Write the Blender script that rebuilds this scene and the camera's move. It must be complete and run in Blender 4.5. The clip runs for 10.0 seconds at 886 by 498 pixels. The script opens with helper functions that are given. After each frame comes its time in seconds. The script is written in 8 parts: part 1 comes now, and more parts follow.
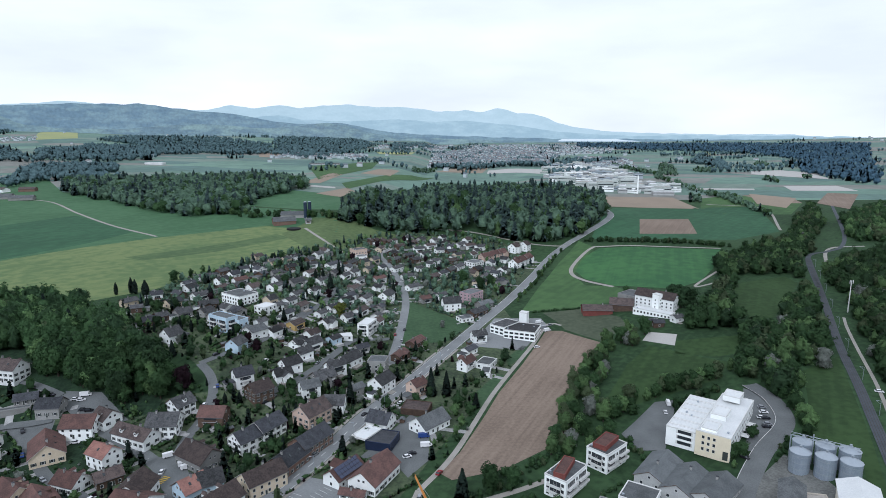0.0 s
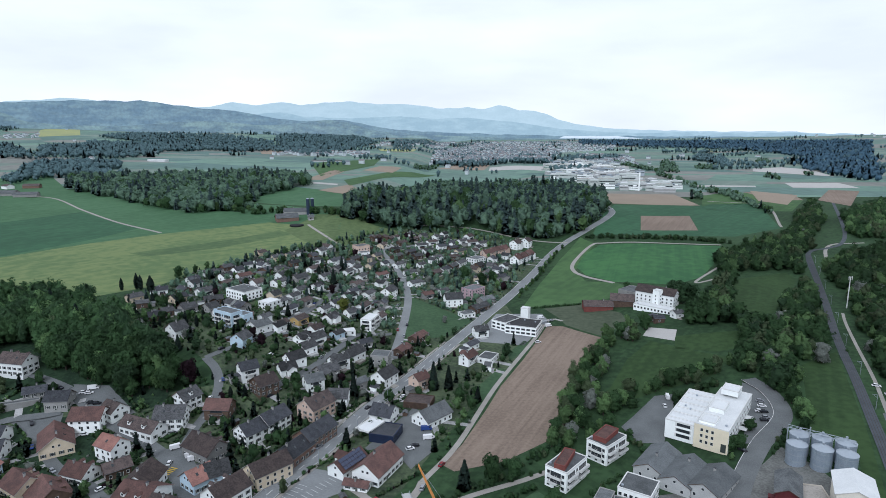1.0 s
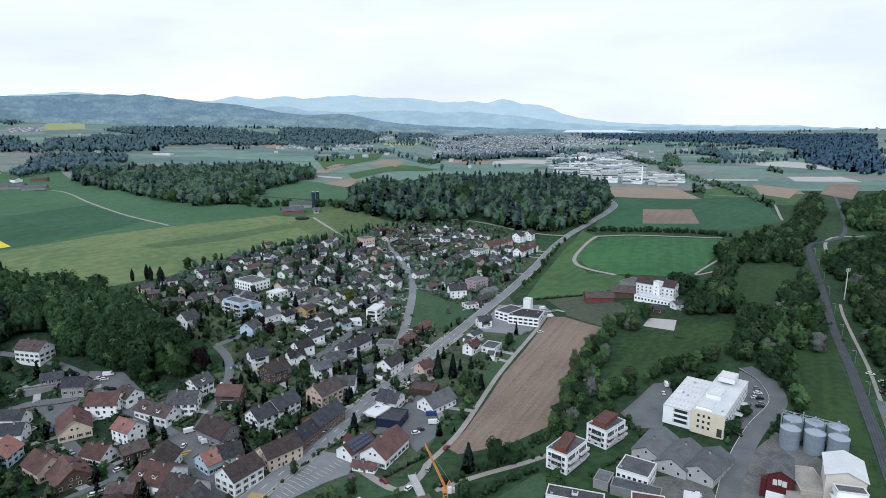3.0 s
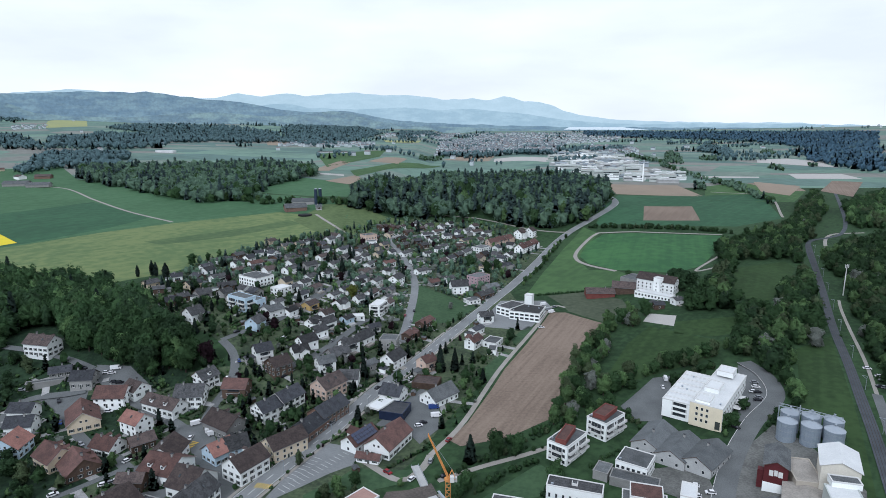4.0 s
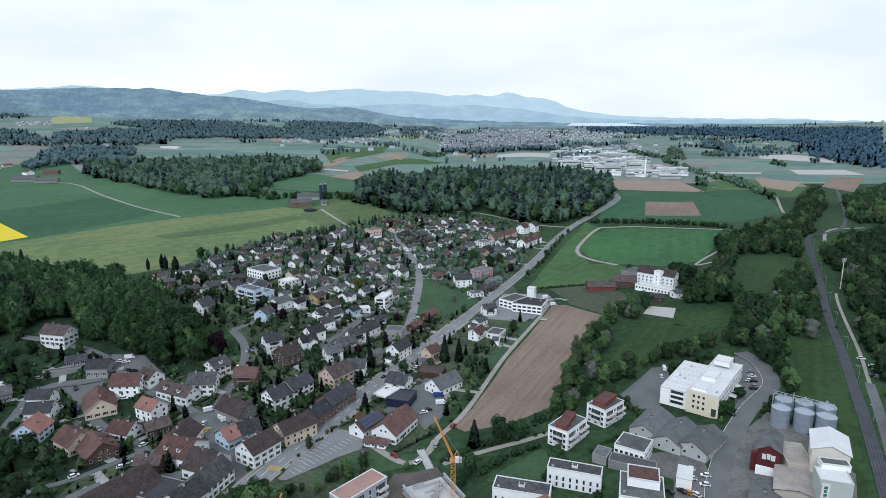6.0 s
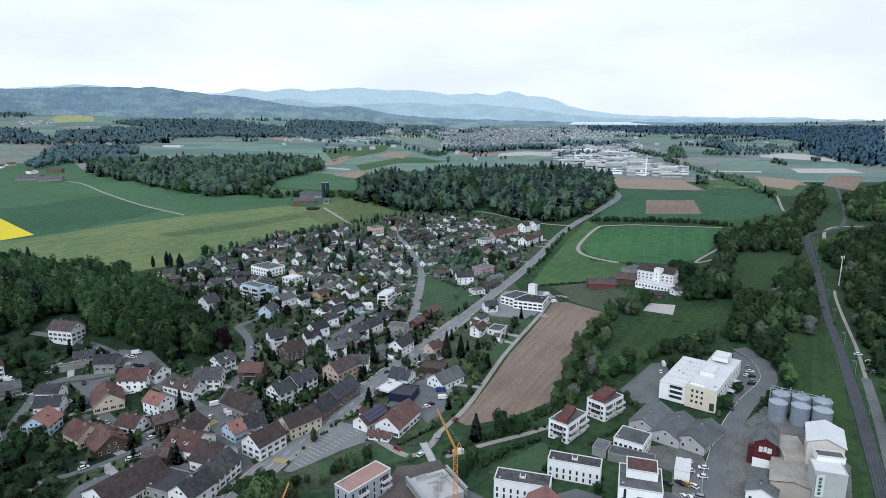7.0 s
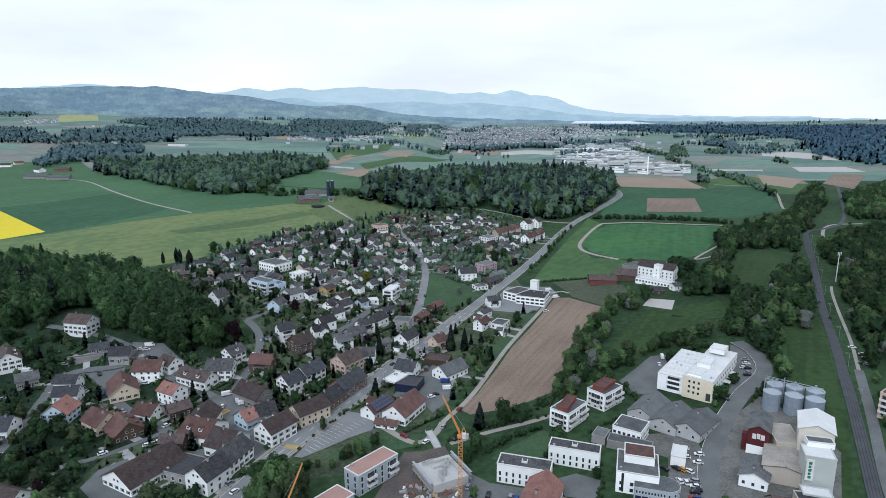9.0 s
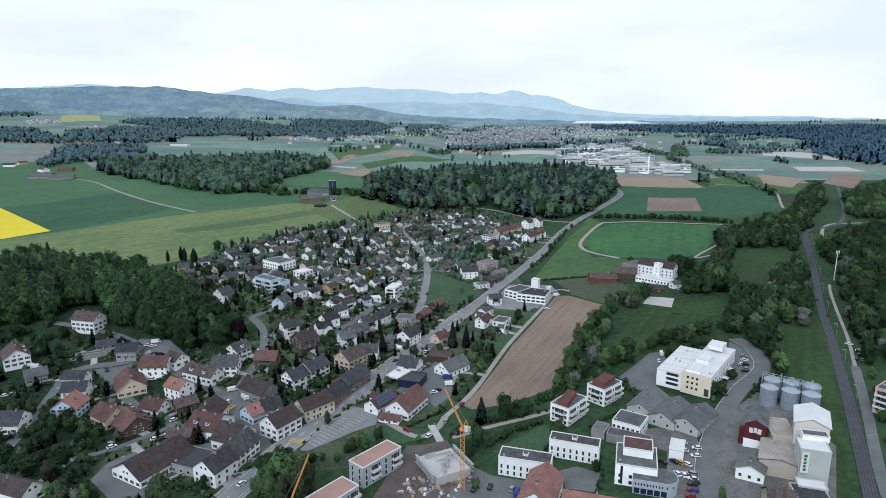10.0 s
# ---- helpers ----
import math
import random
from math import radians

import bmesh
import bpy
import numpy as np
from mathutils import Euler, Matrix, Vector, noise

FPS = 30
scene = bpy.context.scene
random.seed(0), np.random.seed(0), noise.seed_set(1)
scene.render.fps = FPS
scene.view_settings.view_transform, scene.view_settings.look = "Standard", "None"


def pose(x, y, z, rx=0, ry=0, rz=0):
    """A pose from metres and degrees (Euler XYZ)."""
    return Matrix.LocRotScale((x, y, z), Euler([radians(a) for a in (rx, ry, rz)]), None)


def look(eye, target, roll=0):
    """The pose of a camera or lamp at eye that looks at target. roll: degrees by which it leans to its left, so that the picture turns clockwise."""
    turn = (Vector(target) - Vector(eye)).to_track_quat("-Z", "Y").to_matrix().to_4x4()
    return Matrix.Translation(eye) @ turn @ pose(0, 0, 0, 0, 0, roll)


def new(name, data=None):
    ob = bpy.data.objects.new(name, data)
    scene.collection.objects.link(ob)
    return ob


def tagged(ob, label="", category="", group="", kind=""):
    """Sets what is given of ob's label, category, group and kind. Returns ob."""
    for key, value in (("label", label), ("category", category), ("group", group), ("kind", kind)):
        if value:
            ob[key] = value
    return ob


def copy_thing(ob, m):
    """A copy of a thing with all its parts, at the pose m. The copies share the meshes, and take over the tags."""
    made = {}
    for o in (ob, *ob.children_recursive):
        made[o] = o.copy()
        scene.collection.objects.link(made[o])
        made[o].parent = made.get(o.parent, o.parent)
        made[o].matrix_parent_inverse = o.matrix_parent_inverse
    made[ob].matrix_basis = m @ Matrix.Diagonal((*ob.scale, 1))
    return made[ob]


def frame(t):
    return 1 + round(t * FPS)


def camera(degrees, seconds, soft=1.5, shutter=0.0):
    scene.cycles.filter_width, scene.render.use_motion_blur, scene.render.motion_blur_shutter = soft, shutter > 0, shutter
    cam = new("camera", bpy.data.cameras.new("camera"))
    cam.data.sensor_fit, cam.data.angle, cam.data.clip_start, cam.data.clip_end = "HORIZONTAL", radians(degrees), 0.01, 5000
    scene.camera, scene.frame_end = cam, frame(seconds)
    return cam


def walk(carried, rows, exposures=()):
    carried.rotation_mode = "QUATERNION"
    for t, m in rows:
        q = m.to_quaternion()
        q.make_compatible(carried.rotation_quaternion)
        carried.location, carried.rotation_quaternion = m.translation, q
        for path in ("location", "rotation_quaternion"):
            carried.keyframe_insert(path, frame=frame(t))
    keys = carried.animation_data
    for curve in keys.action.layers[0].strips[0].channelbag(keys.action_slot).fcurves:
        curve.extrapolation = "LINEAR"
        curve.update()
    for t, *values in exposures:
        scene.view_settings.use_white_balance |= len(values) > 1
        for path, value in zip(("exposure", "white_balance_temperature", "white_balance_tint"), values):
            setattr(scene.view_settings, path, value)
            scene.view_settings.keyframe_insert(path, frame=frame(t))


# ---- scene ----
cam = camera(72.0, 10.0, soft=0.75)
PATH = [
    (0, look((2.329, -2.826, 149.815), (2.056, 488.546, 57.328), -0.029)),
    (0.5, look((2.125, -4.966, 149.812), (1.191, 486.192, 56.199), -0.026)),
    (1, look((1.919, -7.135, 149.809), (0.334, 483.794, 55.013), -0.023)),
    (1.5, look((1.710, -9.334, 149.805), (-0.513, 481.358, 53.802), -0.021)),
    (2, look((1.500, -11.561, 149.801), (-1.352, 478.890, 52.592), -0.020)),
    (2.5, look((1.287, -13.818, 149.797), (-2.182, 476.393, 51.405), -0.020)),
    (3.2, look((0.986, -17.026, 149.789), (-3.331, 472.860, 49.825), -0.021)),
    (4, look((0.636, -20.763, 149.780), (-4.623, 468.779, 48.185), -0.024)),
    (4.5, look((0.415, -23.136, 149.774), (-5.419, 466.210, 47.273), -0.026)),
    (5, look((0.191, -25.538, 149.767), (-6.208, 463.631, 46.458), -0.030)),
    (5.5, look((-0.035, -27.970, 149.759), (-6.988, 461.042, 45.746), -0.034)),
    (6.2, look((-0.354, -31.423, 149.748), (-8.067, 457.405, 44.926), -0.040)),
    (7, look((-0.725, -35.439, 149.735), (-9.282, 453.230, 44.238), -0.050)),
    (7.5, look((-0.959, -37.987, 149.725), (-10.031, 450.609, 43.933), -0.057)),
    (8, look((-1.196, -40.564, 149.716), (-10.772, 447.977, 43.714), -0.064)),
    (8.5, look((-1.435, -43.170, 149.706), (-11.505, 445.332, 43.569), -0.073)),
    (9, look((-1.676, -45.805, 149.695), (-12.231, 442.669, 43.481), -0.082)),
    (9.5, look((-1.919, -48.469, 149.684), (-12.949, 439.986, 43.434), -0.091)),
    (10, look((-2.164, -51.163, 149.673), (-13.659, 437.278, 43.404), -0.102)),
]
walk(cam, PATH, [(0.0, -0.07, 5820, 14), (10.0, -0.07, 5820, 14)])

# ---- sky and sun ----
world = bpy.data.worlds.new("overcast_sky")
scene.world = world
world.use_nodes = True
wn, wl = world.node_tree.nodes, world.node_tree.links
wn.clear()
sky = wn.new("ShaderNodeTexSky")
sky.sky_type, sky.sun_disc = "NISHITA", False
sky.sun_elevation, sky.sun_rotation = radians(40), radians(202)
sky.air_density, sky.dust_density = 1.0, 3.0
cloud_map = wn.new("ShaderNodeTexCoord")
squash = wn.new("ShaderNodeMapping")
squash.inputs["Scale"].default_value = (1.2, 1.2, 5.0)
cloud = wn.new("ShaderNodeTexNoise")
cloud.inputs["Scale"].default_value, cloud.inputs["Detail"].default_value = 2.2, 7.0
tone = wn.new("ShaderNodeValToRGB")
tone.color_ramp.elements[0].position, tone.color_ramp.elements[1].position = 0.35, 0.68
tone.color_ramp.elements[0].color = (7.9, 8.3, 8.4, 1)
tone.color_ramp.elements[1].color = (9.8, 10.2, 10.3, 1)
blend = wn.new("ShaderNodeMix")
blend.data_type = "RGBA"
blend.inputs["Factor"].default_value = 0.92
back = wn.new("ShaderNodeBackground")
back.inputs["Strength"].default_value = 0.121
wout = wn.new("ShaderNodeOutputWorld")
wl.new(cloud_map.outputs["Generated"], squash.inputs["Vector"])
wl.new(squash.outputs["Vector"], cloud.inputs["Vector"])
wl.new(cloud.outputs["Fac"], tone.inputs["Fac"])
wl.new(sky.outputs["Color"], blend.inputs["A"])
wl.new(tone.outputs["Color"], blend.inputs["B"])
wl.new(blend.outputs["Result"], back.inputs["Color"])
wl.new(back.outputs["Background"], wout.inputs["Surface"])
sun = new("sun", bpy.data.lights.new("sun", "SUN"))
sun.data.energy, sun.data.angle, sun.data.color = 1.75, radians(22), (0.95, 0.985, 1.0)
sun.matrix_world = look((-90, -220, 200), (0, 0, 0))
scene.view_settings.exposure = 0.0


# ---- materials ----
def material(name, color, rough=0.8, second=None, scale=0.5, fine=6.0, amount=0.5, bump=0.0, metal=0.0, random_tint=0.0, island=0.0, spec=0.12, rows=None, leafy=0.0):
    """A surface of one colour drifting to a second one by two noises (per metre), with grain in its relief."""
    m = bpy.data.materials.new(name)
    m.use_nodes = True
    n, l = m.node_tree.nodes, m.node_tree.links
    p = n["Principled BSDF"]
    p.inputs["Roughness"].default_value, p.inputs["Metallic"].default_value = rough, metal
    p.inputs["Specular IOR Level"].default_value = spec
    second = second or tuple(c * 0.7 for c in color)
    geo = n.new("ShaderNodeNewGeometry")
    big, small = n.new("ShaderNodeTexNoise"), n.new("ShaderNodeTexNoise")
    for t, s, d in ((big, scale, 5.0), (small, fine, 3.0)):
        t.inputs["Scale"].default_value, t.inputs["Detail"].default_value = s, d
        l.new(geo.outputs["Position"], t.inputs["Vector"])
    add = n.new("ShaderNodeMath")
    add.operation = "MULTIPLY_ADD"
    add.inputs[1].default_value = 0.5
    l.new(small.outputs["Fac"], add.inputs[0])
    half = n.new("ShaderNodeMath")
    half.operation = "MULTIPLY"
    half.inputs[1].default_value = 0.5
    l.new(big.outputs["Fac"], half.inputs[0])
    l.new(half.outputs[0], add.inputs[2])
    ramp = n.new("ShaderNodeMapRange")
    ramp.inputs["From Min"].default_value, ramp.inputs["From Max"].default_value = 0.5 - 0.16, 0.5 + 0.16
    ramp.inputs["To Min"].default_value, ramp.inputs["To Max"].default_value = 0.5 - amount, 0.5 + amount
    l.new(add.outputs[0], ramp.inputs["Value"])
    mix = n.new("ShaderNodeMix")
    mix.data_type = "RGBA"
    mix.inputs["A"].default_value, mix.inputs["B"].default_value = (*color, 1), (*second, 1)
    factor = ramp.outputs["Result"]
    if rows:
        turn, apart, weight = rows
        lay = n.new("ShaderNodeMapping")
        lay.inputs["Rotation"].default_value = (0, 0, radians(turn))
        pull = n.new("ShaderNodeMapping")
        pull.inputs["Scale"].default_value = (1 / apart, 0.03 / apart, 0)
        streak = n.new("ShaderNodeTexNoise")
        streak.inputs["Scale"].default_value, streak.inputs["Detail"].default_value = 1.0, 3.0
        l.new(geo.outputs["Position"], lay.inputs["Vector"])
        l.new(lay.outputs["Vector"], pull.inputs["Vector"])
        l.new(pull.outputs["Vector"], streak.inputs["Vector"])
        centre = n.new("ShaderNodeMath")
        centre.operation = "SUBTRACT"
        centre.inputs[1].default_value = 0.5
        l.new(streak.outputs["Fac"], centre.inputs[0])
        more = n.new("ShaderNodeMath")
        more.operation = "MULTIPLY_ADD"
        more.inputs[1].default_value = weight
        l.new(centre.outputs[0], more.inputs[0])
        l.new(factor, more.inputs[2])
        factor = more.outputs[0]
    l.new(factor, mix.inputs["Factor"])
    last = mix.outputs["Result"]
    for source, weight in (("ShaderNodeObjectInfo", random_tint), ("", island)):
        if weight:
            rnd = n.new(source).outputs["Random"] if source else geo.outputs["Random Per Island"]
            rng = n.new("ShaderNodeMapRange")
            rng.inputs["To Min"].default_value, rng.inputs["To Max"].default_value = 1 - weight, 1 + weight
            l.new(rnd, rng.inputs["Value"])
            hsv = n.new("ShaderNodeHueSaturation")
            l.new(rng.outputs["Result"], hsv.inputs["Value"])
            l.new(last, hsv.inputs["Color"])
            last = hsv.outputs["Color"]
    l.new(last, p.inputs["Base Color"])
    if leafy:
        thin, both = n.new("ShaderNodeBsdfTranslucent"), n.new("ShaderNodeMixShader")
        both.inputs["Fac"].default_value = leafy
        l.new(last, thin.inputs["Color"])
        l.new(p.outputs["BSDF"], both.inputs[1])
        l.new(thin.outputs["BSDF"], both.inputs[2])
        l.new(both.outputs["Shader"], n["Material Output"].inputs["Surface"])
    if bump:
        b = n.new("ShaderNodeBump")
        b.inputs["Strength"].default_value, b.inputs["Distance"].default_value = 0.6, bump
        l.new(add.outputs[0], b.inputs["Height"])
        l.new(b.outputs["Normal"], p.inputs["Normal"])
    return m


def plain(name, color, rough=0.6, metal=0.0):
    return material(name, color, rough, tuple(c * 0.85 for c in color), 0.7, 9.0, 0.4, 0.0, metal)


WALLS = {
    "W": material("white_render", (0.81, 0.83, 0.81), 0.85, (0.7, 0.72, 0.7), 0.25, 3.0, 0.5, random_tint=0.12),
    "C": material("cream_render", (0.62, 0.53, 0.40), 0.85, (0.50, 0.42, 0.31), 0.25, 3.0, 0.5),
    "P": material("pink_render", (0.55, 0.42, 0.34), 0.85, (0.44, 0.33, 0.27), 0.25, 3.0, 0.5, random_tint=0.1),
    "G": material("grey_render", (0.28, 0.28, 0.27), 0.85, (0.20, 0.20, 0.19), 0.25, 3.0, 0.5, random_tint=0.2),
    "B": material("brown_timber", (0.11, 0.075, 0.055), 0.8, (0.06, 0.042, 0.034), 0.6, 5.0, 0.6, random_tint=0.25),
    "L": material("pale_blue_render", (0.46, 0.58, 0.66), 0.85, (0.38, 0.48, 0.55), 0.25, 3.0, 0.5),
    "T": material("red_timber", (0.22, 0.08, 0.045), 0.8, (0.14, 0.05, 0.03), 0.6, 5.0, 0.6),
    "K": material("brown_brick", (0.20, 0.13, 0.10), 0.85, (0.13, 0.085, 0.07), 0.5, 7.0, 0.6),
    "U": material("dark_red_cladding", (0.10, 0.025, 0.028), 0.55, (0.07, 0.018, 0.02), 0.3, 3.0, 0.5),
    "E": material("beige_cladding", (0.42, 0.38, 0.32), 0.6, (0.34, 0.31, 0.26), 0.2, 3.0, 0.5),
    "S": material("pale_green_cladding", (0.44, 0.47, 0.44), 0.6, (0.36, 0.39, 0.37), 0.2, 3.0, 0.5),
    "A": material("blue_grey_cladding", (0.35, 0.395, 0.425), 0.6, (0.28, 0.32, 0.35), 0.3, 4.0, 0.5),
    "N": material("dark_blue_glazing", (0.02, 0.03, 0.06), 0.25, (0.015, 0.02, 0.04), 0.3, 3.0, 0.5),
    "O": material("ochre_render", (0.48, 0.34, 0.14), 0.85, (0.38, 0.27, 0.11), 0.25, 3.0, 0.5),
    "Q": material("rose_render", (0.42, 0.30, 0.32), 0.85, (0.32, 0.23, 0.25), 0.25, 3.0, 0.5),
    "R": material("barn_red_paint", (0.18, 0.062, 0.052), 0.8, (0.125, 0.044, 0.038), 0.5, 5.0, 0.6),
    "V": material("ivory_cladding", (0.66, 0.625, 0.54), 0.6, (0.56, 0.53, 0.46), 0.15, 2.0, 0.6),
    "H": material("pale_grey_render", (0.42, 0.43, 0.42), 0.85, (0.33, 0.335, 0.33), 0.2, 2.0, 0.6),
    "Y": material("pale_yellow_render", (0.68, 0.61, 0.46), 0.85, (0.58, 0.52, 0.39), 0.25, 3.0, 0.5),
}
ROOFS = {
    "d": material("dark_tiles", (0.06, 0.061, 0.063), 0.6, (0.026, 0.027, 0.028), 0.4, 1.6, 0.9, 0.03, random_tint=0.6),
    "b": material("brown_tiles", (0.085, 0.066, 0.06), 0.75, (0.046, 0.037, 0.036), 0.4, 1.6, 0.9, 0.03, random_tint=0.3),
    "r": material("red_tiles", (0.118, 0.067, 0.058), 0.8, (0.07, 0.044, 0.04), 0.3, 1.6, 0.9, 0.03, random_tint=0.25),
    "o": material("orange_tiles", (0.235, 0.122, 0.1), 0.8, (0.16, 0.085, 0.072), 0.3, 1.6, 0.9, 0.03, random_tint=0.2),
    "k": material("slate", (0.05, 0.053, 0.06), 0.45, (0.027, 0.029, 0.034), 0.4, 1.6, 0.9, 0.02, random_tint=0.3),
    "g": material("grey_sheeting", (0.12, 0.127, 0.13), 0.7, (0.07, 0.076, 0.078), 0.25, 1.6, 0.9, 0.02, random_tint=0.25),
    "l": material("light_grey_sheeting", (0.118, 0.127, 0.13), 0.7, (0.078, 0.085, 0.088), 0.2, 1.4, 0.7, 0.02, random_tint=0.2),
    "w": material("white_roof_sheeting", (0.6, 0.61, 0.6), 0.6, (0.5, 0.51, 0.51), 0.15, 2.0, 0.6),
    "e": material("beige_roof_sheeting", (0.33, 0.305, 0.27), 0.6, (0.23, 0.212, 0.19), 0.2, 1.4, 0.8),
    "t": material("terracotta_gravel", (0.112, 0.064, 0.056), 0.9, (0.066, 0.042, 0.038), 0.4, 2.0, 0.8),
    "a": material("salmon_roof_sheet", (0.34, 0.215, 0.18), 0.8, (0.27, 0.17, 0.145), 0.2, 2.0, 0.5),
}
ROOFS["s"] = ROOFS["r"]
GLASS = material("window_glass", (0.02, 0.025, 0.03), 0.12, (0.035, 0.04, 0.045), 0.4, 1.0, 0.5, spec=0.6)
FRAME = plain("white_window_frame", (0.6, 0.6, 0.58))
SHUTTER = plain("dark_shutter", (0.05, 0.06, 0.055))
SOLAR = material("solar_panel", (0.02, 0.028, 0.06), 0.2, (0.03, 0.04, 0.08), 1.0, 2.0, 0.5, spec=0.6)
# garden grass, its colour lifted for haze over the upper village
GRASS = material("grass", (0.075, 0.1, 0.055), 0.95, (0.034, 0.048, 0.03), 0.06, 0.5, 0.9)


def mosaic(name, colours, across, along_, turn):
    """Far farmland: fields of several crops side by side, each with its own mottling."""
    m = material(name, (0.1, 0.1, 0.1), 0.95, None, 0.006, 0.05, 0.8)
    n, l = m.node_tree.nodes, m.node_tree.links
    geo = n.new("ShaderNodeNewGeometry")
    lay = n.new("ShaderNodeMapping")
    lay.inputs["Rotation"].default_value = (0, 0, radians(turn))
    lay.inputs["Scale"].default_value = (1 / across, 1 / along_, 0)
    cell = n.new("ShaderNodeTexVoronoi")
    cell.inputs["Scale"].default_value = 1.0
    pick = n.new("ShaderNodeSeparateColor")
    ramp = n.new("ShaderNodeValToRGB")
    ramp.color_ramp.interpolation = "CONSTANT"
    for k, c in enumerate(colours):
        e = ramp.color_ramp.elements[k] if k < 2 else ramp.color_ramp.elements.new(k / len(colours))
        e.position, e.color = k / len(colours), (*c, 1)
    l.new(geo.outputs["Position"], lay.inputs["Vector"])
    l.new(lay.outputs["Vector"], cell.inputs["Vector"])
    l.new(cell.outputs["Color"], pick.inputs["Color"])
    l.new(pick.outputs["Red"], ramp.inputs["Fac"])
    old = next(q for q in n if q.type == "MIX")
    l.new(ramp.outputs["Color"], old.inputs["A"])
    darker = n.new("ShaderNodeHueSaturation")
    darker.inputs["Value"].default_value = 0.75
    l.new(ramp.outputs["Color"], darker.inputs["Color"])
    l.new(darker.outputs["Color"], old.inputs["B"])
    return m


# crop colours with a bluish distance haze mixed in
FARGRASS = mosaic("hazed_farmland", [(0.13, 0.2, 0.165), (0.15, 0.235, 0.185), (0.115, 0.18, 0.155), (0.17, 0.22, 0.185), (0.135, 0.215, 0.17), (0.2, 0.205, 0.185), (0.105, 0.17, 0.15)], 210, 95, 18)
# orchard grass, darkened in colour as the view dims to its lower left
DIMORCHARD = material("dimmed_orchard_grass", (0.026, 0.05, 0.026), 0.95, (0.013, 0.025, 0.015), 0.05, 0.5, 0.9)
PASTURE = material("pasture", (0.035, 0.069, 0.03), 0.95, (0.019, 0.039, 0.018), 0.012, 0.25, 0.9, rows=(40, 3.0, 1.2))
MEADOW = material("light_meadow", (0.14, 0.178, 0.075), 0.95, (0.088, 0.135, 0.058), 0.012, 0.12, 1.0, rows=(49, 5.0, 2.0))
OLIVE = material("olive_meadow", (0.035, 0.066, 0.024), 0.95, (0.023, 0.045, 0.017), 0.015, 0.25, 0.8, rows=(30, 4.0, 1.5))
SLOPE = material("grassy_slope", (0.1, 0.138, 0.06), 0.95, (0.068, 0.1, 0.044), 0.012, 0.2, 0.9, rows=(49, 5.0, 1.2))
DARKMEADOW = material("dark_mown_meadow", (0.085, 0.128, 0.056), 0.95, (0.062, 0.1, 0.046), 0.012, 0.12, 1.0, rows=(49, 5.0, 2.4))
PADDOCK = material("worn_paddock", (0.073, 0.088, 0.058), 0.95, (0.047, 0.060, 0.039), 0.015, 0.25, 0.8)
LAWN = material("lawn", (0.052, 0.095, 0.047), 0.95, (0.033, 0.064, 0.033), 0.03, 0.4, 0.8)
SITE = material("dark_site_earth", (0.115, 0.1, 0.088), 0.95, (0.075, 0.066, 0.06), 0.1, 1.0, 0.8)
ROADGREY = material("worn_pale_asphalt", (0.21, 0.22, 0.221), 0.9, (0.155, 0.162, 0.164), 0.06, 1.2, 0.7)
CROP = material("green_crop", (0.062, 0.118, 0.046), 0.95, (0.044, 0.087, 0.036), 0.008, 0.1, 0.8, rows=(39, 5.0, 1.6))
OVALCROP = material("bright_green_crop", (0.05, 0.128, 0.048), 0.95, (0.032, 0.09, 0.038), 0.01, 0.1, 0.8, rows=(20, 6.0, 1.6))
BLUECROP = material("blue_green_corn", (0.04, 0.1, 0.052), 0.95, (0.029, 0.074, 0.04), 0.008, 0.1, 0.8, rows=(39, 5.0, 1.6))
MIDCROP = material("mid_green_crop", (0.062, 0.13, 0.065), 0.95, (0.046, 0.102, 0.05), 0.008, 0.1, 0.8, rows=(39, 5.0, 1.6))
RAPE = material("flowering_rape", (0.62, 0.50, 0.03), 0.95, (0.50, 0.42, 0.03), 0.01, 0.3, 0.5)
# rape yellow dulled by haze that is put into its colour
FARRAPE = material("hazed_rape", (0.3, 0.31, 0.13), 0.95, (0.22, 0.25, 0.14), 0.01, 0.1, 0.5)
SOIL = material("ploughed_soil", (0.215, 0.168, 0.132), 0.95, (0.15, 0.115, 0.09), 0.02, 0.6, 0.6, rows=(27, 2.2, 2.2))
PALESOIL = material("pale_soil", (0.26, 0.21, 0.16), 0.95, (0.21, 0.17, 0.13), 0.02, 0.6, 0.6)
ASPHALT = material("asphalt", (0.142, 0.15, 0.15), 0.9, (0.096, 0.102, 0.103), 0.1, 2.0, 0.6)
GRAVEL = material("gravel_path", (0.3, 0.285, 0.26), 0.95, (0.23, 0.215, 0.19), 0.1, 3.0, 0.6)
YARDGREY = material("worn_concrete_yard", (0.155, 0.157, 0.147), 0.9, (0.092, 0.094, 0.088), 0.12, 1.0, 0.8)
SAND = material("sand_court", (0.40, 0.385, 0.36), 0.95, (0.34, 0.33, 0.31), 0.1, 1.0, 0.5)
BALLAST = material("railway_ballast", (0.085, 0.095, 0.105), 0.95, (0.055, 0.062, 0.07), 0.2, 4.0, 0.6)
CONCRETE = material("concrete", (0.42, 0.42, 0.41), 0.9, (0.33, 0.33, 0.32), 0.2, 3.0, 0.6)
STEEL = plain("galvanised_steel", (0.36, 0.40, 0.44), 0.4, 0.5)
RUST = plain("rusty_rail", (0.05, 0.04, 0.036), 0.6, 0.3)
PAINT = plain("road_marking_white", (0.6, 0.6, 0.58))
LEAF = {}
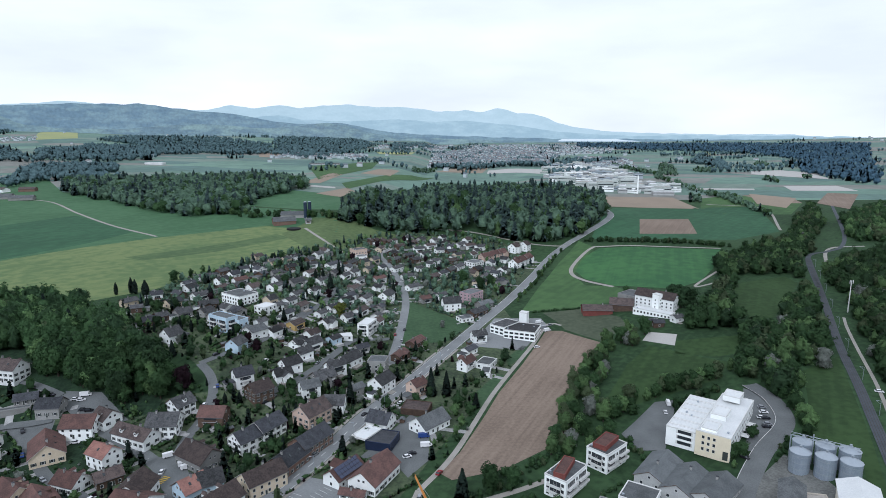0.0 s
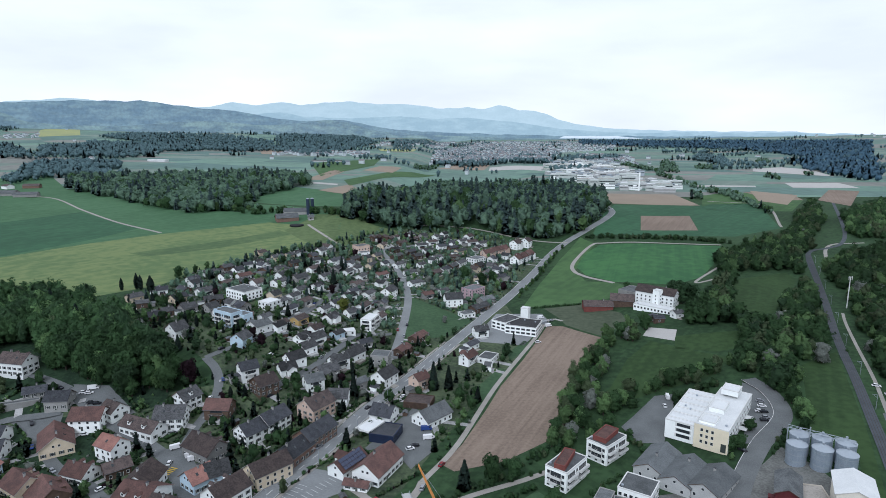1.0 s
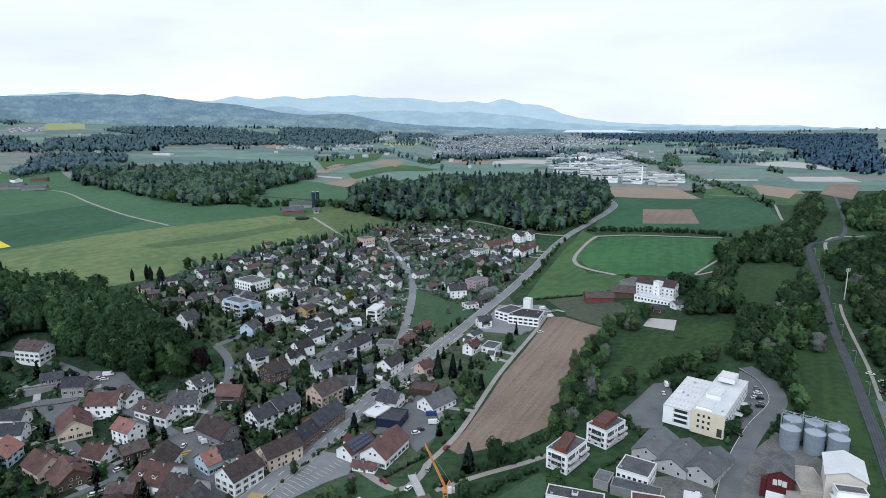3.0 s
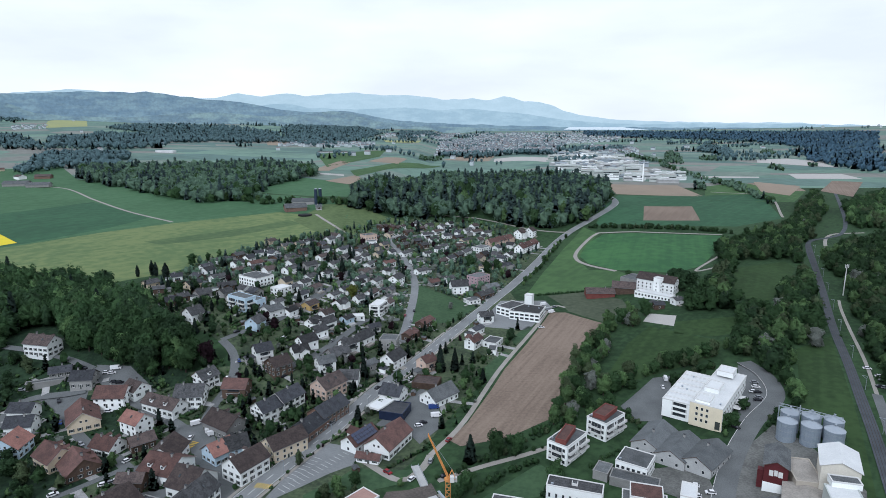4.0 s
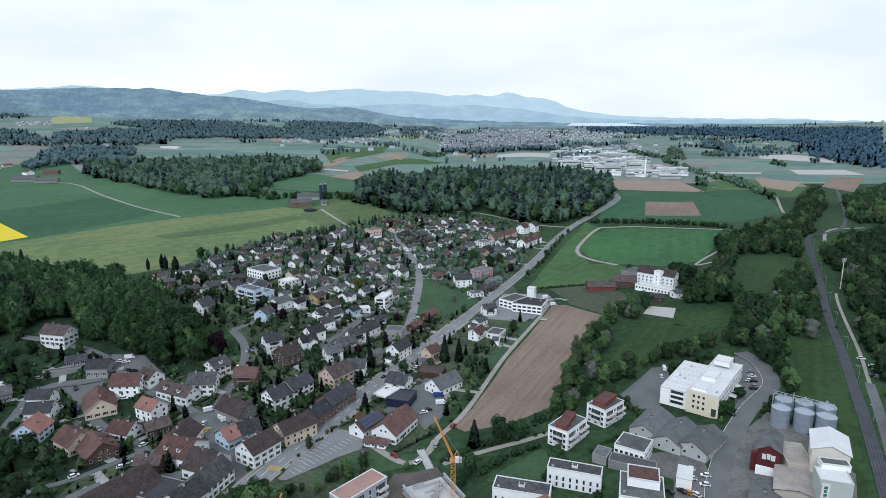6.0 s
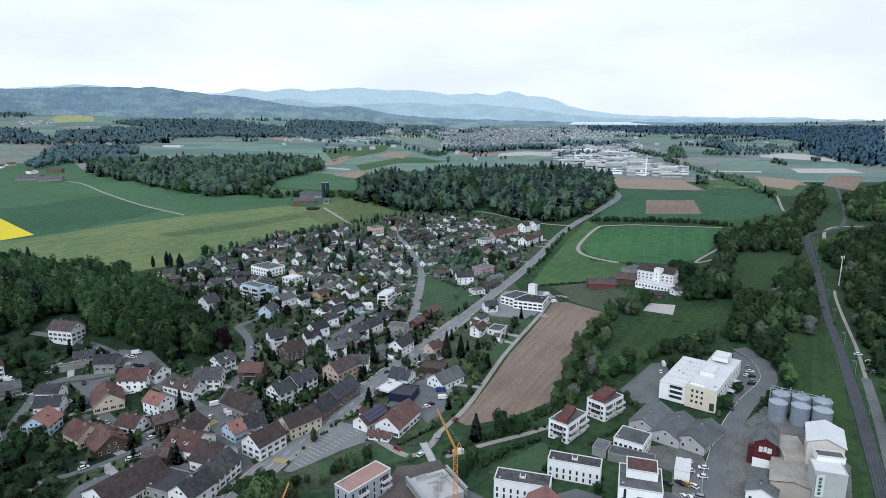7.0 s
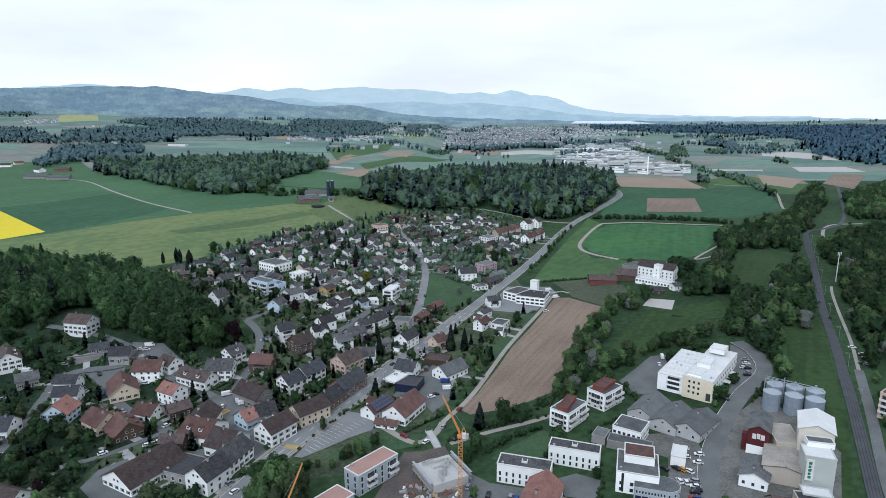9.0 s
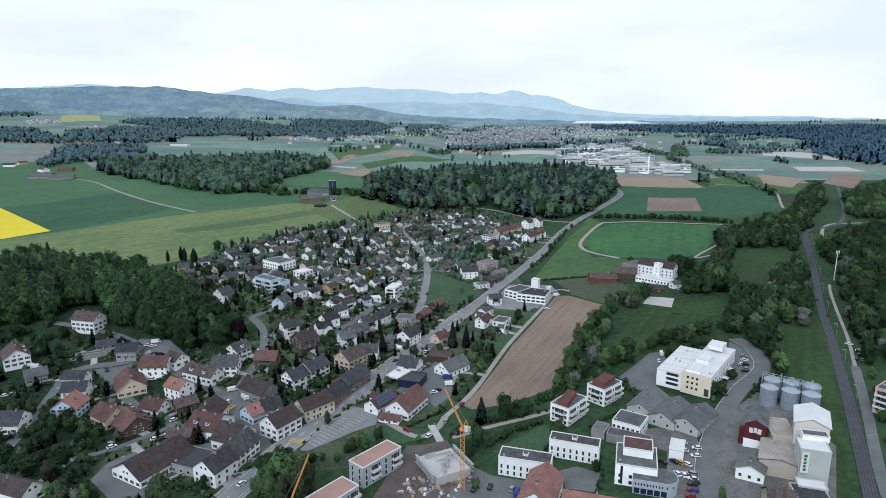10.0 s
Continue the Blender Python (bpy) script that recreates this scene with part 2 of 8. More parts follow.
# haze, far and blue kinds: distance haze is mixed into the leaf colour
for key, name, one, two, tint in (
    ("broad", "broad_leaves", (0.055, 0.106, 0.043), (0.028, 0.063, 0.026), 0.3), ("light", "young_leaves", (0.126, 0.215, 0.083), (0.077, 0.137, 0.058), 0.25),
    ("deep", "deep_green_leaves", (0.043, 0.083, 0.037), (0.024, 0.050, 0.025), 0.25), ("olive", "olive_leaves", (0.090, 0.126, 0.062), (0.055, 0.081, 0.042), 0.25),
    ("fir", "fir_needles", (0.024, 0.041, 0.031), (0.013, 0.022, 0.019), 0.3), ("blossom", "white_blossom", (0.23, 0.25, 0.225), (0.13, 0.15, 0.125), 0.1),
    ("copper", "copper_leaves", (0.023, 0.011, 0.016), (0.015, 0.008, 0.011), 0.1), ("lime", "yellow_green_leaves", (0.160, 0.185, 0.039), (0.104, 0.125, 0.031), 0.1),
    ("haze", "hazed_leaves", (0.145, 0.232, 0.15), (0.088, 0.15, 0.112), 0.1), ("hazefir", "hazed_spruce_needles", (0.078, 0.122, 0.112), (0.048, 0.08, 0.08), 0.1),
    ("far", "far_hazed_leaves", (0.145, 0.228, 0.235), (0.1, 0.168, 0.185), 0.1), ("farfir", "far_hazed_spruce", (0.105, 0.172, 0.19), (0.08, 0.138, 0.16), 0.1),
    ("blue", "hazed_forest_leaves", (0.088, 0.16, 0.215), (0.066, 0.128, 0.178), 0.1), ("bluefir", "hazed_forest_spruce", (0.07, 0.133, 0.182), (0.055, 0.108, 0.155), 0.1)):
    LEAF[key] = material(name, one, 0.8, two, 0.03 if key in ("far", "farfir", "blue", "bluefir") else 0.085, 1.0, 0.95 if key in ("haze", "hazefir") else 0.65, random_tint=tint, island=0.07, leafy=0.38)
BARK = material("bark", (0.06, 0.05, 0.04), 0.9, (0.04, 0.033, 0.027), 1.0, 6.0, 0.6)


# ---- the lie of the land ----
def ease(t):
    t = min(1.0, max(0.0, t))
    return t * t * (3 - 2 * t)


def height(x, y):
    """The ground's height: a valley floor that climbs slowly away, a terrace on one side, a wooded knoll, hills far off."""
    x, y = x / 1.25, y / 1.25
    d = max(0.0, y - 240.0)
    base = 0.035 * d * d / (d + 60.0)
    if y > 900:
        base = 0.035 * 660 * 660 / 720 + (0.035 * 0.99) * 400.0 * (1 - math.exp(-(y - 900) / 400.0))
    terrace = 17 * ease((-x - 25) / 85) * ease((y - 205) / 75) + 4 * ease((-x - 120) / 150) * ease((y - 300) / 100)
    bank = 10 * ease((x - 70) / 110) * ease((y - 60) / 120)
    knoll = 26 * math.exp(-(((x - 20) / 150) ** 2) - ((y - 690) / 90) ** 2)
    far = 66 * math.exp(-(((x + 2300) / 1100) ** 2) - ((y - 2900) / 700) ** 2)
    far += 34 * math.exp(-(((x + 900) / 500) ** 2) - ((y - 2600) / 450) ** 2)
    far += 45 * math.exp(-(((x - 2600) / 1300) ** 2) - ((y - 2800) / 900) ** 2)
    far += 30 * math.exp(-(((x + 1300) / 500) ** 2) - ((y - 1500) / 400) ** 2)
    far += 26 * ease((y - 2000) / 1500)
    return 1.25 * (base + terrace + bank + knoll + far)


def lines(inner, step, outer, growth):
    """Grid lines: even steps up to inner, then growing ones up to outer."""
    out = [i * step for i in range(int(inner / step) + 1)]
    while out[-1] < outer:
        out.append(out[-1] + max(step, (out[-1] - inner) * growth + step))
    return out


XS = lines(420, 10, 5200, 0.12)
XS = [-v for v in reversed(XS[1:])] + XS
YS = [-v for v in reversed(lines(60, 20, 1500, 0.3)[1:])] + lines(1150, 10, 4700, 0.10)
GZ = np.array([[height(x, y) for y in YS] for x in XS])
XA, YA = np.array(XS), np.array(YS)


def gz(x, y):
    """The height of the ground sheet itself, between its grid points."""
    i = min(max(int(np.searchsorted(XA, x)) - 1, 0), len(XS) - 2)
    j = min(max(int(np.searchsorted(YA, y)) - 1, 0), len(YS) - 2)
    u, v = (x - XS[i]) / (XS[i + 1] - XS[i]), (y - YS[j]) / (YS[j + 1] - YS[j])
    a, b, c, d = GZ[i, j], GZ[i + 1, j], GZ[i + 1, j + 1], GZ[i, j + 1]
    return a + u * (b - a) + v * (c - b) if u >= v else a + v * (d - a) + u * (c - d)


def mesh_of(name, verts, faces, mats, slots=None, smooth=False):
    me = bpy.data.meshes.new(name)
    me.from_pydata(verts, [], faces)
    for m in mats:
        me.materials.append(m)
    if slots is not None:
        me.polygons.foreach_set("material_index", slots)
    if smooth:
        me.polygons.foreach_set("use_smooth", [True] * len(me.polygons))
    me.update()
    return me


def piece(name, me, parent, m=None, label=""):
    """A part under a thing: its mesh, at a pose in the thing's own space."""
    ob = new(name, me)
    ob.parent = parent
    if m is not None:
        ob.matrix_local = m
    return tagged(ob, label)


def sheet(name, mats):
    n = len(YS)
    verts = [(x, y, GZ[i, j]) for i, x in enumerate(XS) for j, y in enumerate(YS)]
    faces, slots = [], []
    for i in range(len(XS) - 1):
        for j in range(n - 1):
            a, b, c, d = i * n + j, (i + 1) * n + j, (i + 1) * n + j + 1, i * n + j + 1
            faces += [(a, b, c), (a, c, d)]
            # far rows of the sheet take the haze-tinted farmland
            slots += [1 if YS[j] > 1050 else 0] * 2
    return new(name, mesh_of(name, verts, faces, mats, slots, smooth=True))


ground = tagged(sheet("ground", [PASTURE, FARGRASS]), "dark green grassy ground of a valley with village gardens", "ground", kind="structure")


def inside(x, y, poly):
    hit, j = False, len(poly) - 1
    for i in range(len(poly)):
        (xi, yi), (xj, yj) = poly[i], poly[j]
        if (yi > y) != (yj > y) and x < (xj - xi) * (y - yi) / (yj - yi) + xi:
            hit = not hit
        j = i
    return hit


YARDS = []


def patch(name, outline, mat, lift, label, category="field"):
    """A piece of land cover laid on the ground sheet, cut along its grid lines so that it follows every slope."""
    bm = bmesh.new()
    bm.faces.new([bm.verts.new((x, y, 0)) for x, y in outline])
    lo, hi = np.min(outline, axis=0), np.max(outline, axis=0)
    for axis, grid in ((0, XS), (1, YS)):
        for v in grid:
            if lo[axis] < v < hi[axis]:
                co, no = Vector((0, 0, 0)), Vector((0, 0, 0))
                co[axis], no[axis] = v, 1
                bmesh.ops.bisect_plane(bm, geom=bm.verts[:] + bm.edges[:] + bm.faces[:], plane_co=co, plane_no=no)
    bmesh.ops.triangulate(bm, faces=bm.faces[:])
    for v in bm.verts:
        v.co.z = gz(v.co.x, v.co.y) + lift
    for f in bm.faces:
        if f.normal.z < 0:
            f.normal_flip()
        f.smooth = True
    me = bpy.data.meshes.new(name)
    bm.to_mesh(me)
    bm.free()
    me.materials.append(mat)
    if category in ("yard", "car park", "building site", "sand court", "lawn"):
        YARDS.append(outline)
    return tagged(new(name, me), label, category, kind="structure")


def smooth_line(points, step=4.0):
    """Even points along a curve through the given ones."""
    p = [Vector(q).to_2d() for q in points]
    p = [p[0] * 2 - p[1]] + p + [p[-1] * 2 - p[-2]]
    out = []
    for a, b, c, d in zip(p, p[1:], p[2:], p[3:]):
        n = max(1, int((c - b).length / step))
        for i in range(n):
            t = i / n
            out.append(0.5 * (2 * b + (c - a) * t + (2 * a - 5 * b + 4 * c - d) * t * t + (3 * b - a - 3 * c + d) * t**3))
    return out + [p[-2]]


ROADS = []


def ribbon(name, points, width, mat, lift, label, category="road", offset=0.0, keep=True, thick=0.0):
    line = smooth_line(points)
    verts, faces = [], []
    across = max(1, int(width / 3))
    for i, q in enumerate(line):
        d = (line[min(i + 1, len(line) - 1)] - line[max(i - 1, 0)]).normalized()
        side = Vector((d.y, -d.x))
        for k in range(across + 1):
            s = q + side * (offset + width * (k / across - 0.5))
            verts.append((s.x, s.y, max(gz(s.x, s.y), gz(q.x, q.y) - 0.15) + lift))
        if keep:
            ROADS.append((q.x, q.y, width / 2))
    m = across + 1
    for i in range(len(line) - 1):
        for k in range(across):
            faces.append((i * m + k, i * m + k + 1, (i + 1) * m + k + 1, (i + 1) * m + k))
    me = mesh_of(name, verts, [f[::-1] for f in faces], [mat], smooth=True)
    if me.polygons[0].normal.z < 0:
        me.flip_normals()
    return tagged(new(name, me), label, category, kind="structure")


# ---- fields ----
patch("garden_ground", [(-226.3, 398.9), (-223.6, 486), (-205.9, 500.2), (-181, 576), (-131.2, 627.7), (-93.8, 703.9), (-44.1, 764.4), (75.2, 731.6), (103.8, 644.7), (52.9, 496.8), (65, 412.1), (27.1, 330.5), (3.8, 277.8), (-17.5, 225.7), (-42.6, 188.6), (-107.5, 175.1), (-194.8, 188.6), (-297.9, 305.7), (-239.6, 309.8), (-171.8, 297.6), (-136.2, 305.7), (-119.8, 311.1), (-149.7, 340), (-184.5, 356.8)], GRASS, 0.03, "dark garden ground between the village houses", "garden ground")
patch("garden_ground", [(-323.2, 301.4), (-436.8, 440.4), (-363.6, 447.2), (-264, 424.4), (-191.3, 362.7), (-150.7, 323.3), (-146.5, 294.2), (-159.4, 289.1), (-179.6, 299.8), (-191.3, 296.2), (-195.3, 288.7), (-237.1, 278), (-312.2, 287.4)], DIMORCHARD, 0.05, "grass darkened in colour under the wood and orchards", "garden ground")
patch("garden_ground", [(-192.9, 149.4), (-305.3, 287.5), (-232.2, 275.5), (-190.7, 286.2), (-150.7, 256), (-142.3, 217.9), (-159.2, 200.5), (-160.2, 184.3), (-134.8, 150.6)], DIMORCHARD, 0.045, "garden ground with orchards, darkened in colour", "garden ground")
patch("meadow", [(-723.9, 739.4), (-636, 979.6), (-226.1, 858.9), (-132.5, 779.7), (-108.5, 648.3), (-191.6, 575), (-386.9, 519.5), (-455.7, 455.5)], MIDCROP, 0.045, "green farmland between the tracks", "meadow")
patch("meadow", [(-835.1, 824.3), (-1122.6, 1117.5), (-813.7, 1260.4), (-653.9, 1049.4), (-627, 966.7), (-713.5, 979.5)], MIDCROP, 0.05, "green meadows round a hamlet", "meadow")
patch("meadow", [(-488.2, 490.2), (-413.8, 557.3), (-368.1, 616.3), (-315.1, 666.5), (-256.9, 716.1), (-218.3, 746.1), (-150, 720.5), (-107.3, 644.3), (-160.1, 601.3), (-190.2, 570.5), (-214.7, 510), (-230.6, 470.9), (-266.7, 439.2), (-309.1, 445.9), (-341.6, 455.4), (-412.2, 409)], MEADOW, 0.06, "pale green mown meadow with wheel tracks", "meadow")
patch("field", [(-634.8, 645.1), (-542.8, 739.1), (-493.3, 814.5), (-357.7, 701.9), (-374.9, 638.8), (-417, 561.8), (-491.4, 493.6)], BLUECROP, 0.06, "dark green field of young corn", "crop field")
patch("field", [(-636, 979.6), (-655.8, 1049.4), (-422.9, 941.1), (-226.1, 858.9), (-219.2, 749.3), (-317.6, 679), (-383.4, 719.8), (-500.5, 833.3)], MIDCROP, 0.06, "mid green field beside a gravel track", "crop field")
patch("meadow", [(-831.7, 853.4), (-713.5, 979.5), (-608.8, 929.8), (-502.7, 823.8), (-548.3, 746.8), (-640.4, 651.1)], MIDCROP, 0.06, "pale green meadow with mown stripes", "meadow")
patch("meadow", [(-187.4, 703.1), (-165.7, 785.3), (-124.5, 771.6), (-84.2, 751.6), (-9.0, 748.0), (68.7, 739.6), (49.4, 724.5), (-8.7, 719.6), (-55.1, 708.4), (-99.3, 640.0), (-135.3, 623.3)], SLOPE, 0.065, "olive green slope between farm and knoll", "meadow")
patch("meadow", [(-304.7, 573.0), (-251.5, 625.7), (-193.1, 703.2), (-174.8, 684.9), (-232.0, 606.1), (-281.8, 561.9)], DARKMEADOW, 0.1, "darker green strip of meadow", "meadow")
patch("field", [(-648, 730.7), (-578.8, 698.4), (-426.3, 565.4), (-451.5, 526.6), (-474, 512.1)], RAPE, 0.12, "bright yellow flowering rape field", "rape field")
patch("field", [(137.1, 605.2), (155.6, 652.5), (179.9, 680.9), (311.4, 665.5), (267.4, 582.5), (235.6, 535.2), (204.2, 512.4), (158.2, 541.4), (139.8, 573.9)], OVALCROP, 0.06, "bright green oval field", "crop field")
patch("meadow", [(67.2, 486.4), (92.2, 556.9), (125.9, 639.2), (165.3, 720.0), (176.4, 688.1), (145.3, 628.3), (132.5, 589.2), (135.4, 553.3), (159.5, 538.6), (164.6, 521.5), (152.9, 499.0), (129.2, 495.8), (97.6, 489.9)], CROP, 0.06, "green meadow between road and track", "meadow")
patch("meadow", [(84.3, 483.2), (121, 490.9), (141.7, 459), (141, 438.3), (115.7, 415.2), (95, 442.3), (92.3, 460.6)], PADDOCK, 0.06, "dull green paddock", "meadow")
patch("field", [(80, 440), (92, 440), (114.4, 413.3), (98, 380.8), (81.7, 346.1), (66.9, 289.5), (58, 274.3), (29.3, 250.7), (6.1, 242.4), (0.6, 247.9), (10.2, 266), (24.5, 304), (35, 334), (54, 376), (68, 410)], SOIL, 0.06, "bare brown ploughed field with furrows", "ploughed field")
patch("meadow", [(93.9, 321.5), (121.5, 372), (144.6, 397.8), (167.8, 369.8), (180.5, 356.6), (163.9, 336.1), (130, 324.3), (97.7, 312)], OLIVE, 0.06, "dark green meadow beside a stream", "meadow")
patch("lawn", [(162.7, 399.9), (206.3, 398.1), (193.7, 369.8), (177.3, 366.8), (155.3, 379.8)], OLIVE, 0.06, "green lawn beside a sand court", "lawn")
patch("meadow", [(262.8, 527.6), (321, 550.7), (319.4, 527.5), (248.9, 434.6), (215, 425)], OLIVE, 0.06, "green clearing among trees", "meadow")
patch("meadow", [(214.5, 337.2), (249.1, 359.1), (196.9, 251.7), (153.9, 168.4), (144.7, 165.3), (188.1, 247.9), (177.4, 264.5)], OLIVE, 0.06, "dark green meadow beside the railway", "meadow")
patch("lawn", [(-26.7, 514.4), (23.2, 452.8), (5.3, 418.9), (-29.1, 407.9)], LAWN, 0.08, "green lawn between two roads", "lawn")
patch("lawn", [(17.8, 327.5), (36.4, 361.3), (44, 356.1), (22.9, 314.6)], LAWN, 0.08, "green lawn beside a track", "lawn")
patch("lawn", [(44.8, 373.9), (65.7, 403.5), (58.6, 410), (44.1, 385.2)], LAWN, 0.08, "green lawn beside a track", "lawn")
patch("field", [(274.4, 835.4), (350.1, 856.2), (320.6, 751.8), (245.7, 743.7)], SOIL, 0.1, "bare brown field square", "ploughed field")
patch("field", [(269.1, 950.8), (511.9, 983), (434.4, 771), (351.2, 717.2), (179.6, 721.2)], BLUECROP, 0.06, "deep green field by the road", "crop field")
patch("field", [(291.8, 1105.8), (413.8, 1090.6), (408.1, 958.1), (271, 967.9)], PALESOIL, 0.06, "pale brown bare field", "ploughed field")
patch("field", [(-347.2, 926.3), (-291.2, 1111.1), (-179.4, 1058.9), (-134, 812.2), (-308, 912.1)], MIDCROP, 0.06, "green field beyond the farm", "crop field")
patch("field", [(390.8, 911.8), (523.2, 904.5), (606.8, 1020.5), (543, 1128.5), (458.4, 1075.8)], CROP, 0.06, "green field", "crop field")
patch("field", [(553.5, 1128.5), (626.4, 1089.9), (606.8, 1020.5), (559.3, 1020.6)], SOIL, 0.1, "brown field strip", "ploughed field")
patch("car_park", [(-74.2, 201.2), (-68.8, 220.5), (-56.7, 244.5), (-48.9, 242.1), (-39, 233.7), (-41.8, 226.1), (-51.8, 218.6), (-60.3, 210), (-70.6, 200.3)], ROADGREY, 0.1, "grey asphalt car park with white lines", "car park")
patch("yard", [(92.8, 284.4), (121, 317.7), (133.3, 317.4), (108.5, 266.5), (96.4, 267.6)], ASPHALT, 0.1, "asphalt yard of the factory", "yard")
patch("yard", [(171.9, 321.5), (181.7, 312), (173.7, 280.9), (155.9, 256), (143.9, 259.2)], ASPHALT, 0.08, "asphalt yard with parked cars", "yard")
patch("sand_court", [(142.8, 408.1), (151.7, 422.1), (168.1, 411.3), (159.6, 392.5)], SAND, 0.1, "pale sand riding court", "sand court")
patch("yard", [(-142.3, 163.8), (-156.5, 175.9), (-156.5, 188.8), (-148.8, 198.3), (-121.2, 172.6), (-119.6, 164.2)], ASPHALT, 0.08, "grey yard beside a barn", "yard")
patch("yard", [(-38.8, 258.2), (-15.6, 306.1), (-5, 297.5), (-4.6, 258.9), (-13.4, 244.1), (-25.3, 265.6)], ASPHALT, 0.09, "asphalt yard with parked lorries", "yard")
patch("yard", [(20.8, 409.1), (57.5, 400.5), (83.1, 453.3), (80.7, 469.4), (43.4, 468.8)], ROADGREY, 0.08, "asphalt forecourt", "yard")
patch("yard", [(69.6, 220.5), (112.9, 227.6), (110.4, 206.9), (93.5, 168.6), (82.2, 168.4), (93.7, 203.1)], YARDGREY, 0.08, "worn concrete yard between workshops", "yard")
patch("yard", [(-203.3, 308.8), (-183.1, 308), (-159, 288.1), (-172.2, 282.9), (-190.1, 293.7)], ASPHALT, 0.085, "asphalt yard with parked cars", "yard")
patch("yard", [(-136.6, 260.3), (-121.7, 263.1), (-97.1, 224.4), (-87, 201.9), (-101.8, 213.3), (-117, 234)], ASPHALT, 0.085, "wide asphalt junction", "yard")
patch("yard", [(-222.8, 282.3), (-196.8, 288.2), (-187.8, 261.9), (-194.8, 261.8), (-212.5, 277.3)], ASPHALT, 0.085, "grey village yard", "yard")
patch("yard", [(-127.7, 203.6), (-112.5, 209), (-118.7, 191.8), (-125.5, 198.7)], ASPHALT, 0.085, "grey farmyard", "yard")
patch("yard", [(-4.9, 163.7), (-4, 185.3), (2.9, 191.2), (12.9, 182.7), (28.1, 178.9), (27.5, 164.3)], ASPHALT, 0.085, "grey car park beside flats", "yard")
patch("yard", [(41, 186.3), (50.3, 190.4), (59.5, 185.4), (54.7, 171.6), (42.6, 174)], ASPHALT, 0.085, "dark paved courtyard", "yard")
patch("building_site", [(-19.6, 180.8), (-18.6, 205.8), (-6.9, 212.1), (7.7, 172.2), (4, 163.9), (-26.2, 163.2)], SITE, 0.06, "pale dusty ground of a building site", "building site")
patch("yard", [(100.6, 168.5), (114, 201.7), (139.3, 238), (157.4, 252.8), (162.7, 234.7), (165.8, 197.7), (146.7, 165)], YARDGREY, 0.08, "worn concrete yard of a feed mill", "yard")
patch("lawn", [(-45.2, 217.6), (-40.7, 224.0), (-29.5, 221.1), (-15.6, 222.3), (-12.1, 216.2), (-19.4, 211.5), (-30.7, 207.1), (-46.0, 206.1), (-57.3, 198.4), (-59.4, 202.8)], LAWN, 0.09, "bright green bank beside a footpath", "lawn")
patch("building_site", [(-35.6, 166), (-25.2, 205.7), (-6.8, 208.5), (7.7, 171.4), (6.4, 166.8)], SITE, 0.08, "bare earth of a building site", "building site")

# ---- roads, railway ----
MAIN = [(-98.2, 151.3), (-93.7, 165.5), (-89, 179), (-83.8, 198.2), (-72, 226), (-55.1, 263.5), (-40.1, 303.3), (-20.9, 344.1), (7.3, 404.9), (32.9, 460.5), (57.8, 513.7), (84.9, 577.7), (118.9, 660.4), (147.7, 708.9), (175.8, 742.5), (213.9, 794.3), (237.8, 848.2), (245.6, 912.2)]
ribbon("road", MAIN, 9, ROADGREY, 0.14, "grey asphalt main road with a cycle lane", "road")
ribbon("road", [(-203.4, 305.2), (-221.7, 312.9), (-243.7, 319.4), (-267, 323.9)], 4.5, ASPHALT, 0.11, "narrow asphalt lane under the wood", "road")
ribbon("road", [(-87.3, 199.5), (-103.6, 218.7), (-119, 242), (-129.9, 255.1), (-145.8, 267.3), (-158.9, 275.4), (-172.2, 282.9), (-189.8, 295.2), (-203.4, 305.2)], 7, ASPHALT, 0.12, "grey asphalt village street", "road")
ribbon("road", [(-122.2, 248.5), (-124.5, 273.3), (-122.1, 290), (-122.7, 307.4), (-128.5, 321), (-138.5, 331.8)], 5, ASPHALT, 0.13, "curving asphalt lane", "road")
ribbon("road", [(-138.5, 331.8), (-126, 347.5), (-114.1, 378.5), (-100.9, 440.7)], 4.5, ASPHALT, 0.11, "narrow asphalt lane between gardens", "road")
ribbon("road", [(-32.8, 376.7), (-30.6, 423.5), (-30.1, 504.7), (-38.1, 565.6), (-54.2, 627.9), (-68.5, 662.5), (-59.3, 687.1), (-27.6, 708.3)], 6.5, ROADGREY, 0.13, "asphalt street climbing through the village", "road")
ribbon("road", [(-208.9, 194.2), (-216.4, 227.8), (-224.5, 253.2), (-229.9, 274.4), (-222.8, 282.3), (-207.5, 285.5), (-198.1, 288.6)], 5.5, ASPHALT, 0.11, "narrow asphalt village street", "road")
ribbon("road", [(-208.6, 284.5), (-191, 261.9), (-172.4, 243.5), (-151, 230.3), (-137.1, 221.9), (-126.4, 249.7)], 5.5, ASPHALT, 0.1, "narrow asphalt village street", "road")
ribbon("road", [(-173.8, 192.1), (-160.5, 200.5), (-141.5, 223.5)], 3.5, ASPHALT, 0.11, "grey asphalt lane to a barn", "road")
ribbon("track", [(-7.9, 234.3), (8, 266.2), (32.5, 335), (65.2, 409.8), (83.9, 454.9), (93.9, 451.7)], 2.8, GRAVEL, 0.12, "pale gravel farm track", "track")
ribbon("path", [(-38.5, 229.6), (-20.4, 213.9), (-11, 223.9), (-7.9, 234.3)], 3.5, GRAVEL, 0.12, "pale gravel path", "path")
ribbon("path", [(-4.2, 213.7), (15.2, 225), (35.9, 235.2), (55.1, 246.7)], 3, GRAVEL, 0.1, "pale gravel path", "path")
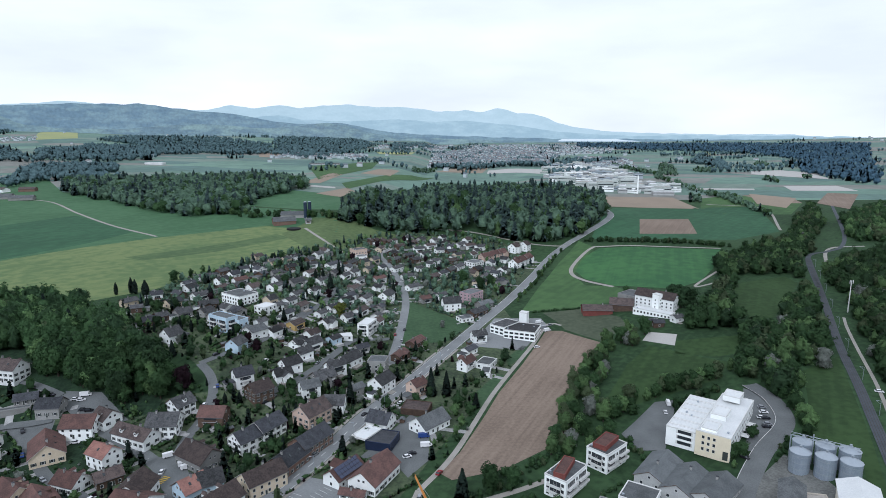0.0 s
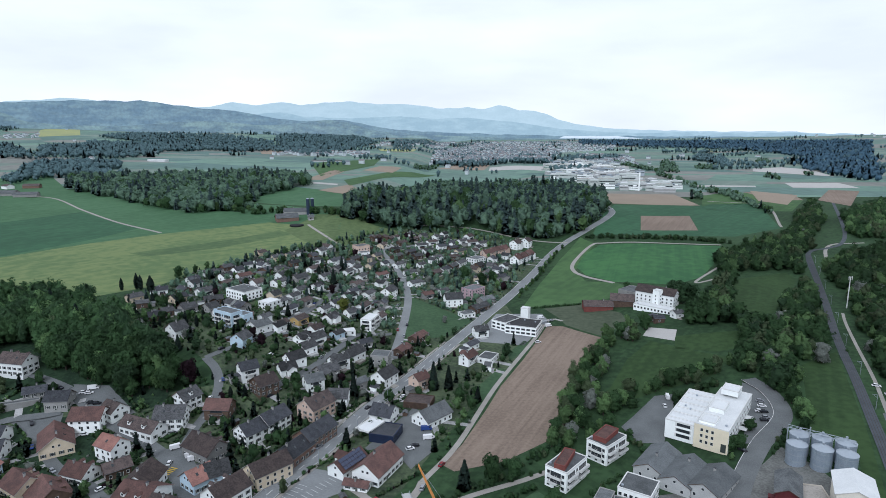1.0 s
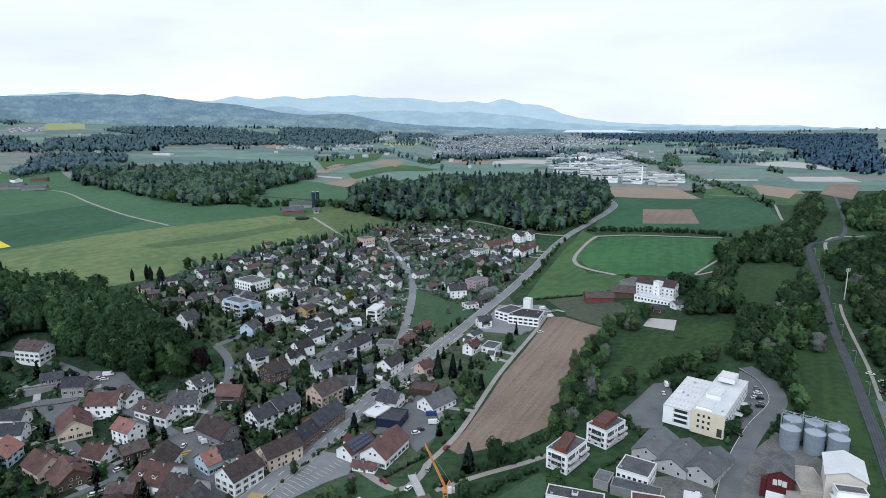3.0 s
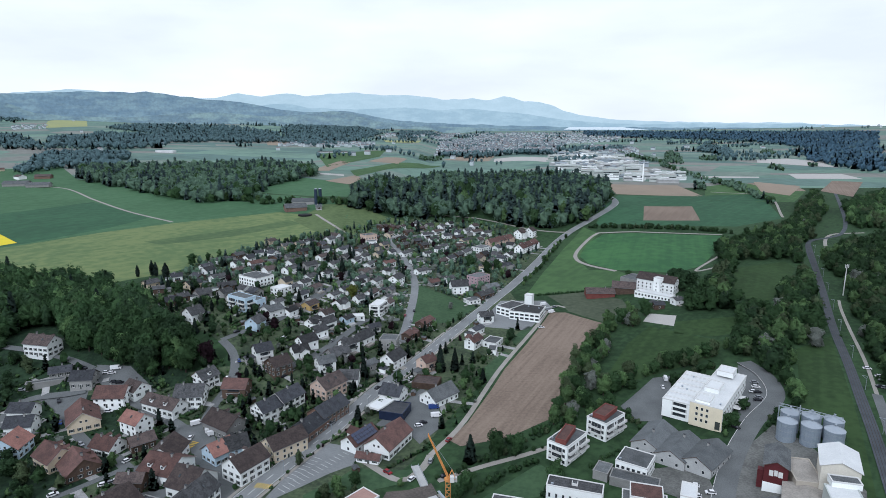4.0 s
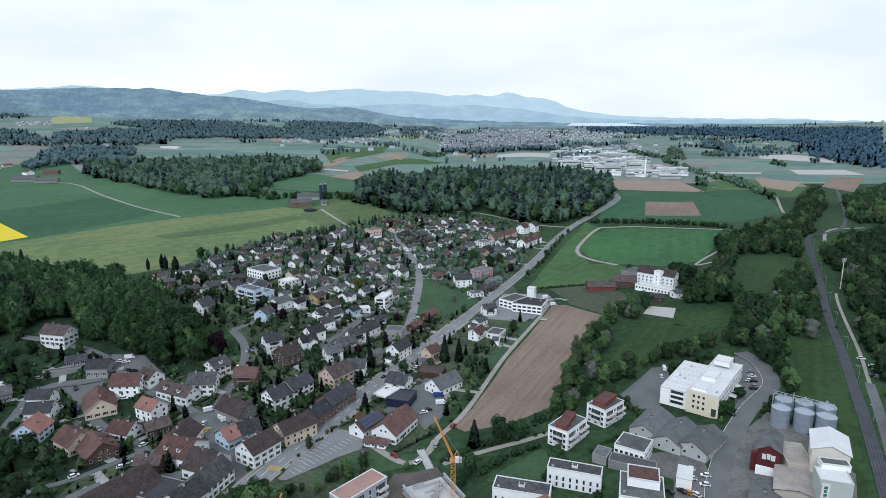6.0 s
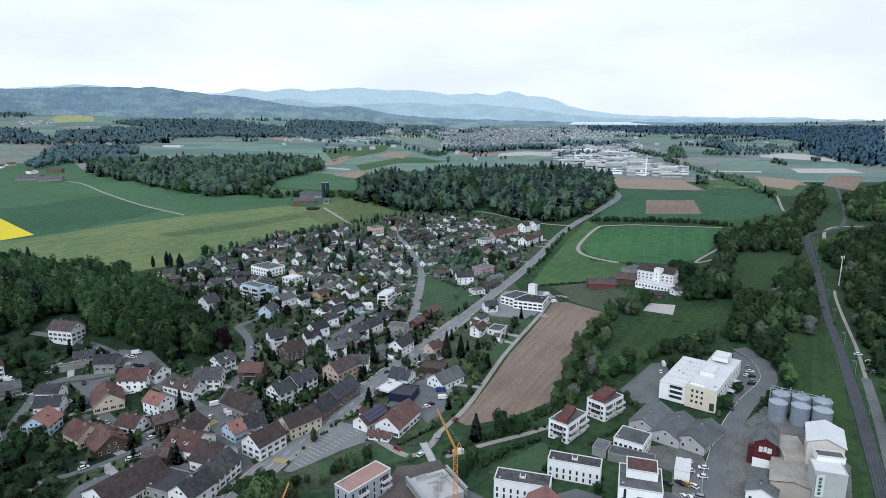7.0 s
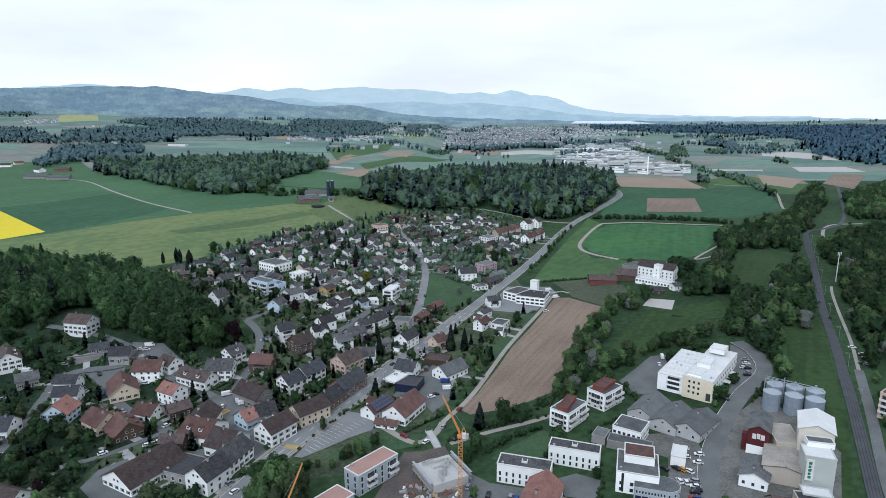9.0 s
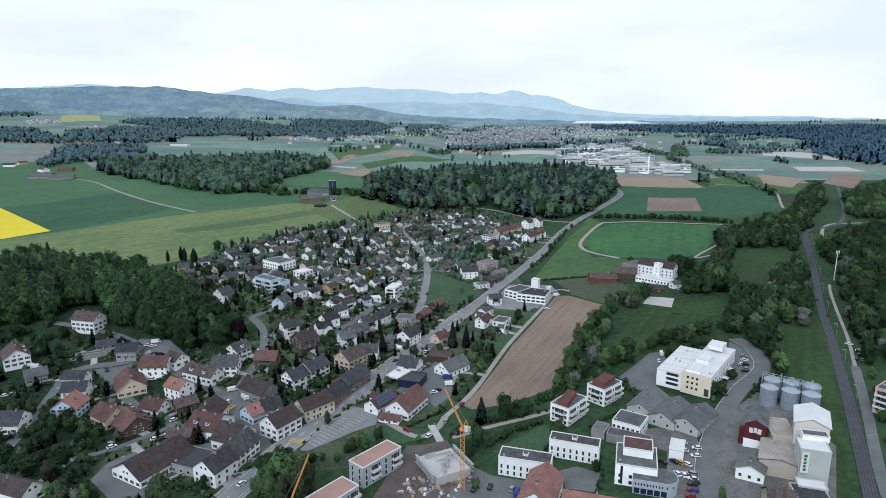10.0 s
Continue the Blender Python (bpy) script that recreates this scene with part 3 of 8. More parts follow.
WORKS = [(91.4, 152), (102.3, 180.8), (111.6, 201.9), (129.2, 230.7), (150.6, 257.4), (172.5, 279.7), (179.3, 305.3), (176.9, 324.9)]
ribbon("road", WORKS, 9, ASPHALT, 0.12, "grey asphalt works road", "road")
RAIL = [(384.5, 623.6), (311.4, 476.1), (262.3, 379.4), (233.9, 318.5), (212.3, 274.4), (196.3, 240.9), (183.4, 214.4), (173.1, 192.9), (164.4, 174.8), (159.5, 164.5), (152, 149.5)]
ribbon("railway", RAIL, 5.2, BALLAST, 0.35, "dark railway ballast bed", "railway")
ribbon("railway", [(684.2, 1075), (576.7, 879.3), (498.6, 742.2), (453.2, 677.5), (423.7, 654.5), (384.5, 623.6), (311.4, 476.1)], 4.4, BALLAST, 0.35, "dark bend of the distant railway", "railway")
ribbon("path", [(300.5, 434), (288.7, 412.2), (270.0, 373.3), (244.4, 318.6), (221.0, 273.9)], 2.0, GRAVEL, 0.12, "narrow pale gravel path beside the railway", "path")
ribbon("road", [(221.0, 273.9), (203.6, 240.0), (189.7, 213.1), (178.7, 192.0), (170.1, 174.3), (160.5, 152)], 4.6, ASPHALT, 0.12, "grey asphalt lane beside the railway", "road")
ribbon("road", [(-93.1, 314.7), (-79.6, 338.4), (-67.4, 385), (-60.4, 409.7), (-36.8, 423)], 5, ASPHALT, 0.11, "narrow asphalt village street", "road")
ribbon("road", [(-122.4, 348.5), (-109, 387.4), (-97.2, 448), (-91.1, 499.4), (-100.5, 533), (-100.2, 583.4)], 4.5, ASPHALT, 0.105, "narrow asphalt village street", "road")
ribbon("track", [(-713.5, 979.5), (-616, 947.9), (-502.1, 833.3), (-403.5, 738.5), (-319.7, 672.5)], 3.5, GRAVEL, 0.12, "pale gravel field track", "track")
ribbon("track", [(-166.3, 733.1), (-125.7, 662), (-105.9, 635.4)], 3.5, GRAVEL, 0.12, "pale gravel farm track", "track")
ribbon("track", [(-44.7, 775.3), (13.4, 765.4), (55.8, 752.3), (139.8, 707.6), (154.8, 715.8)], 3.5, GRAVEL, 0.12, "pale gravel track along the wood", "track")
ribbon("path", [(249.3, 531.4), (223.8, 518.5), (267, 571.6)], 2.5, GRAVEL, 0.1, "pale gravel path", "path")
ribbon("track", [(157.4, 538.1), (138.5, 568.4), (131.8, 596.6), (141.2, 630.8), (171.7, 684.5), (194, 685.9), (313.9, 671.2)], 4, GRAVEL, 0.14, "pale gravel track round the oval field", "track")
ribbon("path", [(217.2, 429.8), (244.3, 424.4)], 3, GRAVEL, 0.1, "pale gravel path", "path")
ribbon("path", [(484.1, 683.4), (438, 671.6), (396.9, 612.8), (361.1, 531.2)], 3.5, GRAVEL, 0.1, "pale gravel path among trees", "path")
ribbon("track", [(439.8, 1007.8), (508.9, 959.2), (440, 778.7)], 3.5, GRAVEL, 0.14, "pale gravel field track", "track")


# ---- buildings ----
def box_faces(x0, y0, z0, x1, y1, z1):
    v = [(x0, y0, z0), (x1, y0, z0), (x1, y1, z0), (x0, y1, z0), (x0, y0, z1), (x1, y0, z1), (x1, y1, z1), (x0, y1, z1)]
    f = [(0, 3, 2, 1), (4, 5, 6, 7), (0, 1, 5, 4), (1, 2, 6, 5), (2, 3, 7, 6), (3, 0, 4, 7)]
    return v, f


def boxes_mesh(name, boxes, mats, slots=None):
    verts, faces, index = [], [], []
    for n, b in enumerate(boxes):
        v, f = box_faces(*b)
        faces += [tuple(i + len(verts) for i in q) for q in f]
        verts += v
        index += [slots[n] if slots else 0] * 6
    return mesh_of(name, verts, faces, mats, index)


def window_mesh(shutters):
    """A window one metre wide and high, looking along -y: one body whose frame stands proud of a dark pane, with leaves of shutters beside it if wanted."""
    xs = [-0.58, -0.48, 0.48, 0.58]
    if shutters:
        xs = [-1.06] + xs + [1.06]
    zs = [-0.58, -0.48, 0.48, 0.58]
    n, verts, faces, slots = len(zs), [], [], []
    pane = 2 if shutters else 1
    for x in xs:
        for z in zs:
            deep = abs(x) < 0.5 and abs(z) < 0.5
            verts.append((x, -0.03 if deep else -0.08, z))
    for i in range(len(xs) - 1):
        for j in range(n - 1):
            faces.append((i * n + j, (i + 1) * n + j, (i + 1) * n + j + 1, i * n + j + 1))
            slots.append(0 if i == pane and j == 1 else 2 if shutters and i in (0, 4) else 1)
    k, edge = len(verts), [i * n for i in range(len(xs))] + [(len(xs) - 1) * n + j for j in range(1, n)]
    edge += [i * n + n - 1 for i in range(len(xs) - 2, -1, -1)] + [j for j in range(n - 2, 0, -1)]
    verts += [(verts[i][0], 0.02, verts[i][2]) for i in edge]
    m = len(edge)
    for i in range(m):
        faces.append((edge[i], k + i, k + (i + 1) % m, edge[(i + 1) % m]))
        slots.append(1)
    return mesh_of("window", verts, faces, [GLASS, FRAME, SHUTTER], slots)


WINDOW, SHUTTERED = window_mesh(False), window_mesh(True)
SKYLIGHT = boxes_mesh("skylight", [(-0.5, -0.7, 0, 0.5, 0.7, 0.1), (-0.42, -0.62, 0.1, 0.42, 0.62, 0.13)], [SHUTTER, GLASS], [0, 1])
CHIMNEY = boxes_mesh("chimney", [(-0.35, -0.45, -1.4, 0.35, 0.45, 1.0), (-0.45, -0.55, 1.0, 0.45, 0.55, 1.15)], [WALLS["G"], ROOFS["k"]], [0, 1])
DOOR = boxes_mesh("door", [(-0.5, -0.06, 0, 0.5, 0.02, 2.1), (-0.6, -0.09, 0, -0.5, 0.02, 2.2), (0.5, -0.09, 0, 0.6, 0.02, 2.2)], [SHUTTER, FRAME, FRAME], [0, 1, 1])
VERGE, GUTTER = plain("pale_verge_board", (0.42, 0.41, 0.39)), plain("zinc_gutter", (0.2, 0.21, 0.22), 0.45, 0.5)
HOUSES = []
WALL_WORDS = {"W": "white", "C": "cream", "P": "pink", "G": "grey", "B": "dark timber", "L": "pale blue", "T": "red timber", "K": "brown brick", "U": "dark red",
              "E": "beige", "S": "pale green", "A": "blue-grey", "N": "dark glazed", "O": "ochre", "Q": "rose", "R": "red", "Y": "pale yellow", "V": "ivory", "H": "pale grey"}
ROOF_WORDS = {"d": "dark tiled", "b": "brown tiled", "r": "red tiled", "o": "orange tiled", "k": "black slate", "g": "grey sheet", "l": "pale grey sheet", "w": "white", "e": "beige sheet",
              "t": "terracotta gravel", "a": "salmon", "s": "red tiled solar"}


def windows_on(parent, length, eaves, rows, turn, dist, shutters, gap=3.4, size=(1.1, 1.35), z0=0.0):
    n = max(1, int((length - 1.2) / gap))
    for r in range(rows):
        for k in range(n):
            m = pose(0, 0, 0, 0, 0, turn) @ pose((k - (n - 1) / 2) * length / n, -dist, z0 + 1.6 + r * 2.75) @ Matrix.Diagonal((size[0], 1, size[1], 1))
            piece("window", SHUTTERED if shutters else WINDOW, parent, m)


DORMERS = {}


def joined_dormer(wall, roof):
    """A small gabled dormer looking along -y, its back buried in the roof slope."""
    key = (wall.name, roof.name)
    if key not in DORMERS:
        v = [(-0.9, -1.1, -0.6), (0.9, -1.1, -0.6), (0.9, -1.1, 1.1), (-0.9, -1.1, 1.1), (0, -1.1, 1.75), (-0.9, 1.6, -0.6), (0.9, 1.6, -0.6), (0.9, 1.6, 1.1), (-0.9, 1.6, 1.1), (0, 1.6, 1.75),
             (-1.15, -1.35, 0.98), (-1.15, 1.7, 0.98), (0, -1.35, 1.88), (0, 1.7, 1.88), (1.15, -1.35, 0.98), (1.15, 1.7, 0.98),
             (-0.55, -1.13, 0.1), (0.55, -1.13, 0.1), (0.55, -1.13, 1.0), (-0.55, -1.13, 1.0)]
        f = [(0, 1, 2, 4, 3), (1, 6, 7, 2), (5, 0, 3, 8), (10, 12, 13, 11), (12, 14, 15, 13), (16, 17, 18, 19)]
        DORMERS[key] = mesh_of("dormer", v, f, [wall, roof, GLASS], [0, 0, 0, 1, 1, 2])
    return DORMERS[key]


def house(x, y, turn, length, width, eaves, pitch, wall, roof, full=1, dormers=0, label="", name="house"):
    """A gabled house with its ridge along its own x: walls with gables, an overhanging roof of two slabs, chimney, windows, door."""
    rnd = random.Random(int(x * 7 + y * 13))
    if full == 1 and name == "house":
        length, width, eaves = length * 0.88, width * 0.86, eaves + (0.9 if eaves < 3.5 else 0.0)
    base = min(gz(x + dx, y + dy) for dx in (-4, 4) for dy in (-4, 4))
    top = gz(x, y)
    thing = new(name)
    thing.matrix_world = pose(x, y, top, 0, 0, turn)
    cut = base - top - 0.4
    l, w, rise = length / 2, width / 2 - 0.5, math.tan(radians(pitch))
    ridge = eaves + w * rise
    v = [(-l, -w, cut), (l, -w, cut), (l, w, cut), (-l, w, cut), (-l, -w, eaves), (l, -w, eaves), (l, w, eaves), (-l, w, eaves), (-l, 0, ridge), (l, 0, ridge)]
    f = [(0, 1, 5, 4), (2, 3, 7, 6), (1, 2, 6, 9, 5), (3, 0, 4, 8, 7), (4, 5, 9, 8), (6, 7, 8, 9)]
    piece("wall", mesh_of("wall", v, f, [WALLS[wall]]), thing)
    o, e, t = 0.7, 0.65, 0.28
    sag = rnd.uniform(0.0, 0.12)
    v, f = [], []
    for s in (-1, 1):
        k = len(v)
        for z in (0.03, t):
            for xx in (-l - o, 0, l + o):
                drop = sag if xx == 0 else 0.0
                v += [(xx, 0, ridge + z - drop), (xx, s * (w + e), ridge - (w + e) * rise + z)]
        q = [(0, 2, 3, 1), (2, 4, 5, 3), (6, 7, 9, 8), (8, 9, 11, 10), (1, 3, 9, 7), (3, 5, 11, 9), (0, 1, 7, 6), (4, 10, 11, 5)]
        f += [tuple(k + i for i in (p if s > 0 else p[::-1])) for p in q]
    slots = [0, 0, 0, 0, 2, 2, 1, 1] * 2
    board = VERGE if wall in "WCPLYOV" and rnd.random() < 0.55 else WALLS["B"]
    piece("roof", mesh_of("roof", v, f, [ROOFS[roof], board, GUTTER], slots), thing)
    if wall not in "TUE" and roof not in "ew":
        cx = rnd.uniform(-0.3, 0.3) * length
        piece("chimney", CHIMNEY, thing, pose(cx, 0.5 * rnd.choice((-1, 1)), ridge + 0.3))
    if full:
        rows = max(1, int(eaves / 2.7))
        sh = full > 1 and rnd.random() < 0.7
        for a, ln, d in ((0, length, w), (180, length, w), (90, 2 * w, l), (270, 2 * w, l)):
            back = math.cos(radians(turn + a)) < -0.35
            windows_on(thing, ln, eaves, rows, a, d, sh, 6.0 if back else 3.0 if full > 1 else 4.2)
        if ridge - eaves > 2.6:
            for a in (90, 270):
                for k in (-1, 1) if width > 10 and full > 1 else (0,):
                    piece("window", WINDOW, thing, pose(0, 0, 0, 0, 0, a) @ pose(k * 1.2, -l, eaves + 0.75))
        if full > 1:
            piece("door", DOOR, thing, pose(rnd.uniform(-0.2, 0.2) * length, -w, 0))
        sky = dormers or (rnd.randint(0, 2) if full > 1 else 0)
        for k in range(sky):
            s = rnd.choice((-1, 1)) if not dormers else -1 if k % 2 else 1
            u = (k + 0.5) / sky - 0.5
            yy = s * w * 0.5
            piece("skylight", SKYLIGHT, thing, pose(u * length * 0.7, yy, ridge - abs(yy) * rise + t, -s * pitch))
    if full == 1 and name == "house":
        s = rnd.choice((-1, 1))
        if rnd.random() < 0.45:
            u, d = rnd.uniform(2.2, 3.2), rnd.uniform(2, 3.2)
            piece("garage", boxes_mesh("garage", [(s * (l + u) - u, -d, cut, s * (l + u) + u, d, 2.5), (s * (l + u) - u - 0.2, -d - 0.2, 2.5, s * (l + u) + u + 0.2, d + 0.2, 2.72)],
                                       [WALLS[rnd.choice("WGG")], ROOFS[rnd.choice("gkl")]], [0, 1]), thing)
        if rnd.random() < 0.55:
            u, z = length * rnd.uniform(0.2, 0.36), 0.3 if eaves < 5 else 2.9
            piece("balcony", boxes_mesh("balcony", [(-u, -w - 1.5, z - 0.2, u, -w, z), (-u, -w - 1.5, z, u, -w - 1.42, z + 0.95), (-u * 0.85, -w - 0.05, z, u * 0.85, -w + 0.02, z + 2.15)],
                                            [CONCRETE, rnd.choice((WALLS["B"], FRAME, SHUTTER)), GLASS], [0, 1, 2]), thing)
        if rnd.random() < 0.6:
            u = rnd.uniform(2, 3.6)
            piece("terrace", boxes_mesh("terrace", [(-u, -w - 3.4, cut, u, -w, 0.12)], [CONCRETE if rnd.random() < 0.5 else GRAVEL]), thing)
    if full == 1 and name == "house" and rnd.random() < 0.4:
        s, u, d = rnd.choice((-1, 1)), rnd.uniform(2.4, 3.2), rnd.uniform(2.0, 3.4)
        x0, top2 = rnd.uniform(-0.25, 0.25) * length, eaves + (w * 0.72) * rise * 0.8
        v = [(x0 - u, 0, cut), (x0 + u, 0, cut), (x0 + u, s * (w + d), cut), (x0 - u, s * (w + d), cut), (x0 - u, 0, eaves), (x0 + u, 0, eaves), (x0 + u, s * (w + d), eaves), (x0 - u, s * (w + d), eaves), (x0, 0, top2 - 0.1), (x0, s * (w + d), top2 - 0.1)]
        f = [(1, 2, 6, 5), (3, 0, 4, 7), (2, 3, 7, 9, 6)]
        piece("wing", mesh_of("wing", v, f, [WALLS[wall]]), thing)
        q = (top2 - eaves) / u
        v = [(x0, 0, top2), (x0, s * (w + d + 0.6), top2), (x0 - u - 0.5, s * (w + d + 0.6), eaves - 0.5 * q), (x0 - u - 0.5, 0, eaves - 0.5 * q), (x0 + u + 0.5, s * (w + d + 0.6), eaves - 0.5 * q), (x0 + u + 0.5, 0, eaves - 0.5 * q)]
        v += [(p[0], p[1], p[2] + 0.22) for p in v]
        f = [(6, 7, 8, 9), (7, 6, 11, 10), (0, 3, 2, 1), (0, 1, 4, 5), (1, 2, 8, 7), (1, 7, 10, 4), (2, 3, 9, 8), (4, 10, 11, 5)]
        piece("wing_roof", mesh_of("wing_roof", v, f, [ROOFS[roof]]), thing)
    if full > 1 and roof in "drb" and rnd.random() < 0.35 and width > 9.5:
        s = rnd.choice((-1, 1))
        for k in ((-0.22, 0.22) if length > 11 else (0,)):
            yy = s * w * 0.62
            zz = ridge - abs(yy) * rise
            piece("dormer", joined_dormer(WALLS[wall], ROOFS[roof]), thing, pose(k * length, yy, zz, 0, 0, 0 if s < 0 else 180))
    HOUSES.append((x, y, math.hypot(length, width) / 2))
    words = f"{WALL_WORDS[wall]} gabled house with a {ROOF_WORDS[roof]} roof on the ground"
    return tagged(thing, label or words, "house", "village houses")


def block(x, y, turn, length, depth, tall, wall, roof, rows=None, label="", name="building", gap=3.0, size=(1.3, 1.5), category="building", bottom=None, shrink=0.0, balconies=0):
    """A flat-roofed building: walls, roof slab inside a parapet, rows of windows."""
    base = min(gz(x + dx, y + dy) for dx in (-6, 6) for dy in (-6, 6))
    top = gz(x, y)
    thing = new(name)
    thing.matrix_world = pose(x, y, top, 0, 0, turn)
    length, depth = length - 2 * shrink, depth - 2 * shrink
    l, w = length / 2, depth / 2
    foot = base - top - 0.4 if bottom is None else bottom
    piece("wall", boxes_mesh("wall", [(-l, -w, foot, l, w, tall - 0.3)], [WALLS[wall]]), thing)
    if name in ("canopy",):
        for sx in (-0.8, 0.8):
            for sy in (-0.8, 0.8):
                piece("post", boxes_mesh("post", [(sx * l - 0.15, sy * w - 0.15, -0.3, sx * l + 0.15, sy * w + 0.15, foot)], [STEEL]), thing)
    p = 0.35
    piece("roof", boxes_mesh("roof", [(-l + p, -w + p, tall - 0.3, l - p, w - p, tall - 0.12)], [ROOFS[roof]]), thing)
    rim = [(-l - 0.1, -w - 0.1, tall - 0.3, l + 0.1, -w + p, tall + 0.15), (-l - 0.1, w - p, tall - 0.3, l + 0.1, w + 0.1, tall + 0.15),
           (-l - 0.1, -w + p, tall - 0.3, -l + p, w - p, tall + 0.15), (l - p, -w + p, tall - 0.3, l + 0.1, w - p, tall + 0.15)]
    piece("parapet", boxes_mesh("parapet", rim, [FRAME if wall in "WYA" else WALLS[wall]]), thing)
    rows = max(0, int(tall / 3.0)) if rows is None else rows
    for a, ln, d in ((0, length, w), (180, length, w), (90, depth, l), (270, depth, l)):
        windows_on(thing, ln, tall, rows, a, d, False, gap, size)
    if balconies:
        for side, ln, d in ((90, depth, l), (0, length, w))[: 1 if balconies == 2 else 2]:
            for r in range(1, int(tall / 2.9)):
                for k in (-0.2, 0.36) if balconies == 2 else (-0.27, 0.27) if ln > 12 else (0,):
                    m = pose(0, 0, 0, 0, 0, side) @ pose(k * ln, -d, r * 2.9 - 0.2)
                    wide = 2.3 if balconies == 2 else 0.42 * ln / 2 if ln > 12 else 0.3 * ln
                    rail = [(-wide, -1.7, 0, wide, 0.0, 0.2), (-wide, -1.7, 0.2, wide, -1.62, 1.1), (-wide, -1.62, 0.2, -wide + 0.08, 0, 1.1), (wide - 0.08, -1.62, 0.2, wide, 0, 1.1)]
                    piece("balcony", boxes_mesh("balcony", rail, [FRAME]), thing, m)
                    piece("glazing", boxes_mesh("glazing", [(-wide * 0.8, -0.06, 0.25, wide * 0.8, 0.02, 2.4)], [GLASS]), thing, m)
    for k in range(int(length * depth / 160) if rows else 0):
        u, v = (k * 0.37 % 0.8) - 0.4, (k * 0.61 % 0.7) - 0.35
        piece("roof_vent", boxes_mesh("roof_vent", [(u * length - 0.5, v * depth - 0.4, tall - 0.13, u * length + 0.5, v * depth + 0.4, tall + 0.55)], [STEEL]), thing)
    if bottom is None:
        HOUSES.append((x, y, math.hypot(length, depth) / 2))
    words = f"{WALL_WORDS[wall]} flat-roofed building with a {ROOF_WORDS[roof]} roof"
    return tagged(thing, label or words, category)


house(-266.9, 287.0, -49, 17.0, 14.3, 6, 36, "W", "b", 2)
house(-243.9, 270.5, 38, 10.6, 9.9, 4.5, 36, "G", "g", 2)
house(-218.1, 267.4, 1, 12.1, 9.9, 5, 36, "W", "k", 2, 4)
house(-210.3, 254.3, 10, 12.2, 11.0, 5, 36, "W", "k", 2, 4)
house(-201.2, 233.9, -87, 11.8, 14.3, 5.5, 36, "L", "o", 2)
house(-220.3, 218.3, 5, 12.3, 13.2, 5, 36, "W", "k", 2, 4)
house(-178.5, 163.8, -18, 17.5, 11.0, 5, 36, "W", "b", 2)
house(-219.0, 300.7, 25, 10.6, 7.7, 3, 36, "G", "k", 2, 4)
house(-201.3, 293.2, 7, 11.5, 11.0, 5, 36, "G", "k", 2, 4)
house(-239.7, 318.6, -12, 16.9, 12.1, 7.5, 36, "W", "b", 2)
house(-178.1, 279.6, 3, 15.5, 13.2, 5.5, 36, "W", "r", 2)
house(-184.8, 262.4, -57, 19.5, 15.4, 4.5, 36, "C", "r", 2)
house(-154.0, 255.7, -27, 11.9, 11.0, 6.5, 36, "W", "o", 2)
house(-169.2, 286.6, -31, 10.6, 11.0, 4, 36, "W", "b", 2)
house(-148.3, 273.7, -24, 22.1, 11.0, 4.5, 36, "W", "b", 2)
house(-136.6, 280.4, 4, 14.4, 13.2, 6, 36, "W", "d", 2)
house(-134.2, 293.6, 59, 10.6, 11.0, 6, 36, "W", "d", 2)
house(-157.8, 236.5, -19, 12.1, 11.0, 4, 36, "W", "r", 2)
house(-175.6, 225.5, -32, 14.0, 13.2, 5, 36, "C", "r", 2)
house(-161.3, 219.9, -44, 15.3, 15.4, 3.5, 36, "B", "r", 2)
house(-144.1, 240.2, 43, 10.6, 8.8, 4, 36, "B", "b", 2)
house(-126.6, 229.5, 90, 14.1, 14.3, 5, 36, "W", "b", 2)
house(-121.9, 218.1, -18, 15.7, 17.6, 5, 28, "W", "r", 2)
house(-106.2, 206.7, -21, 13.0, 16.5, 5, 36, "W", "b", 2)
house(-100.6, 194.1, 73, 17.7, 13.2, 6, 36, "W", "d", 2)
house(-104.0, 179.4, 66, 13.1, 13.2, 7, 36, "W", "d", 2)
house(-133.9, 186.0, 62, 26.4, 20.0, 4, 28, "W", "b", 2, name="barn", label="long barn with a mottled brown roof and white walls")
house(-131.4, 207.1, 1, 10.6, 7.7, 5, 36, "B", "b", 2)
house(-115.0, 288.2, -3, 14.3, 13.2, 5, 36, "B", "r", 1)
house(-110.2, 256.6, -33, 18.5, 14.3, 5, 36, "G", "b", 2)
house(-104.0, 231.0, 52, 10.6, 12.1, 5, 36, "L", "o", 2)
house(-98.4, 235.5, 32, 10.6, 12.1, 5, 36, "L", "d", 2)
house(-87.3, 218.0, 58, 15.5, 13.2, 7, 36, "W", "b", 2)
house(-75.5, 236.5, 47, 17.7, 12.1, 6.5, 36, "C", "b", 2)
house(-68.8, 253.1, 65, 18.4, 12.1, 5, 36, "K", "k", 2, 4)
house(-61.7, 269.2, 61, 19.8, 12.1, 6, 36, "K", "k", 2, 4)
house(-93.2, 270.0, 53, 12.8, 12.1, 6, 36, "W", "k", 2, 4)
house(-85.7, 280.4, 59, 15.1, 12.1, 6, 36, "W", "k", 2, 4)
house(-66.3, 294.4, 56, 15.9, 13.2, 7, 36, "P", "b", 2)
house(-57.0, 309.7, -1, 10.6, 11.0, 4.5, 36, "W", "d", 2)
house(-97.9, 308.8, 49, 11.5, 12.1, 6, 36, "B", "b", 2)
house(-109.8, 318.7, 37, 11.0, 12.1, 6, 36, "W", "k", 1, 4)
house(-34.3, 337.6, 61, 16.1, 13.2, 6.5, 36, "W", "d", 1)
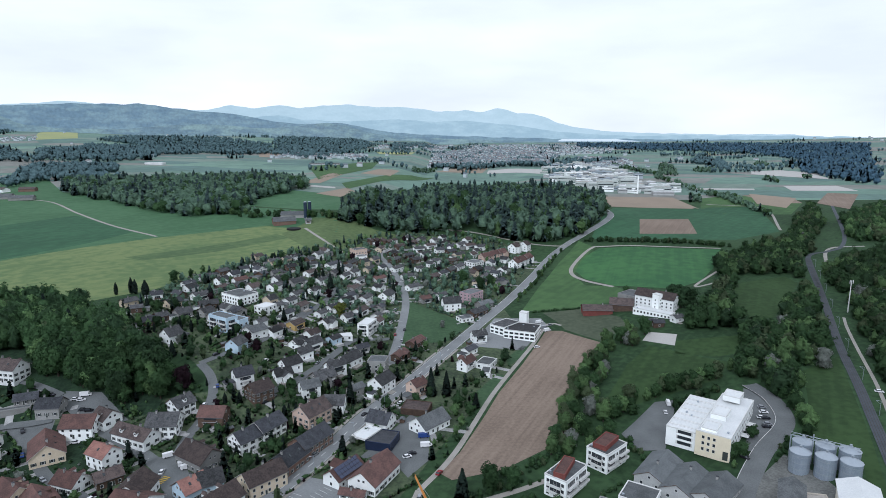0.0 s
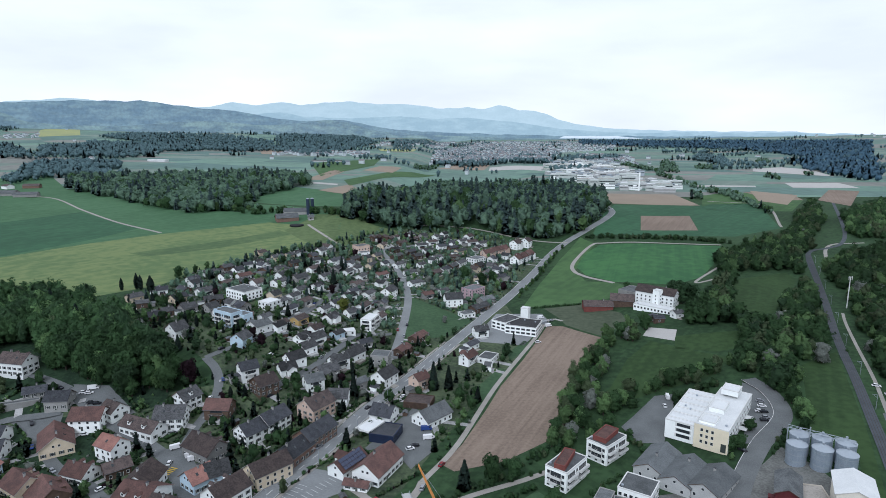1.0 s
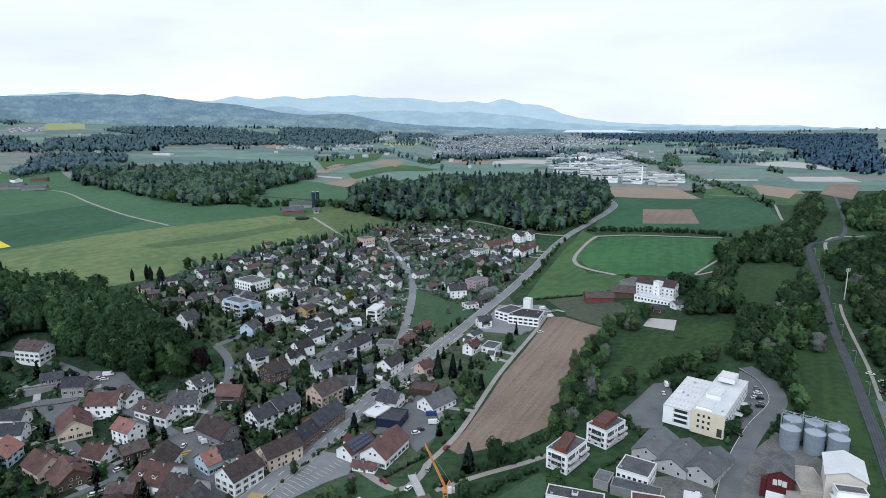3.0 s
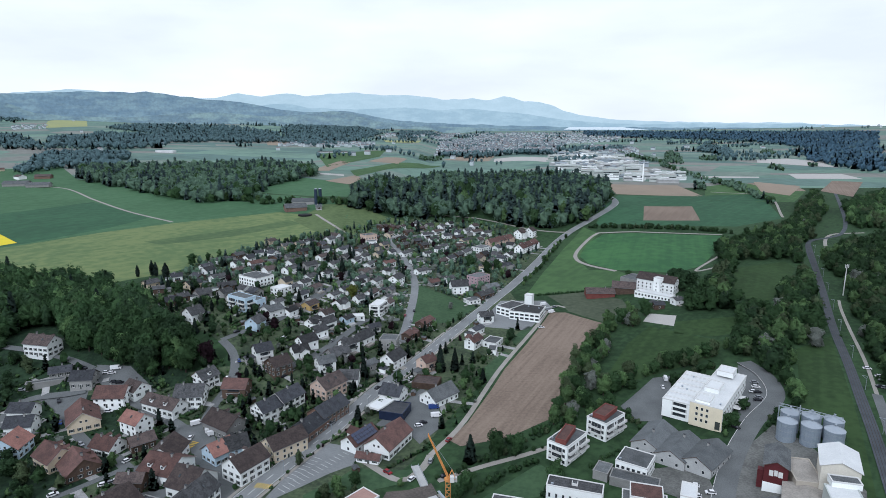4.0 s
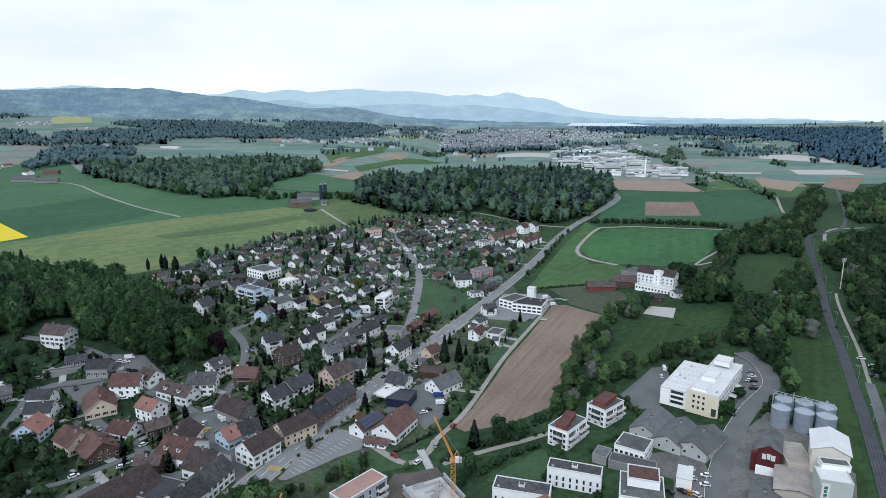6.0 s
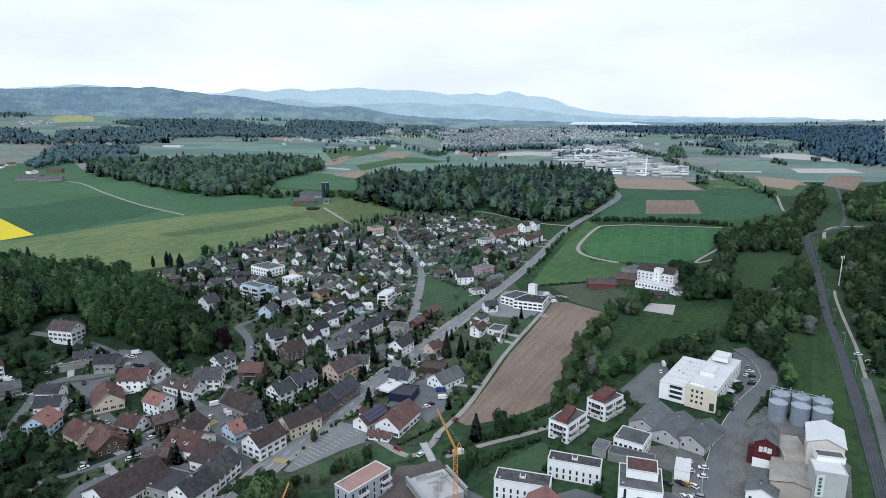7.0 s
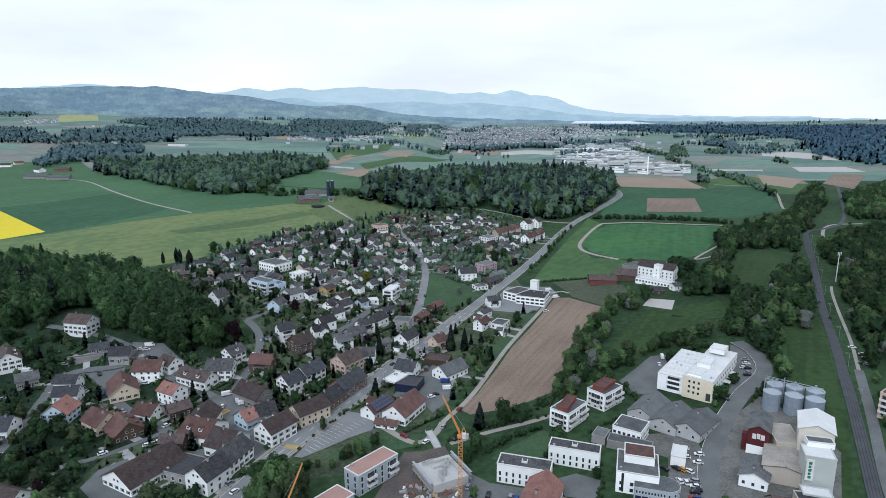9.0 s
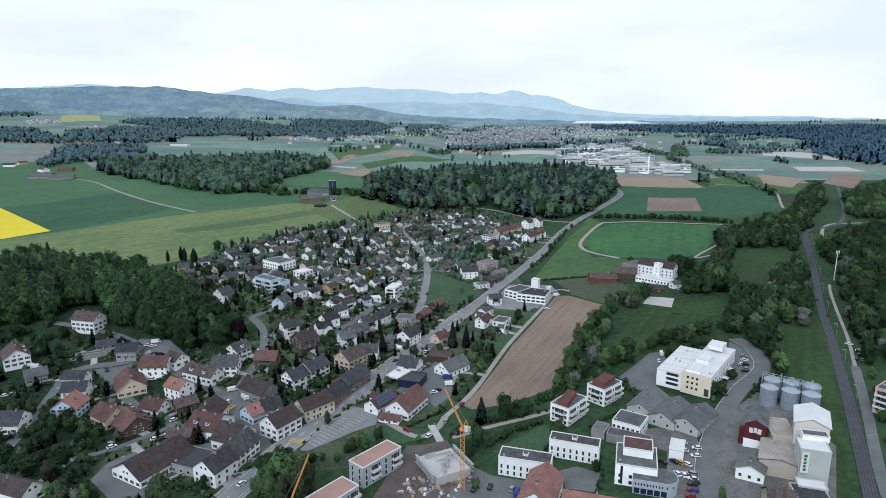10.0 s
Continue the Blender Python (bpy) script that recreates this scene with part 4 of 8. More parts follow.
house(-30.0, 292.1, -22, 11.7, 12.1, 5, 36, "W", "k", 2, 4)
house(-27.9, 241.8, 65, 21.5, 14.3, 5, 36, "W", "r", 2)
house(-35.5, 229.1, -15, 10.6, 5.5, 2.5, 36, "W", "r", 2)
house(-13.3, 331.9, 48, 10.6, 11.0, 7, 36, "P", "r", 1)
house(-4.9, 291.6, 47, 18.0, 13.2, 4, 36, "W", "g", 2)
house(-17.5, 410.1, 64, 17.6, 10.4, 2.9, 27, "B", "r", 1)
house(-27.2, 386.9, 68, 15.5, 8.5, 2.9, 27, "B", "r", 1)
house(27.9, 419.3, 20, 11.5, 9.9, 5.5, 36, "W", "d", 1)
house(20.1, 395.3, 52, 12.3, 8.5, 2.9, 27, "W", "k", 1)
house(17.1, 369.8, 56, 13.0, 9.9, 5.5, 36, "W", "r", 1)
house(31.3, 165.1, 69, 22.0, 14.3, 6, 36, "W", "o", 2)
house(49.5, 156.6, -15, 21.0, 13.2, 5, 36, "W", "o", 2)
house(97.7, 245.2, 52, 23.5, 14.0, 4.2, 27, "H", "l", 1, name="workshop_hall", label="pale grey workshop hall with a sheeted gabled roof")
house(105.5, 234.3, 50, 23.2, 14.0, 4.2, 27, "H", "l", 1, name="workshop_hall", label="pale grey workshop hall with a sheeted gabled roof")
house(114.9, 226.7, 45, 22.0, 14.0, 4.2, 27, "H", "l", 1, name="workshop_hall", label="pale grey workshop hall with a sheeted gabled roof")
house(123.0, 184.6, 58, 14.0, 11.6, 4.4, 24, "W", "g", 2)
house(136.7, 187.9, 61, 18.7, 17.0, 6, 12, "E", "e", 0, name="mill_hall", label="beige mill hall with a low sheet roof")
house(120.4, 157.2, -16, 9.0, 18.0, 5, 36, "E", "b", 0, name="store")
house(8.9, 492.4, 14, 16.4, 14.3, 7, 36, "W", "d", 1)
house(29.8, 478.4, 48, 20.6, 11.4, 2.9, 27, "B", "d", 1)
house(36.9, 498.7, 40, 15.6, 11.4, 2.9, 27, "G", "g", 1)
house(-230.8, 433.9, 57, 12.1, 10.4, 2.9, 27, "C", "d", 1)
house(-218.2, 420.2, 25, 8.6, 8.5, 2.9, 27, "B", "d", 1)
house(-218.3, 452.0, 30, 8.6, 10.4, 2.9, 27, "W", "k", 1)
house(-198.0, 433.9, 57, 12.5, 11.4, 2.9, 27, "C", "k", 1)
house(-185.1, 452.1, 58, 13.5, 10.4, 2.9, 27, "W", "d", 1)
house(-196.7, 393.5, 33, 9.2, 11.4, 2.9, 27, "B", "k", 1)
house(-193.1, 403.1, 49, 8.6, 10.4, 2.9, 27, "B", "d", 1)
house(-181.8, 411.6, 53, 11.9, 11.4, 2.9, 27, "G", "d", 1)
house(-170.7, 430.8, 32, 14.2, 11.4, 2.9, 27, "B", "d", 1)
house(-147.6, 456.2, 35, 11.5, 8.5, 2.9, 27, "G", "d", 1)
house(-133.4, 393.9, 16, 8.6, 10.4, 2.9, 27, "W", "b", 1)
house(-120.4, 377.2, 54, 13.3, 14.3, 4.5, 24, "W", "g", 1)
house(-109.9, 383.0, 63, 10.1, 10.4, 2.9, 27, "W", "d", 1)
house(-123.4, 350.5, 72, 10.7, 12.1, 5, 36, "L", "d", 1)
house(-168.4, 363.4, 56, 10.6, 14.3, 5, 36, "W", "d", 1)
house(-201.6, 504.4, 40, 10.9, 9.5, 2.9, 27, "W", "d", 1)
house(-193.3, 524.2, 56, 11.1, 9.5, 2.9, 27, "B", "d", 1)
house(-178.0, 534.0, 30, 10.4, 9.5, 2.9, 27, "W", "k", 1)
house(-168.8, 496.7, 50, 13.1, 10.4, 2.9, 27, "W", "r", 1)
house(-156.2, 516.7, 72, 8.9, 9.5, 2.9, 27, "B", "k", 1)
house(-171.4, 545.7, 59, 8.6, 8.5, 2.9, 27, "W", "d", 1)
house(-144.7, 521.8, 40, 10.0, 9.5, 2.9, 27, "G", "d", 1)
house(-134.3, 479.6, 63, 15.0, 10.4, 2.9, 27, "W", "d", 1)
house(-176.8, 474.3, 66, 9.9, 8.5, 2.9, 27, "B", "b", 1)
house(-159.0, 565.1, 40, 11.8, 9.5, 2.9, 27, "C", "d", 1)
house(-207.2, 483.5, 59, 11.2, 8.5, 2.9, 27, "W", "k", 1)
house(-120.9, 431.0, 50, 10.2, 9.5, 2.9, 27, "W", "d", 1)
house(-122.6, 556.6, 39, 13.7, 9.5, 2.9, 27, "W", "d", 1)
house(-104.3, 572.2, 61, 19.6, 9.5, 2.9, 27, "W", "k", 1)
house(-90.5, 593.9, 70, 18.8, 9.5, 2.9, 27, "B", "d", 1)
house(-90.5, 575.3, 86, 15.2, 9.5, 2.9, 27, "W", "k", 1)
house(-83.7, 565.9, 78, 15.4, 8.5, 2.9, 27, "W", "d", 1)
house(-70.2, 678.7, 76, 13.8, 9.5, 2.9, 27, "C", "b", 1)
house(-82.6, 697.4, 81, 12.4, 8.5, 2.9, 27, "B", "b", 1)
house(-77.5, 704.9, 80, 12.1, 8.5, 2.9, 27, "B", "b", 1)
house(-71.4, 710.5, 79, 11.8, 8.5, 2.9, 27, "B", "b", 1)
house(-63.5, 711.3, 68, 10.8, 8.5, 2.9, 27, "B", "b", 1)
house(-57.8, 719.6, 63, 10.9, 8.5, 2.9, 27, "W", "b", 1)
house(-59.5, 565.4, 53, 16.0, 9.5, 2.9, 27, "W", "r", 1)
house(-47.2, 512.5, 70, 17.0, 12.1, 6, 36, "W", "d", 1)
house(-50.4, 483.9, 72, 8.6, 9.5, 2.9, 27, "G", "k", 1)
house(-50.6, 461.4, 74, 8.6, 9.5, 2.9, 27, "W", "d", 1)
house(-63.8, 465.9, 69, 14.2, 10.4, 2.9, 27, "W", "b", 1)
house(-83.6, 458.0, 54, 12.5, 9.5, 2.9, 27, "W", "k", 1)
house(-89.6, 437.3, 62, 9.7, 9.5, 2.9, 27, "W", "d", 1)
house(-100.6, 404.3, 63, 12.1, 10.4, 2.9, 27, "O", "b", 1)
house(-53.5, 392.8, 39, 10.3, 9.5, 2.9, 27, "G", "k", 1)
house(-121.7, 497.1, 51, 13.7, 11.4, 2.9, 27, "G", "d", 1)
house(-104.4, 484.6, 64, 10.8, 9.5, 2.9, 27, "W", "d", 1)
house(-76.3, 519.2, 69, 13.5, 8.5, 2.9, 27, "G", "b", 1)
house(-75.8, 544.7, 72, 13.4, 8.5, 2.9, 27, "W", "d", 1)
house(-88.7, 546.4, 72, 14.1, 8.5, 2.9, 27, "W", "d", 1)
house(-46.3, 615.7, 58, 17.2, 9.5, 2.9, 27, "W", "d", 1)
house(-32.5, 588.7, 30, 16.0, 9.5, 2.9, 27, "W", "d", 1)
house(-26.4, 551.0, 44, 14.4, 10.4, 2.9, 27, "W", "d", 1)
house(-14.0, 513.3, 40, 11.2, 10.4, 2.9, 27, "G", "r", 1)
house(0.3, 523.3, 55, 13.4, 9.5, 2.9, 27, "W", "d", 1)
house(-28.5, 654.9, 40, 11.5, 9.5, 2.9, 27, "B", "d", 1)
house(-23.1, 619.4, 32, 9.3, 8.5, 2.9, 27, "W", "d", 1)
house(-6.6, 649.4, 36, 12.5, 9.5, 2.9, 27, "W", "d", 1)
house(-37.2, 672.4, 45, 13.1, 9.5, 2.9, 27, "B", "k", 1)
house(-26.4, 698.1, 28, 13.6, 9.5, 2.9, 27, "W", "d", 1)
house(-14.1, 709.4, 37, 13.6, 9.5, 2.9, 27, "W", "b", 1)
house(-2.3, 693.1, 33, 12.1, 9.5, 2.9, 27, "W", "k", 1)
house(2.6, 718.0, 23, 15.0, 9.5, 2.9, 27, "W", "d", 1)
house(10.8, 687.4, 42, 13.6, 9.5, 2.9, 27, "B", "k", 1)
house(-51.1, 647.0, 66, 19.5, 9.5, 2.9, 27, "B", "d", 1)
house(-18.2, 677.7, 35, 12.0, 9.5, 2.9, 27, "W", "d", 1)
house(11.9, 651.7, 29, 14.7, 9.5, 2.9, 27, "B", "b", 1)
house(-7.5, 588.0, 55, 13.7, 10.4, 2.9, 27, "B", "b", 1)
house(1.2, 600.2, 61, 15.7, 10.4, 2.9, 27, "W", "k", 1)
house(9.9, 613.8, 61, 16.2, 10.4, 2.9, 27, "B", "d", 1)
house(18.1, 626.6, 62, 18.9, 10.4, 2.9, 27, "W", "d", 1)
house(19.6, 675.0, 46, 16.3, 9.5, 2.9, 27, "C", "d", 1)
house(48.9, 659.5, 38, 14.7, 12.1, 6, 36, "P", "r", 1)
house(58.7, 669.0, 39, 14.3, 12.1, 6, 36, "P", "r", 1)
house(67.6, 676.2, 43, 13.3, 12.1, 6, 36, "P", "r", 1)
house(84.8, 695.9, 56, 14.1, 13.2, 7, 36, "W", "b", 1)
house(98.1, 702.5, 59, 12.7, 13.2, 7, 36, "W", "b", 1)
house(79.5, 635.3, 56, 14.7, 13.2, 6, 36, "W", "r", 1)
house(86.8, 645.1, 55, 14.8, 13.2, 6, 36, "W", "r", 1)
house(93.8, 654.5, 56, 14.1, 13.2, 6, 36, "W", "r", 1)
house(33.4, 708.7, 34, 15.3, 9.5, 2.9, 27, "W", "b", 1)
house(45.9, 704.7, 37, 14.4, 9.5, 2.9, 27, "W", "d", 1)
house(55.6, 572.2, 28, 13.5, 9.5, 2.9, 27, "G", "k", 1)
house(22.8, 712.7, 40, 13.0, 9.5, 2.9, 27, "W", "d", 1)
house(-91.9, 373.7, 65, 10.6, 9.9, 4, 36, "W", "d", 1)
house(-83.9, 378.3, 53, 13.3, 11.0, 4.5, 36, "W", "d", 1)
house(-85.8, 360.7, 53, 11.6, 11.0, 4.5, 36, "W", "d", 1)
house(-88.9, 341.1, 48, 12.5, 12.1, 4.5, 36, "W", "d", 1)
house(-90.4, 328.9, 36, 10.6, 11.0, 4, 36, "W", "d", 1)
house(-64.0, 351.1, 45, 13.2, 9.9, 6, 36, "W", "d", 1)
house(-68.5, 335.3, 45, 14.3, 12.1, 5, 36, "G", "d", 1)
house(-73.3, 320.4, 34, 11.6, 11.0, 5.5, 36, "W", "g", 1)
house(-58.0, 368.4, 59, 17.1, 12.1, 4.5, 36, "W", "d", 1)
house(-73.0, 397.0, 56, 9.3, 9.5, 2.9, 27, "L", "d", 1)
house(-48.8, 330.0, 49, 10.6, 7.7, 4, 36, "G", "g", 1)
house(-109.0, 389.2, 62, 8.6, 9.5, 2.9, 27, "W", "b", 1)
house(127.0, 475.5, -4, 23.0, 14.5, 4.0, 24, "R", "b", 0, label="long red timber barn with a brown roof", name="barn")
house(148.0, 479.0, -17, 18.0, 16.0, 5.0, 27, "B", "b", 0, label="brown hall with a dark tiled roof", name="barn")
house(172.7, 468.3, -41, 31.0, 13.0, 10.5, 36, "W", "b", 2, name="institution", label="long white four-storey institution with a brown roof")
house(161.2, 430.9, 2, 8.6, 8.5, 2.9, 27, "B", "k", 1)
house(177.1, 436.1, 22, 8.6, 8.5, 2.9, 27, "W", "d", 1)
house(190.0, 436.7, -9, 9.3, 8.5, 2.9, 27, "W", "d", 1)
house(-194.0, 794.2, 4, 32.0, 17.0, 4.0, 24, "G", "l", 0, label="long farm barn with a pale sheet roof", name="barn")
house(-198.0, 757.0, 24, 27.0, 18.0, 4.5, 27, "K", "g", 0, label="timber barn with a broad grey roof", name="barn")
house(-168.5, 760.9, 15, 8.6, 9.5, 2.9, 27, "G", "g", 1)
house(-179.9, 583.1, 56, 10.1, 9.5, 2.9, 27, "C", "b", 1)
house(-149.0, 572.3, 57, 9.1, 9.5, 2.9, 27, "C", "d", 1)
house(-142.6, 583.2, 35, 9.2, 9.5, 2.9, 27, "W", "d", 1)
house(-137.7, 542.8, 43, 10.3, 9.5, 2.9, 27, "B", "d", 1)
house(-117.2, 529.9, 61, 12.4, 9.5, 2.9, 27, "W", "b", 1)
house(-104.3, 515.3, 63, 12.9, 9.5, 2.9, 27, "W", "d", 1)
house(-98.6, 548.4, 72, 14.4, 9.5, 2.9, 27, "G", "d", 1)
house(-114.2, 465.8, 64, 11.4, 9.5, 2.9, 27, "W", "d", 1)
house(-115.2, 448.1, 63, 10.7, 9.5, 2.9, 27, "W", "d", 1)
house(-105.2, 442.4, 65, 10.7, 9.5, 2.9, 27, "G", "b", 1)
house(-110.5, 420.4, 65, 9.3, 9.5, 2.9, 27, "W", "k", 1)
house(-121.9, 395.2, 60, 8.6, 8.5, 2.9, 27, "W", "d", 1)
house(-63.9, 500.9, 68, 14.2, 9.5, 2.9, 27, "W", "d", 1)
house(-71.8, 592.0, 69, 17.3, 8.5, 2.9, 27, "C", "d", 1)
house(-49.2, 703.5, 52, 14.2, 8.5, 2.9, 27, "B", "b", 1)
house(-36.2, 722.0, 34, 13.1, 8.5, 2.9, 27, "B", "b", 1)
house(-84.1, 649.9, 74, 12.8, 8.5, 2.9, 27, "B", "d", 1)
block(130.0, 284.0, 54, 43.7, 17.2, 8.5, "W", "w", rows=3, gap=8.5, size=(6.5, 1.6), label="white factory hall with bands of dark windows", name="factory")
block(141.2, 276.1, 53, 50.9, 15.0, 10.6, "W", "w", rows=3, gap=3.6, size=(1.4, 1.4), label="taller white factory wing with a cream front", name="factory_wing")
block(-35.6, 277.2, -31, 8.4, 13.3, 5, "W", "w", rows=0, bottom=4.2, label="pale flat canopy of a filling station", name="canopy")
block(-27.4, 273.7, -16, 12.8, 13.5, 4.5, "N", "k", rows=0, label="dark glazed car workshop with a flat roof", name="workshop")
block(-12.4, 310.5, -13, 14.9, 11.4, 3.5, "B", "b", rows=0, label="long low brown garage", name="garage")
block(30.4, 374.3, -27, 9.8, 13.0, 3.5, "W", "g")
block(29.2, 361.0, -10, 5.6, 10.5, 3, "W", "g")
block(49.0, 439.9, -43, 13.0, 20.2, 6.5, "W", "d", gap=3.4, size=(2.8, 1.4), label="white school wing with ribbon windows", name="school")
block(61.1, 430.7, -21, 23.2, 20.9, 6.5, "W", "d", gap=3.4, size=(2.8, 1.4), label="white school wing with ribbon windows", name="school")
block(-115.7, 187.3, -19, 15.9, 14.8, 4, "G", "k", rows=1, name="annex")
block(-222.7, 292.6, 24, 18.9, 3.6, 3, "G", "g", rows=0, name="shed")
block(27.5, 185.0, -15, 22.1, 8.7, 8.6, "W", "d", gap=2.4, size=(0.8, 1.8), label="white block of flats with tall narrow windows", name="apartment_block")
block(50.9, 198.6, -18, 21.9, 7.4, 8.6, "W", "d", gap=2.4, size=(0.8, 1.8), label="white block of flats with tall narrow windows", name="apartment_block")
block(81.9, 221.6, -33, 13.5, 13.3, 7, "W", "g", gap=1.9, size=(1.3, 1.3), label="white two-storey office with rows of windows", name="office")
block(67.2, 218.7, -30, 6.3, 8.9, 4, "G", "g", rows=0, name="shed")
block(78.6, 210.9, -25, 19.6, 7.3, 4, "G", "g", rows=0, name="shed")
block(97.6, 201.4, -24, 6.1, 10.6, 4.5, "W", "w", rows=0, label="open shelter with a pale flat roof", name="shelter")
block(143.7, 204.0, -13, 10.0, 18.6, 8, "E", "e", rows=0, name="store")
block(143.5, 178.3, -18, 11.0, 9.6, 15, "S", "w", rows=0, label="tall pale green silo block of a feed mill", name="mill_block")
block(138.2, 167.9, -17, 10.4, 6.2, 5, "S", "w", rows=0, name="store")
block(134.9, 162.7, -11, 12.1, 11.0, 5, "E", "k", rows=0, name="store")
block(215.8, 226.8, -52, 15.7, 38.7, 12, "P", "g", balconies=1, label="pink block of flats beside the railway lane", name="apartment_block")
block(-36.6, 183.3, -40, 8.9, 22.0, 9.5, "A", "a", balconies=2, gap=3.4, size=(1.0, 2.2), label="new blue-grey block of flats with a salmon roof", name="apartment_block")
block(-39.3, 366.0, -8, 11.5, 10.9, 8, "G", "g")
block(-49.5, 156.0, -38, 9.7, 18.4, 9.5, "A", "a", balconies=2, gap=3.4, size=(1.0, 2.2), label="new blue-grey block of flats with a salmon roof", name="apartment_block")
block(65.0, 452.4, -27, 6.0, 5.7, 11, "W", "w", rows=0, label="white square tower of a fire station", name="tower")
block(164.1, 498.1, -47, 19.3, 20.1, 5, "G", "g", rows=0, name="annex", label="low grey annex with a flat sheet roof")
block(166.4, 455.5, -42, 30.1, 9.1, 4, "W", "w", rows=1, gap=2.6, name="terrace_wing", label="low white wing with a roof terrace")
block(170.6, 461.2, -54, 5.6, 5.1, 14.5, "W", "w", rows=4, gap=2.2, size=(0.8, 1.2), name="stair_tower", label="narrow white stair tower of the institution")
block(26.9, 515.5, -42, 12.7, 17.3, 9, "Q", "g")
block(19.4, 464.2, -60, 9.5, 10.6, 3, "W", "g")
block(-152.4, 446.6, -36, 22.2, 16.7, 7, "W", "g")
block(-126.0, 421.3, -30, 10.6, 11.7, 6, "W", "w")
block(-143.1, 384.6, -34, 18.5, 8.9, 10, "L", "g", balconies=1, label="pale blue terraced block of flats with balconies", name="apartment_block")
block(-133.8, 385.2, -32, 11.6, 7.5, 8, "L", "g")
block(-88.3, 636.8, 38, 14.5, 12.1, 8, "P", "g")
block(-83.8, 624.6, 31, 9.5, 9.0, 5, "W", "g")
block(-53.9, 429.1, -16, 8.4, 16.5, 9, "W", "w", balconies=1, label="white modern block of flats with balconies", name="apartment_block")
block(-66.9, 408.9, 18, 9.0, 7.8, 3, "W", "w")
block(35.4, 636.7, -42, 14.0, 15.9, 6, "W", "g")
block(54.7, 235.4, -41, 10.4, 17.8, 9.5, "W", "g", balconies=1, label="white block of flats with balconies", name="apartment_block")
block(53.8, 235.0, -28, 7.2, 17.6, 11.6, "R", "t", rows=0, bottom=9.4, shrink=1.2, label="set-back red attic storey with a terracotta roof", name="attic_storey")
block(77.6, 256.3, -47, 10.9, 16.5, 9.5, "W", "g", balconies=1, label="white block of flats with balconies", name="apartment_block")
block(77.3, 257.3, -40, 8.8, 16.0, 11.6, "R", "t", rows=0, bottom=9.4, shrink=1.2, label="set-back red attic storey with a terracotta roof", name="attic_storey")
block(-222.0, 409.1, -31, 11.3, 4.3, 3, "W", "w")

# more houses of the same kind in the gaps of the village
def infill(poly, gap, seed, most):
    q = random.Random(seed)
    lo, hi = np.min(poly, axis=0), np.max(poly, axis=0)
    made = 0
    for _ in range(1500):
        x, y = q.uniform(lo[0], hi[0]), q.uniform(lo[1], hi[1])
        if made >= most or not inside(x, y, poly):
            continue
        if any((x - a) ** 2 + (y - b) ** 2 < (c + gap) ** 2 for a, b, c in HOUSES) or any((x - a) ** 2 + (y - b) ** 2 < (c + 7) ** 2 for a, b, c in ROADS):
            continue
        house(x, y, q.choice((52, 58, 64, -34)) + q.uniform(-6, 6), q.uniform(8.5, 12), q.uniform(9, 11), q.uniform(3.0, 3.6), 31, q.choice("WWWWGBC"), q.choice("ddddbk"), 1)
        made += 1


infill([(-210.7, 410.8), (-205.9, 476.7), (-175.7, 558.5), (-127.4, 608.6), (-92.1, 691), (-43.3, 749.9), (53.9, 723.1), (72.8, 641.7), (46.5, 538.3), (-0.4, 619), (-48.9, 636.2), (-41.1, 473.2), (-53.7, 395.3), (-86.2, 338.2), (-122.3, 369.8), (-171.7, 393.6)], 7.0, 4, 45)


def solid(name, boxes, mats, x, y, turn, label, category, slots=None, z=None, group=""):
    ob = new(name, boxes_mesh(name, boxes, mats, slots))
    ob.matrix_world = pose(x, y, gz(x, y) if z is None else z, 0, 0, turn)
    return tagged(ob, label, category, group)


def cylinder(r0, r1, z0, z1, segments=20, x=0.0, y=0.0):
    """The corners and faces of an upright tapered cylinder."""
    v, f = [], []
    for k in range(segments):
        a = 2 * math.pi * k / segments
        v += [(x + r0 * math.cos(a), y + r0 * math.sin(a), z0), (x + r1 * math.cos(a), y + r1 * math.sin(a), z1)]
    for k in range(segments):
        m = (k + 1) % segments
        f.append((2 * k, 2 * m, 2 * m + 1, 2 * k + 1))
    f.append(tuple(2 * k + 1 for k in range(segments)))
    return v, f


def beam(a, b, t):
    """A square bar from a to b."""
    a, b = Vector(a), Vector(b)
    m = Matrix.Translation((a + b) / 2) @ (b - a).to_track_quat("Z", "Y").to_matrix().to_4x4()
    h = (b - a).length / 2
    v, f = box_faces(-t, -t, -h, t, t, h)
    return [tuple(m @ Vector(p)) for p in v], f


def joined(name, solids, mats, slots=None, smooth=False):
    verts, faces, index = [], [], []
    for n, (v, f) in enumerate(solids):
        faces += [tuple(i + len(verts) for i in q) for q in f]
        verts += v
        index += [slots[n] if slots else 0] * len(f)
    return mesh_of(name, verts, faces, mats, index)


# ---- the feed mill ----
mill = house(136.2, 209.8, 61, 17.0, 9.6, 10.8, 27, "U", "g", 0, label="dark red mill house with a grey roof and white sign", name="mill_house")
L0 = -8.5
piece("plinth", boxes_mesh("plinth", [(L0 - 0.15, -4.4, -2, L0 + 0.1, 4.4, 3.4)], [WALLS["W"]]), mill, None, "white base wall")
for k, (u, w) in enumerate(((2.1, 1.5), (0.0, 1.3), (-2.1, 1.6))):
    piece("sign_shape", boxes_mesh("sign_shape", [(L0 - 0.25, u * 0.8 - w / 2, 6.6 + 0.3 * (k == 1), L0 - 0.05, u * 0.8 + w / 2, 9.0 + 0.3 * (k == 1))], [PAINT]), mill, None, "white sign shape")
